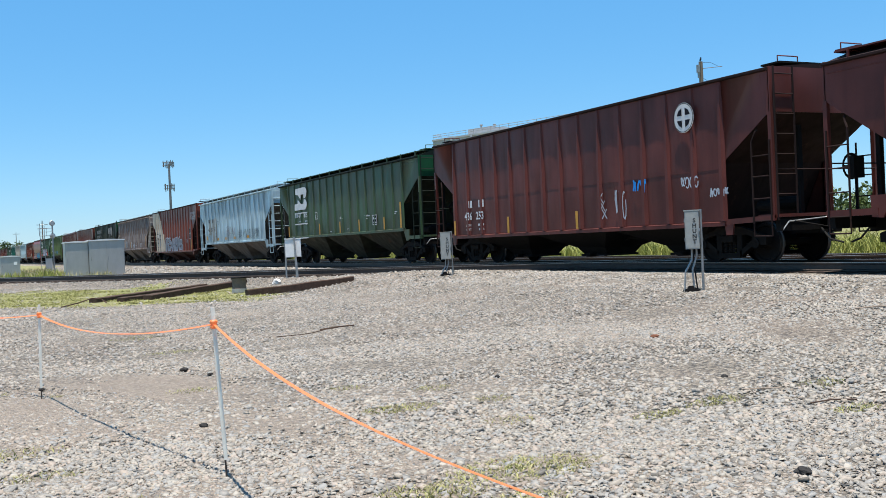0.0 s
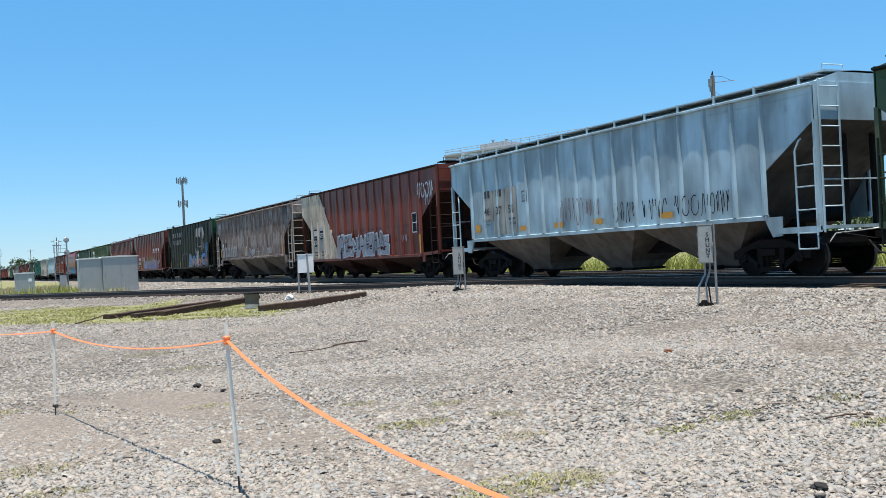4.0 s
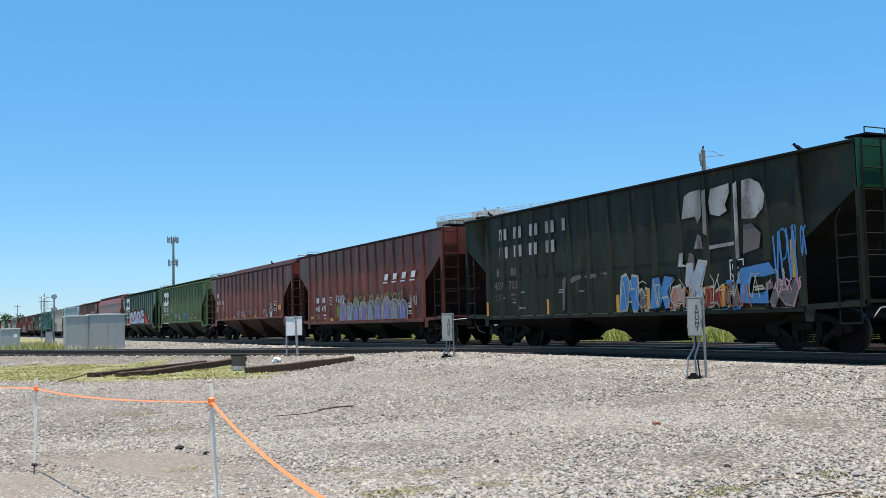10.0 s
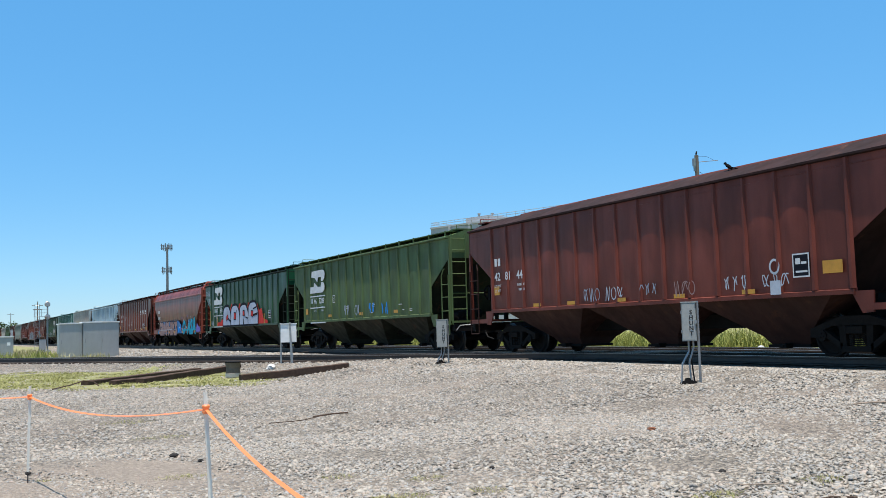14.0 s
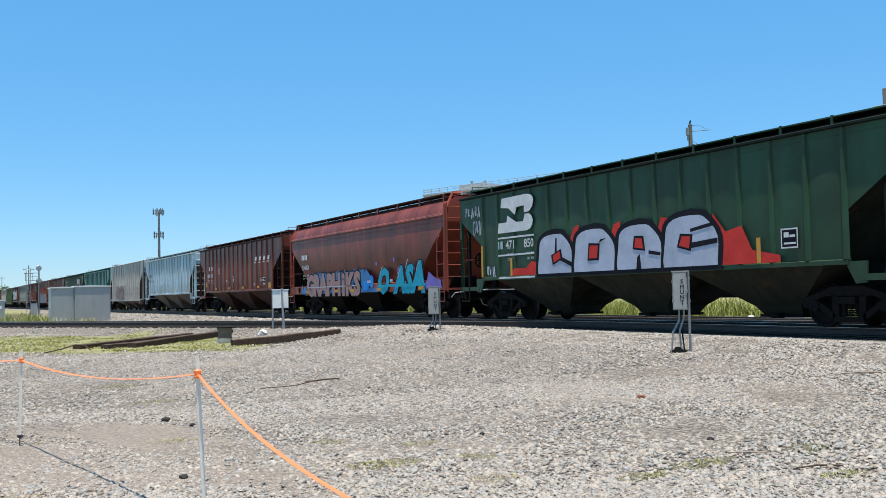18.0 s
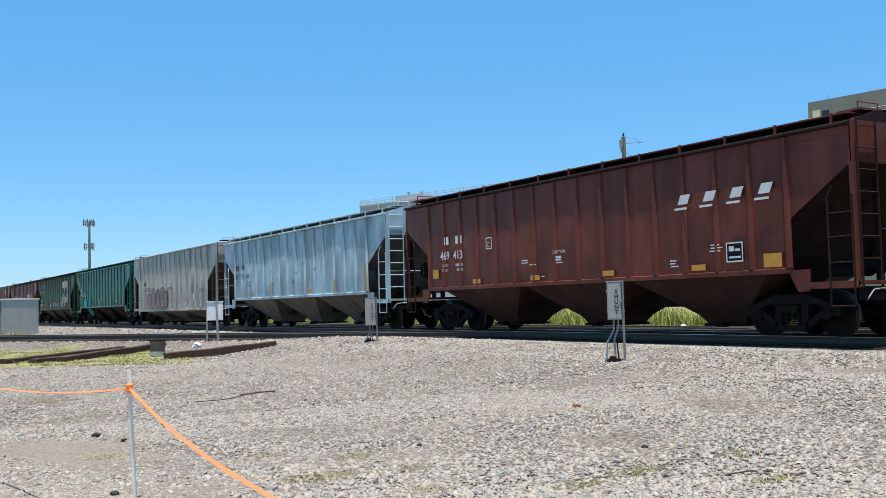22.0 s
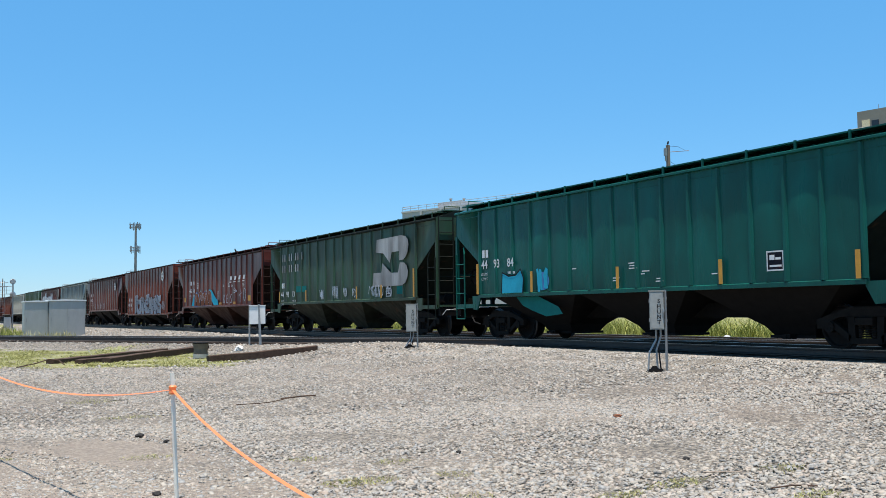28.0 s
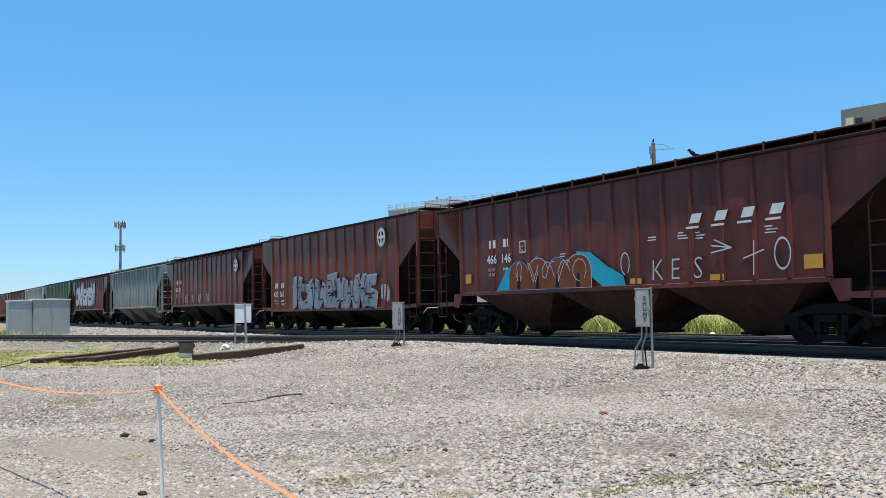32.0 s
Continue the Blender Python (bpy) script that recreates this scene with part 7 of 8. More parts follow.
def d11(car, L, sill, eave, g):
    put_flat(car, "initial_bar", bars(4, 0.15, 0.23, 0.06), 1.67, 2.64, L, MAT_LETTER, 0.012, x=-1.6)
    put_word(car, "314853", 2.2, 2.17, 0.3, L, MAT_LETTER, 0.006, off=0.0, x=-1.61)
    for w, z in (("LD LMT", 1.86), ("LT WT", 1.72)):
        put_word(car, w, 2.0, z, 0.11, L, MAT_LETTER, off=0.0, x=-1.6)
        put_flat(car, "weight_bar", [rect(0.055 * q, 0, 0.036, 0.07) for q in range(6)], 2.35, z, L, MAT_LETTER, 0.0, x=-1.6)
    # big sprayed pieces along the foot of the side and over the sill
    xs = -1.625
    rr = random.Random(77)
    haze = [(6.7 * q / 60, 0.74 + 0.07 * (q % 3 == 0) + rr.uniform(0, 0.16)) for q in range(61)]
    put_flat(car, "blue_spray", [[(-0.5, 0.35), (-0.2, 0.5), (-0.05, 0.3)] + haze + [(7.3, 0.5), (7.2, 0.2), (0, 0.1)], [(-1.2, -0.08), (-1.1, .4), (-1.0, .1), (-.7, .3), (-.5, .05), (8.2, .1), (8.2, -.08)]], 2.9, 1.1, L, MAT_SP_SKY, 0.006, x=xs)
    for k, ch in enumerate("GRAPHiKS"):
        u = 3.0 + 0.83 * k - (0.12 if k > 5 else 0)
        z, hh = 0.98, 1.24 + 0.02 * (k % 3)
        put_word(car, ch, u, z, hh, L, MAT_SP_BLACK, 0.13, 0.0, 0.018 + 0.001 * k, "graffiti_outline", xs).scale = (1.1, 1, 1)
        put_word(car, ch, u, z, hh, L, MAT_SP_MAUVE, 0.085, 0.0, 0.028 + 0.001 * k, "graffiti_letter", xs).scale = (1.1, 1, 1)
    put_flat(car, "graffiti_line", [rect(0, 0, 6.4, 0.035), rect(7.2, 0.1, 0.35, 0.1), rect(9.35, 0.1, 0.35, 0.1)], 2.6, 1.3, L, MAT_SP_WHITE, 0.034, x=xs)
    for k, (ch, u, sz) in enumerate((("O", 11.4, 1.25), ("A", 12.95, 1.3), ("S", 13.72, 1.35), ("A", 14.55, 1.5))):
        put_word(car, ch, u, 1.02, sz, L, MAT_SP_BLACK, 0.12, 0.2, 0.036 + 0.001 * k, "graffiti_outline", xs)
        put_word(car, ch, u, 1.02, sz, L, MAT_SP_CYAN, 0.085, 0.2, 0.044 + 0.001 * k, "graffiti_letter", xs)
    put_flat(car, "violet_spray", [disc(10.1, 1.05, 0.09, 0.07), disc(11.8, 1.15, 0.07, 0.09)], 0.6, 1.1, L, MAT_SP_PURPLE, 0.016, x=xs)
    put_flat(car, "blue_spray", [disc(9.6, 0.2, 0.4, 0.2), disc(10.2, 0.35, 0.2, 0.26)], 0, 1.1, L, MAT_SP_BLUE, 0.018, x=xs)
    put_flat(car, "violet_spray", [[(0, 0), (1.5, 0.02), (1.42, 0.3), (.9, .42), (.5, .62), (.35, .3)], [(-.9, .75), (-.72, 1.0), (-.62, .7)], [(-2.2, .6), (-2.1, .95), (-1.95, .55)]], 14.9, 1.08, L, MAT_SP_PURPLE, 0.02, x=xs)
    put_flat(car, "blue_spray", [rect(0, 0, 4.3, 0.1)], 10.9, 1.2, L, MAT_SP_CYAN, 0.056, x=xs)
    for u, z in ((11.2, 1.7), (12.85, 1.55), (13.55, 1.9), (14.45, 1.75)):
        put_flat(car, "graffiti_line", stroke([(0, 0), (.1, .22), (.2, .3)], 0.04), u, z, L, MAT_SP_WHITE, 0.056, x=xs)
    for u in (2.4, 6.2, 8.0, 10.8, 14.6):
        put_flat(car, "reflector", [rect(0, 0, 0.42, 0.12)], u, 1.06, L, MAT_YELLOW, 0.055, x=xs)


def d12(car, L, sill, eave, g):
    slant_bars(car, L, 12.66, 2.92, 0.3, 0.21, 0.46)
    plates(car, L, ((4.3, 1.5), (7.2, 1.5), (10.2, 1.5), (13.2, 1.5)), 0.42, 0.13)
    plates(car, L, ((1.95, 1.8),), 0.34, 0.28)
    plates(car, L, ((15.23, 1.56),), 0.46, 0.28)
    boxed(car, L, 4.99, 2.58)
    put_word(car, "CAUTION", 8.3, 2.1, 0.12, L, MAT_LETTER, off=0.03)
    small_print(car, L, 13, 7, 5.8, 14.5, sill + .1, sill + .65, MAT_LETTER)
    frame_mark(car, L, 14.0, sill + 0.2)


def d13(car, L, sill, eave, g):
    yellow_bars(car, L, (15.45,), sill + 0.03, 1.0)
    plates(car, L, ((3.68, 1.52), (10.4, 1.52)), 0.38, 0.12)
    yellow_bars(car, L, (6.3, 12.9), sill + 0.03, 0.5)
    put_flat(car, "stain_patch", [rect(0, 0, 0.4, 0.35)], 15.75, 1.75, L, MAT_SP_BLACK, 0.03)
    small_print(car, L, 14, 8, 5.0, 15, sill + .15, sill + 1.4, MAT_BLACK)
    boxed(car, L, 5.0, 2.4, MAT_SP_GREY)


def d14(car, L, sill, eave, g):
    for k, (u, rx, ry) in enumerate(((4.05, .52, .46), (5.0, .55, .58), (5.9, .48, .56), (6.95, .62, .62), (7.6, .45, .5))):
        put_flat(car, "graffiti_letter", [disc(0, 0, rx, ry, 24)], u, 1.06 + ry, L, MAT_SP_FAINT, 0.084 + 0.001 * k)
        put_flat(car, "graffiti_outline", ring(0, 0, rx, ry, 0.94, 24), u, 1.06 + ry, L, MAT_SP_RUST if k % 2 else MAT_SP_DKRED, 0.092 + 0.001 * k)
        put_flat(car, "graffiti_tag", [q for j in range(5) for q in stroke([(-rx * .8, -ry * .6 + .22 * j), (rx * .7, -ry * .45 + .22 * j)], 0.014)], u, 1.06 + ry, L, MAT_SP_RUST, 0.099)
    for k, (u, w, h0, h1) in enumerate(((5.55, .8, .1, 1.0), (6.5, .5, .2, .9), (7.9, 1.25, .5, 1.15))):
        put_flat(car, "graffiti_outline", stroke([(w * q / 10, h0 + (h1 - h0) * math.sin(math.pi * q / 11) ** .7) for q in range(11)], 0.035), u, 1.08, L, MAT_SP_BLACK, 0.102)
    put_flat(car, "graffiti_outline", ring(0, 0, .13, .3, 0.8, 18), 7.95, 1.42, L, MAT_SP_BLACK, 0.102)
    put_flat(car, "white_patch", [rect(0, 0, 0.4, 0.36)], 12.8, 1.45, L, MAT_LETTER, 0.04)
    tag(car, L, 13.9, 1.8, 3, 0.6, 0.25, MAT_SP_BLACK, 113, 0.025, 0.04)
    plates(car, L, ((2.0, 1.1), (6.4, 1.06), (11.0, 1.06), (14.2, 1.06)), 0.4, 0.12)
    small_print(car, L, 15, 5, 10, 14, 1.2, 2.0, MAT_BLACK)


def d15(car, L, sill, eave, g):
    put_flat(car, "graffiti_letter", [[(0, 0), (1.15, 0), (1.21, 0.42), (1.05, 0.68), (0.8, 0.52), (0.4, 0.5), (0.05, 0.62)]], 2.87, sill + 0.02, L, MAT_SP_CYAN, 0.085)
    put_flat(car, "graffiti_outline", stroke([(0, 0), (0.05, 0.62), (0.4, 0.5), (0.8, 0.52), (1.05, 0.68), (1.21, 0.42), (1.15, 0)], 0.04), 2.87, sill + 0.02, L, MAT_SP_BLACK, 0.09)
    tag(car, L, 4.75, sill + 0.04, 2, 0.6, 0.6, MAT_SP_CYAN, 121, 0.1, 0.085)
    put_flat(car, "graffiti_letter", [disc(0.32, 0.3, 0.3, 0.26)], 4.75, sill + 0.02, L, MAT_SP_SKY, 0.08)
    # the piece runs on below the sill across the first hopper's plate
    # teal toned down: the shade below the sill is in its colour
    put_flat(car, "graffiti_letter", [[(0, 0), (0.9, 0.05), (2.2, -0.35), (2.4, -0.55), (1.6, -0.62), (0.9, -0.45), (0.4, -0.3)]], 3.3, sill - 0.06, L, MAT_SP_TEAL, 0.0, x=-1.47)
    yellow_bars(car, L, (1.47,), sill + 0.02, 0.95, 0.14)
    yellow_bars(car, L, (4.5,), sill + 0.02, 0.6)
    yellow_bars(car, L, (8.4, 12.0, 15.6), sill + 0.02, 0.55)
    small_print(car, L, 16, 6, 6, 15, sill + .1, sill + .6, MAT_LETTER)
    frame_mark(car, L, 13.3, sill + 0.25)


def d16(car, L, sill, eave, g):
    for z, us in ((3.3, (1.85, 2.15, 2.75, 3.05, 3.6, 3.9, 4.4)), (2.78, (1.85, 2.15, 2.75, 3.05, 3.6, 3.9))):
        put_flat(car, "company_mark", [rect(u - 0.08, 0, 0.13, 0.34) for u in us], 0, z, L, MAT_WORN, 0.034, "white bars of worn lettering")
    put_flat(car, "emblem", list(lobes(3.1, 1.82)), 12.1, 1.83, L, MAT_WORN, 0.08, "large white painted emblem")
    for k, (u, w, hh) in enumerate(((6.6, 0.5, .4), (8.0, 0.7, .5), (9.2, 0.5, .4), (10.1, 0.6, .35), (11.7, 1.4, .42), (13.3, 0.5, .3))):
        tag(car, L, u, sill + 0.1, 3 if w < 1 else 5, w, hh, MAT_SP_WHITE, 131 + k, 0.035, 0.08)
    frame_mark(car, L, 13.25, sill + 0.08, None, 0.42, 0.48)
    put_flat(car, "teal_patch", [rect(0, 0, 0.5, 0.3), rect(-10.5, 0.3, 1.3, 0.28)], L - 3.0, sill + 0.15, L, MAT_SP_TEAL, 0.01)
    yellow_bars(car, L, (15.6,), sill + 0.03, 1.0)
    yellow_bars(car, L, (1.5, 5.0, 10.6, 12.9), sill + 0.03, 0.5)


def d17(car, L, sill, eave, g):
    slant_bars(car, L, 11.8, 2.72, 0.32, 0.21, 0.46)
    boxed(car, L, 5.02, 2.62)
    put_flat(car, "graffiti_glow", [[(0, 0), (0.75, 0), (0.95, 0.75), (0.55, 0.6)], [(3.9, 0.95), (4.5, 0.9), (5.2, 0.5), (5.8, 0.25), (5.9, 0), (5.0, 0), (4.3, 0.4)], [(1.8, 0.6), (2.1, 0.95), (2.2, 0.6)]], 3.65, sill + 0.02, L, MAT_SP_CYAN, 0.08)
    for k, (u, w, hh) in enumerate(((4.35, 1.0, 0.8), (5.3, 1.0, 0.85), (6.25, 0.95, 0.82), (7.1, 1.1, 0.86))):
        dome = [(w * (0.5 - 0.5 * math.cos(3.1416 * q / 12)), 0.1 + (hh - 0.1) * abs(math.sin(3.1416 * q / 12)) ** 0.5) for q in range(13)]
        dome = [(0.0, 0)] + dome + [(w, 0)]
        put_flat(car, "graffiti_outline", [grow(dome, 0.025)], u, sill + 0.02, L, MAT_SP_WHITE if k % 2 else MAT_SP_BLUE, 0.085 + 0.001 * k)
        put_flat(car, "graffiti_letter", [dome], u, sill + 0.02, L, MAT_SP_RUSTFILL, 0.09 + 0.001 * k)
        put_flat(car, "graffiti_hole", [[(w * .42, 0.02), (w * .58, 0.02), (w * .55, 0.36), (w * .46, 0.38)]], u, sill + 0.02, L, MAT_SP_BLACK, 0.096 + 0.001 * k)
    tag(car, L, 4.5, sill + 0.15, 5, 3.6, 0.65, MAT_SP_WHITE, 142, 0.022, 0.105)
    tag(car, L, 9.35, sill + 0.25, 1, 0.4, 0.6, MAT_SP_WHITE, 143, 0.03, 0.09)
    put_flat(car, "graffiti_tag", stroke([(-0.3, 0.08), (0.3, 0.0)], 0.03) + stroke([(-0.2, 0.2), (0.3, 0.0)], 0.03) + stroke([(-0.3, -0.08), (0.3, 0.0)], 0.03), 12.75, 2.1, L, MAT_SP_WHITE, 0.06)
    for ch, u in (("K", 10.7), ("E", 11.3), ("S", 12.04)):
        put_word(car, ch, u, sill + 0.1, 0.72, L, MAT_SP_WHITE, -0.012, 0.05, 0.085, "graffiti_letter")
    put_flat(car, "graffiti_tag", stroke([(-0.25, 0.1), (0.3, 0.25)], 0.03) + stroke([(0.02, -0.25), (0.05, 0.45)], 0.03), 13.64, 1.75, L, MAT_SP_WHITE, 0.06)
    put_flat(car, "graffiti_tag", ring(0, 0, 0.22, 0.34, 0.86), 14.46, 1.9, L, MAT_SP_WHITE, 0.08)
    plates(car, L, ((9.9, 1.48), (12.6, 1.48)), 0.42, 0.13)
    plates(car, L, ((2.0, 1.8),), 0.34, 0.28)
    plates(car, L, ((15.2, 1.7),), 0.46, 0.28)
    small_print(car, L, 17, 5, 5.8, 14.5, sill + .85, sill + 1.1, MAT_LETTER)


def d18(car, L, sill, eave, g):
    round_emblem(car, L, 13.31, 3.55, 0.36)
    throw_up(car, L, 4.3, 1.0, 9, 8.5, 1.25, MAT_SP_SILVER, MAT_SP_GREY, 151, None, MAT_SP_BLACK, off=0.09)
    tag(car, L, 4.5, 1.1, 9, 8.0, 1.1, MAT_SP_BLACK, 153, 0.035, 0.11)
    tag(car, L, 13.2, 1.2, 3, 0.8, 0.6, MAT_SP_WHITE, 152, 0.045, 0.09)


def d19(car, L, sill, eave, g):
    round_emblem(car, L, L - 2.4, 3.3, 0.34)
    for u in (4.6, 6.0, 7.4, 9.0):
        tag(car, L, u, sill + 0.1, 2, 0.6, 0.5, MAT_SP_WHITE, int(u * 10), 0.04, 0.08)


def d21(car, L, sill, eave, g):
    throw_up(car, L, 2.4, 1.7, 7, 9.0, 1.9, MAT_SP_WHITE, MAT_SP_GREY, 161, None, MAT_SP_BLACK, off=0.085)


MAT_SP_PALE = spray("pale_silver_spray_paint", (0.46, 0.49, 0.57))
MAT_SP_RUSTFILL = spray("burnt_orange_spray_paint", (0.2, 0.065, 0.03))
MAT_SP_GHOST = spray("worn_ghost_paint", (0.15, 0.125, 0.115))
MAT_SP_SILVER = spray("dull_silver_spray_paint", (0.26, 0.28, 0.31))
MAT_SP_LILAC = spray("lilac_spray_paint", (0.22, 0.2, 0.36))
MAT_SP_SKY = spray("sky_blue_spray_paint", (0.08, 0.22, 0.43))
MAT_SP_CREAM = spray("cream_spray_paint", (0.44, 0.40, 0.31))
MAT_SP_PINK = spray("pink_spray_paint", (0.5, 0.25, 0.36))
MAT_SP_LIME = spray("leaf_green_spray_paint", (0.16, 0.36, 0.06))
MAT_SP_RUST = spray("faded_red_spray_paint", (0.26, 0.09, 0.06))
MAT_WORN = car_paint("worn_white_paint", (0.40, 0.39, 0.37), 0.3, 0.2, 0.7, (0.12, 0.10, 0.08), dirt=0.5)
MAT_OLDPATCH = car_paint("beige_repaint_patch", (0.36, 0.35, 0.31), 0.2, 0.1, 0.5, dirt=0.3)
MAT_FLAKED = car_paint("flaking_white_paint", (0.38, 0.36, 0.335), 0.3, 0.55, 0.7, (0.10, 0.07, 0.06), dirt=0.5)


MAT_SP_FAINTRED = spray("washed_out_red_spray_paint", (0.2, 0.12, 0.12))
MAT_SP_FAINT = spray("faint_red_spray_paint", (0.30, 0.255, 0.24))

# brighter green for end walls: cleaner paint, with sunlight put into the colour
BRIGHT_ENDS = {GREEN1.name: GREEN4, GREEN5.name: GREEN4, GREEN3.name: GREEN4}
DARKS = (BROWN1, BROWN2, BROWN3, GREEN1, GREEN3, GREEN5, GREEN6)
# darker copies of each paint: some dirt, plus shade put into the colour
DARKENED = {}
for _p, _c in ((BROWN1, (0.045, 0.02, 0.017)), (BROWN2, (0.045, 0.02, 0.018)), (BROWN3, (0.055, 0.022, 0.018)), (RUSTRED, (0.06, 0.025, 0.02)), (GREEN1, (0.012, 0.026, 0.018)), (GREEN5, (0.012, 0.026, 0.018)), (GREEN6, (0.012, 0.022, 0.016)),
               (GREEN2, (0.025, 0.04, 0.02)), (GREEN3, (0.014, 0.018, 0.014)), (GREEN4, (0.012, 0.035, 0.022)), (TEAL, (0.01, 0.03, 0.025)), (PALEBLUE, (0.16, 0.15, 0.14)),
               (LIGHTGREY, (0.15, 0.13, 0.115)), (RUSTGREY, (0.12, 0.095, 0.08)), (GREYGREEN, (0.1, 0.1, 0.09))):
    DARKENED[_p.name] = car_paint("darkened_" + _p.name, tuple(0.5 * v for v in _c), 0.3, 0.2, 0.85, dirt=0.5)

# far end of each wagon's side from the eye along the track at the start, length, build
WAGONS = [
    (-2.7, 14.45, "board", BROWN1, "dark oxide-brown covered hopper wagon with open end framing", "469871", None, {}),
    (15.96, 32.27, "flush", BROWN1, "dark brown covered hopper wagon with round white emblem", "436253", d1, {}),
    (33.68, 50.81, "board", GREEN1, "dark green covered hopper wagon with a white block emblem", "471815", d2, {"bay": "green"}),
    (52.36, 69.18, "board", PALEBLUE, "pale blue-grey covered hopper wagon with scrawled tags", "463751", d3, {"ink": "black", "bay": "grey"}),
    (70.47, 86.43, "flush", BROWN3, "red-brown covered hopper wagon with a cream end and silver graffiti", None, d4, {"bay": "brown"}),
    (88.42, 105.48, "board", RUSTGREY, "rusty streaked grey covered hopper wagon with patched numbers", None, d5, {"bay": "grey"}),
    (106.78, 123.17, "flush", GREEN3, "sooty dark green covered hopper wagon with flaking lettering, blue graffiti", "459703", d6, {"ink": "ghost"}),
    (125.11, 141.10, "flush", BROWN2, "brown covered hopper wagon with violet and white graffiti", "436476", d7, {}),
    (142.44, 159.62, "board", BROWN3, "worn red-brown covered hopper wagon with yellow plates", "428144", d8, {"low_board": True, "bay": "brown"}),
    (161.18, 178.08, "board", GREEN2, "faded grass-green covered hopper wagon with a white block emblem", "467289", d9, {"bay": "green"}),
    (179.39, 196.73, "board", GREEN5, "green covered hopper wagon with big silver and red graffiti letters", "471850", d10, {"bay": "green"}),
    (197.97, 214.57, "round", RUSTRED, "rust-red round-sided covered hopper wagon with blue and mauve graffiti", None, d11, {}),
    (215.98, 233.08, "board", BROWN2, "plum-brown covered hopper wagon with slanted white bars", "469413", d12, {"bay": "brown"}),
    (234.53, 251.52, "board", PALEBLUE, "scuffed pale blue covered hopper wagon with black numbers", "831166", d13, {"ink": "black", "bay": "grey"}),
    (252.92, 269.49, "flush", LIGHTGREY, "light grey covered hopper wagon with faded red graffiti loops", "818636", d14, {"ink": "black", "bay": "grey"}),
    (270.60, 287.79, "board", TEAL, "teal-green covered hopper wagon with cyan graffiti and yellow bars", "449384", d15, {}),
    (289.22, 306.35, "board", GREEN6, "grimy green covered hopper wagon with a large white emblem", "449313", d16, {"bay": "green"}),
    (307.81, 324.84, "board", BROWN1, "oxide-brown covered hopper wagon with orange and cyan graffiti", "466146", d17, {"bay": "brown"}),
    (326.36, 342.3, "flush", BROWN2, "dark brown covered hopper wagon with silver graffiti and a round emblem", "430061", d18, {}),
    (343.8, 360.6, "board", BROWN1, "brown covered hopper wagon with a round white emblem", "436021", d19, {}),
    (362.1, 378.9, "board", GREYGREEN, "grey-green covered hopper wagon with a striped underside", None, None, {"bay": "grey"}),
    (380.4, 396.9, "board", BROWN1, "red-brown covered hopper wagon with white graffiti", None, d21, {}),
]
_more = [GREEN1, LIGHTGREY, BROWN2, BROWN1, RUSTRED, BROWN3, GREEN3, PALEBLUE, BROWN1, BROWN2, GREEN2, BROWN3]
for _k, _p in enumerate(_more):
    _y = 398.5 + 18.35 * _k
    WAGONS.append((_y, _y + 16.85, "board" if _k % 3 else "flush", _p, "covered hopper wagon far down the line", None, None, {}))

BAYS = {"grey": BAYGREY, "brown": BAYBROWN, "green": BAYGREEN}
CARS = []
for _k, (_a, _b, _kind, _p, _label, _num, _deco, _opt) in enumerate(WAGONS):
    _near = _k <= 21
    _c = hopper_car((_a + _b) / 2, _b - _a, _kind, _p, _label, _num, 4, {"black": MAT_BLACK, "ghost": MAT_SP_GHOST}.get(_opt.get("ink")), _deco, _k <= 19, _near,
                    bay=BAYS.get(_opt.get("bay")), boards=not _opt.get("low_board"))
    CARS.append((_c, (_a + _b) / 2))


# long-tailed black birds that ride on the roofs: wagon, distance from its leading end, height of the roof there
BIRDS = []
for _k, _u, _x, _z in ((6, 1.19, 1.3, 4.28), (6, 14.67, 1.3, 4.28), (8, 11.8, 1.0, 4.345), (17, 11.6, 1.3, 4.28)):
    _y = CARS[_k][1] + (WAGONS[_k][1] - WAGONS[_k][0]) / 2 - _u
    BIRDS.append((perched_bird(TRACK_X - _x, _y, RAIL_Z + _z, 92, "long-tailed black bird riding on a wagon roof", 0.8), TRACK_X - _x, _y, RAIL_Z + _z))


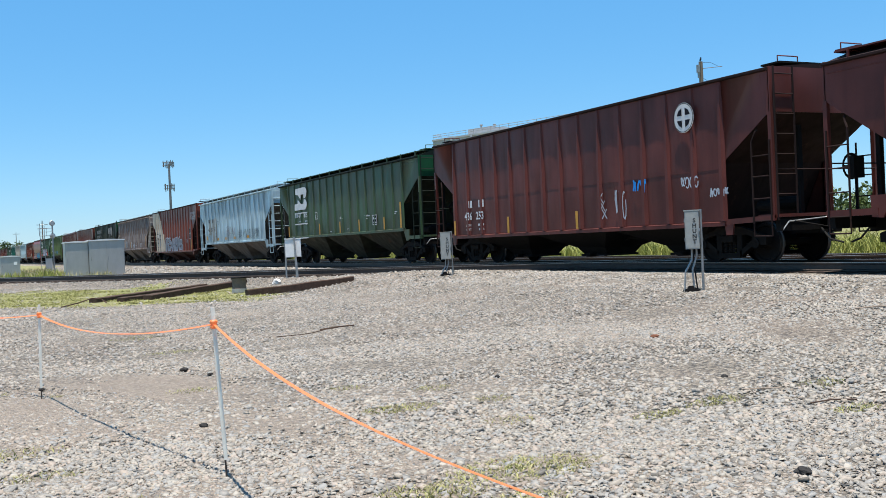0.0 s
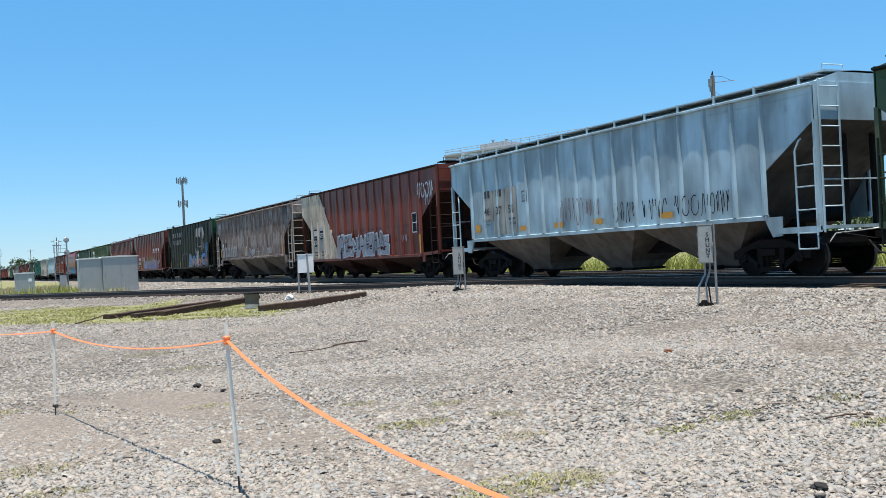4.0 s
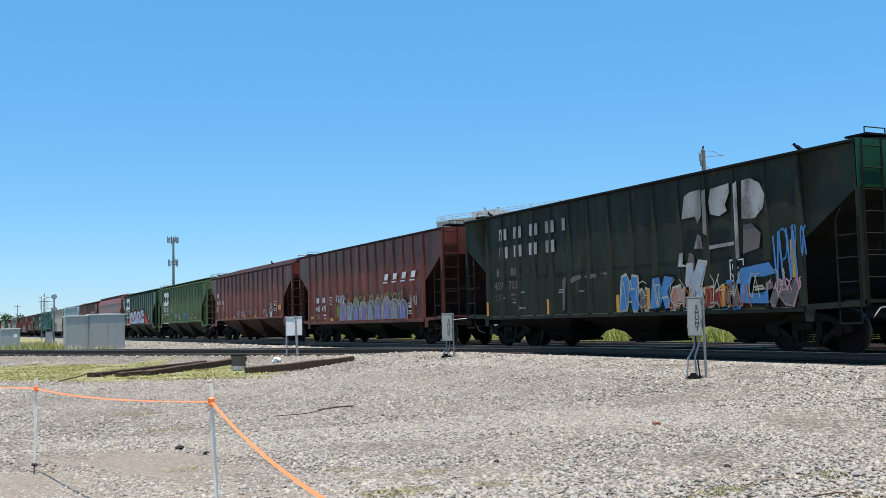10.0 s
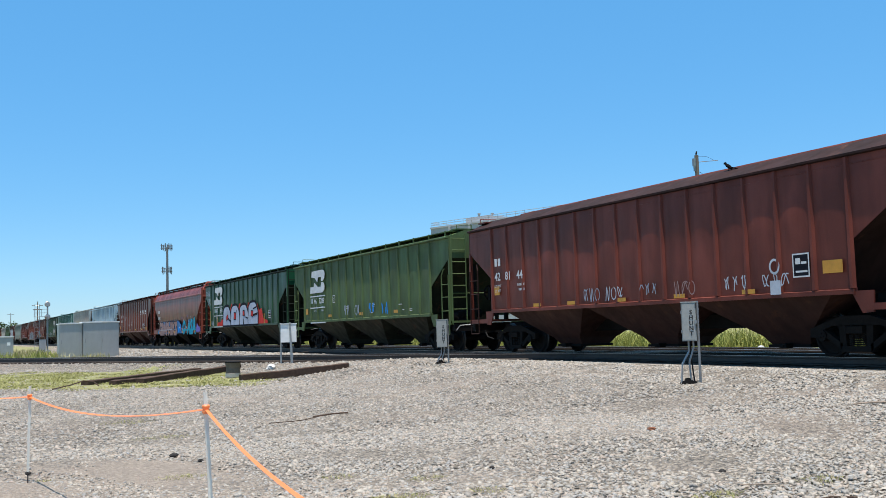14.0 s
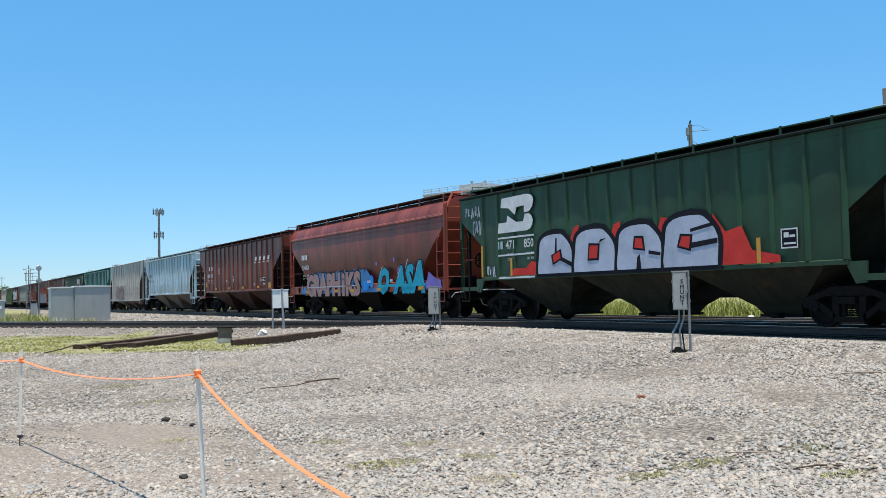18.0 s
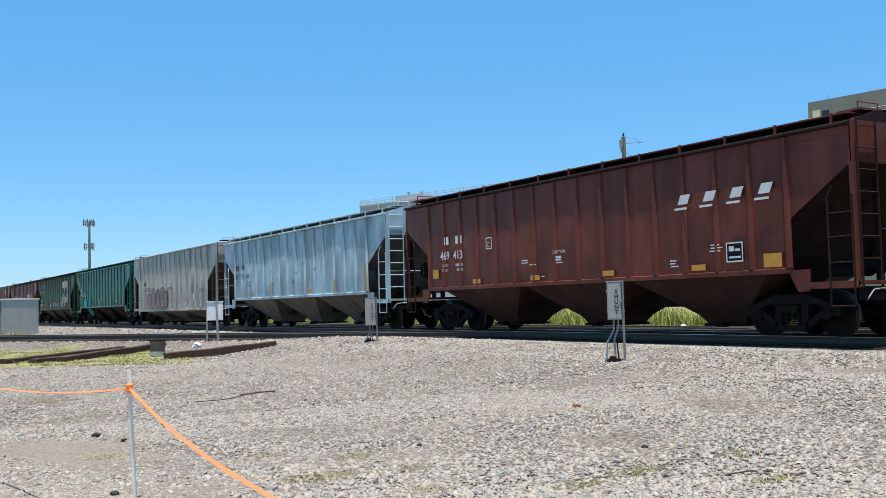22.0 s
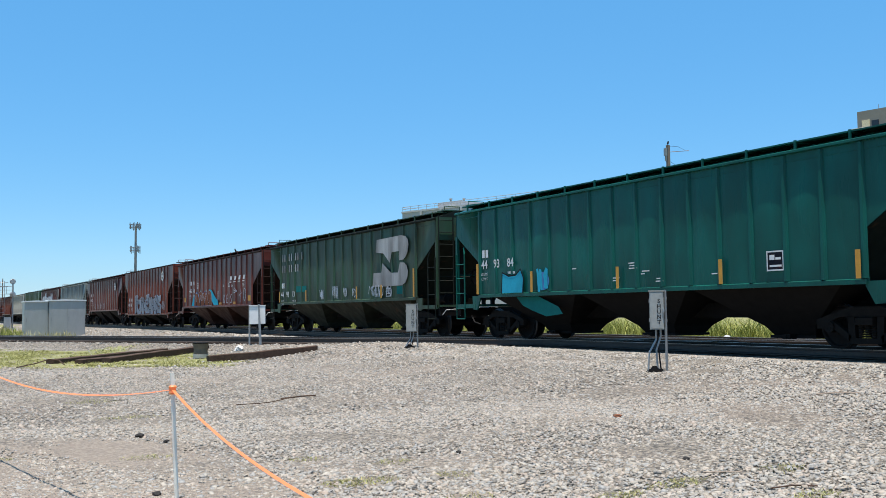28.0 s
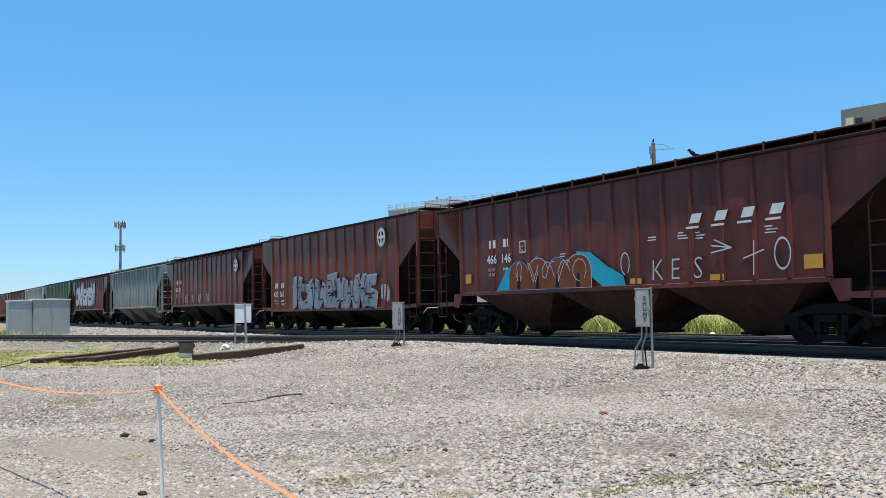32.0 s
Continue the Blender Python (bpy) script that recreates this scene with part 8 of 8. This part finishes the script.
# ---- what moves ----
# share of the tape's width shown to the camera; wind twist fitted to that view
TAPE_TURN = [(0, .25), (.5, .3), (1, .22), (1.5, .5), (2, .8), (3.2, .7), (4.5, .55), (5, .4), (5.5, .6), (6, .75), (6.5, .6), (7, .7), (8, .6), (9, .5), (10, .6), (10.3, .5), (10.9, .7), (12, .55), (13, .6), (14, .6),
             (15.5, .5), (17, .5), (18, .35), (19, .35), (20, .45), (21, .7), (22, .6), (23, .55), (24, .8), (24.5, .7), (25, .4), (26, .3), (27.2, .35), (28.5, .35), (29, .25), (30, .28), (30.5, .28), (31, .28), (31.5, .22), (32, .22)]



def tape_slack(t, seed):
    """How the wind lifts and drops each span, fitted to the camera's view; the far ones belly up about ten seconds in.
    """
    tab = [(0, 1.25), (2, 1.2), (5, 1.4), (7, 1.6), (10, 1.6), (13, 1.7), (17, 1.8), (20, 1.6), (24, 1.4), (29, 1.45), (32, 1.5)] if seed == 0 else \
        [(0, 1), (4, .9), (6, 1), (7, .75), (8, .65), (9, .6), (10, .3), (10.6, .55), (12, .8), (13, .9), (20, .8), (24, .7), (28, .9), (32, .8)]
    for (a, u), (b, w) in zip(tab, tab[1:]):
        if t <= b:
            return u + (w - u) * (t - a) / (b - a)
    return tab[-1][1]


def motions():
    for car, y in CARS:
        walk(car, [(t, pose(TRACK_X, y + run(t), RAIL_Z)) for t in (0, 4, 8, 12, 16, 20, 24, 28, 32)])
    for bird, x, y, z in BIRDS:
        walk(bird, [(t, pose(x, y + run(t), z, 0, 0, 92)) for t in (0, 4, 8, 12, 16, 20, 24, 28, 32)])
    # wheels roll with the train; radius 0.457 m
    for k, (w, y) in enumerate(SPINNERS):
        walk(w, [(f / FPS, pose(0, y, 0.457, math.degrees(-run(f / FPS) / 0.457) + 40 * (k % 7))) for f in range(0, 961, 2)])
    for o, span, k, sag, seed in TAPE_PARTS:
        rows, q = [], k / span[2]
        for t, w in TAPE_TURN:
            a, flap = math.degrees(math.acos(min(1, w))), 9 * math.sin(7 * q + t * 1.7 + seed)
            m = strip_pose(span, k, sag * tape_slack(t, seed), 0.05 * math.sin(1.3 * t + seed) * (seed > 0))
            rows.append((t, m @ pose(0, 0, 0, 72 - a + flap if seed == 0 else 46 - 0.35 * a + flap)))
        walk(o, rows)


motions()
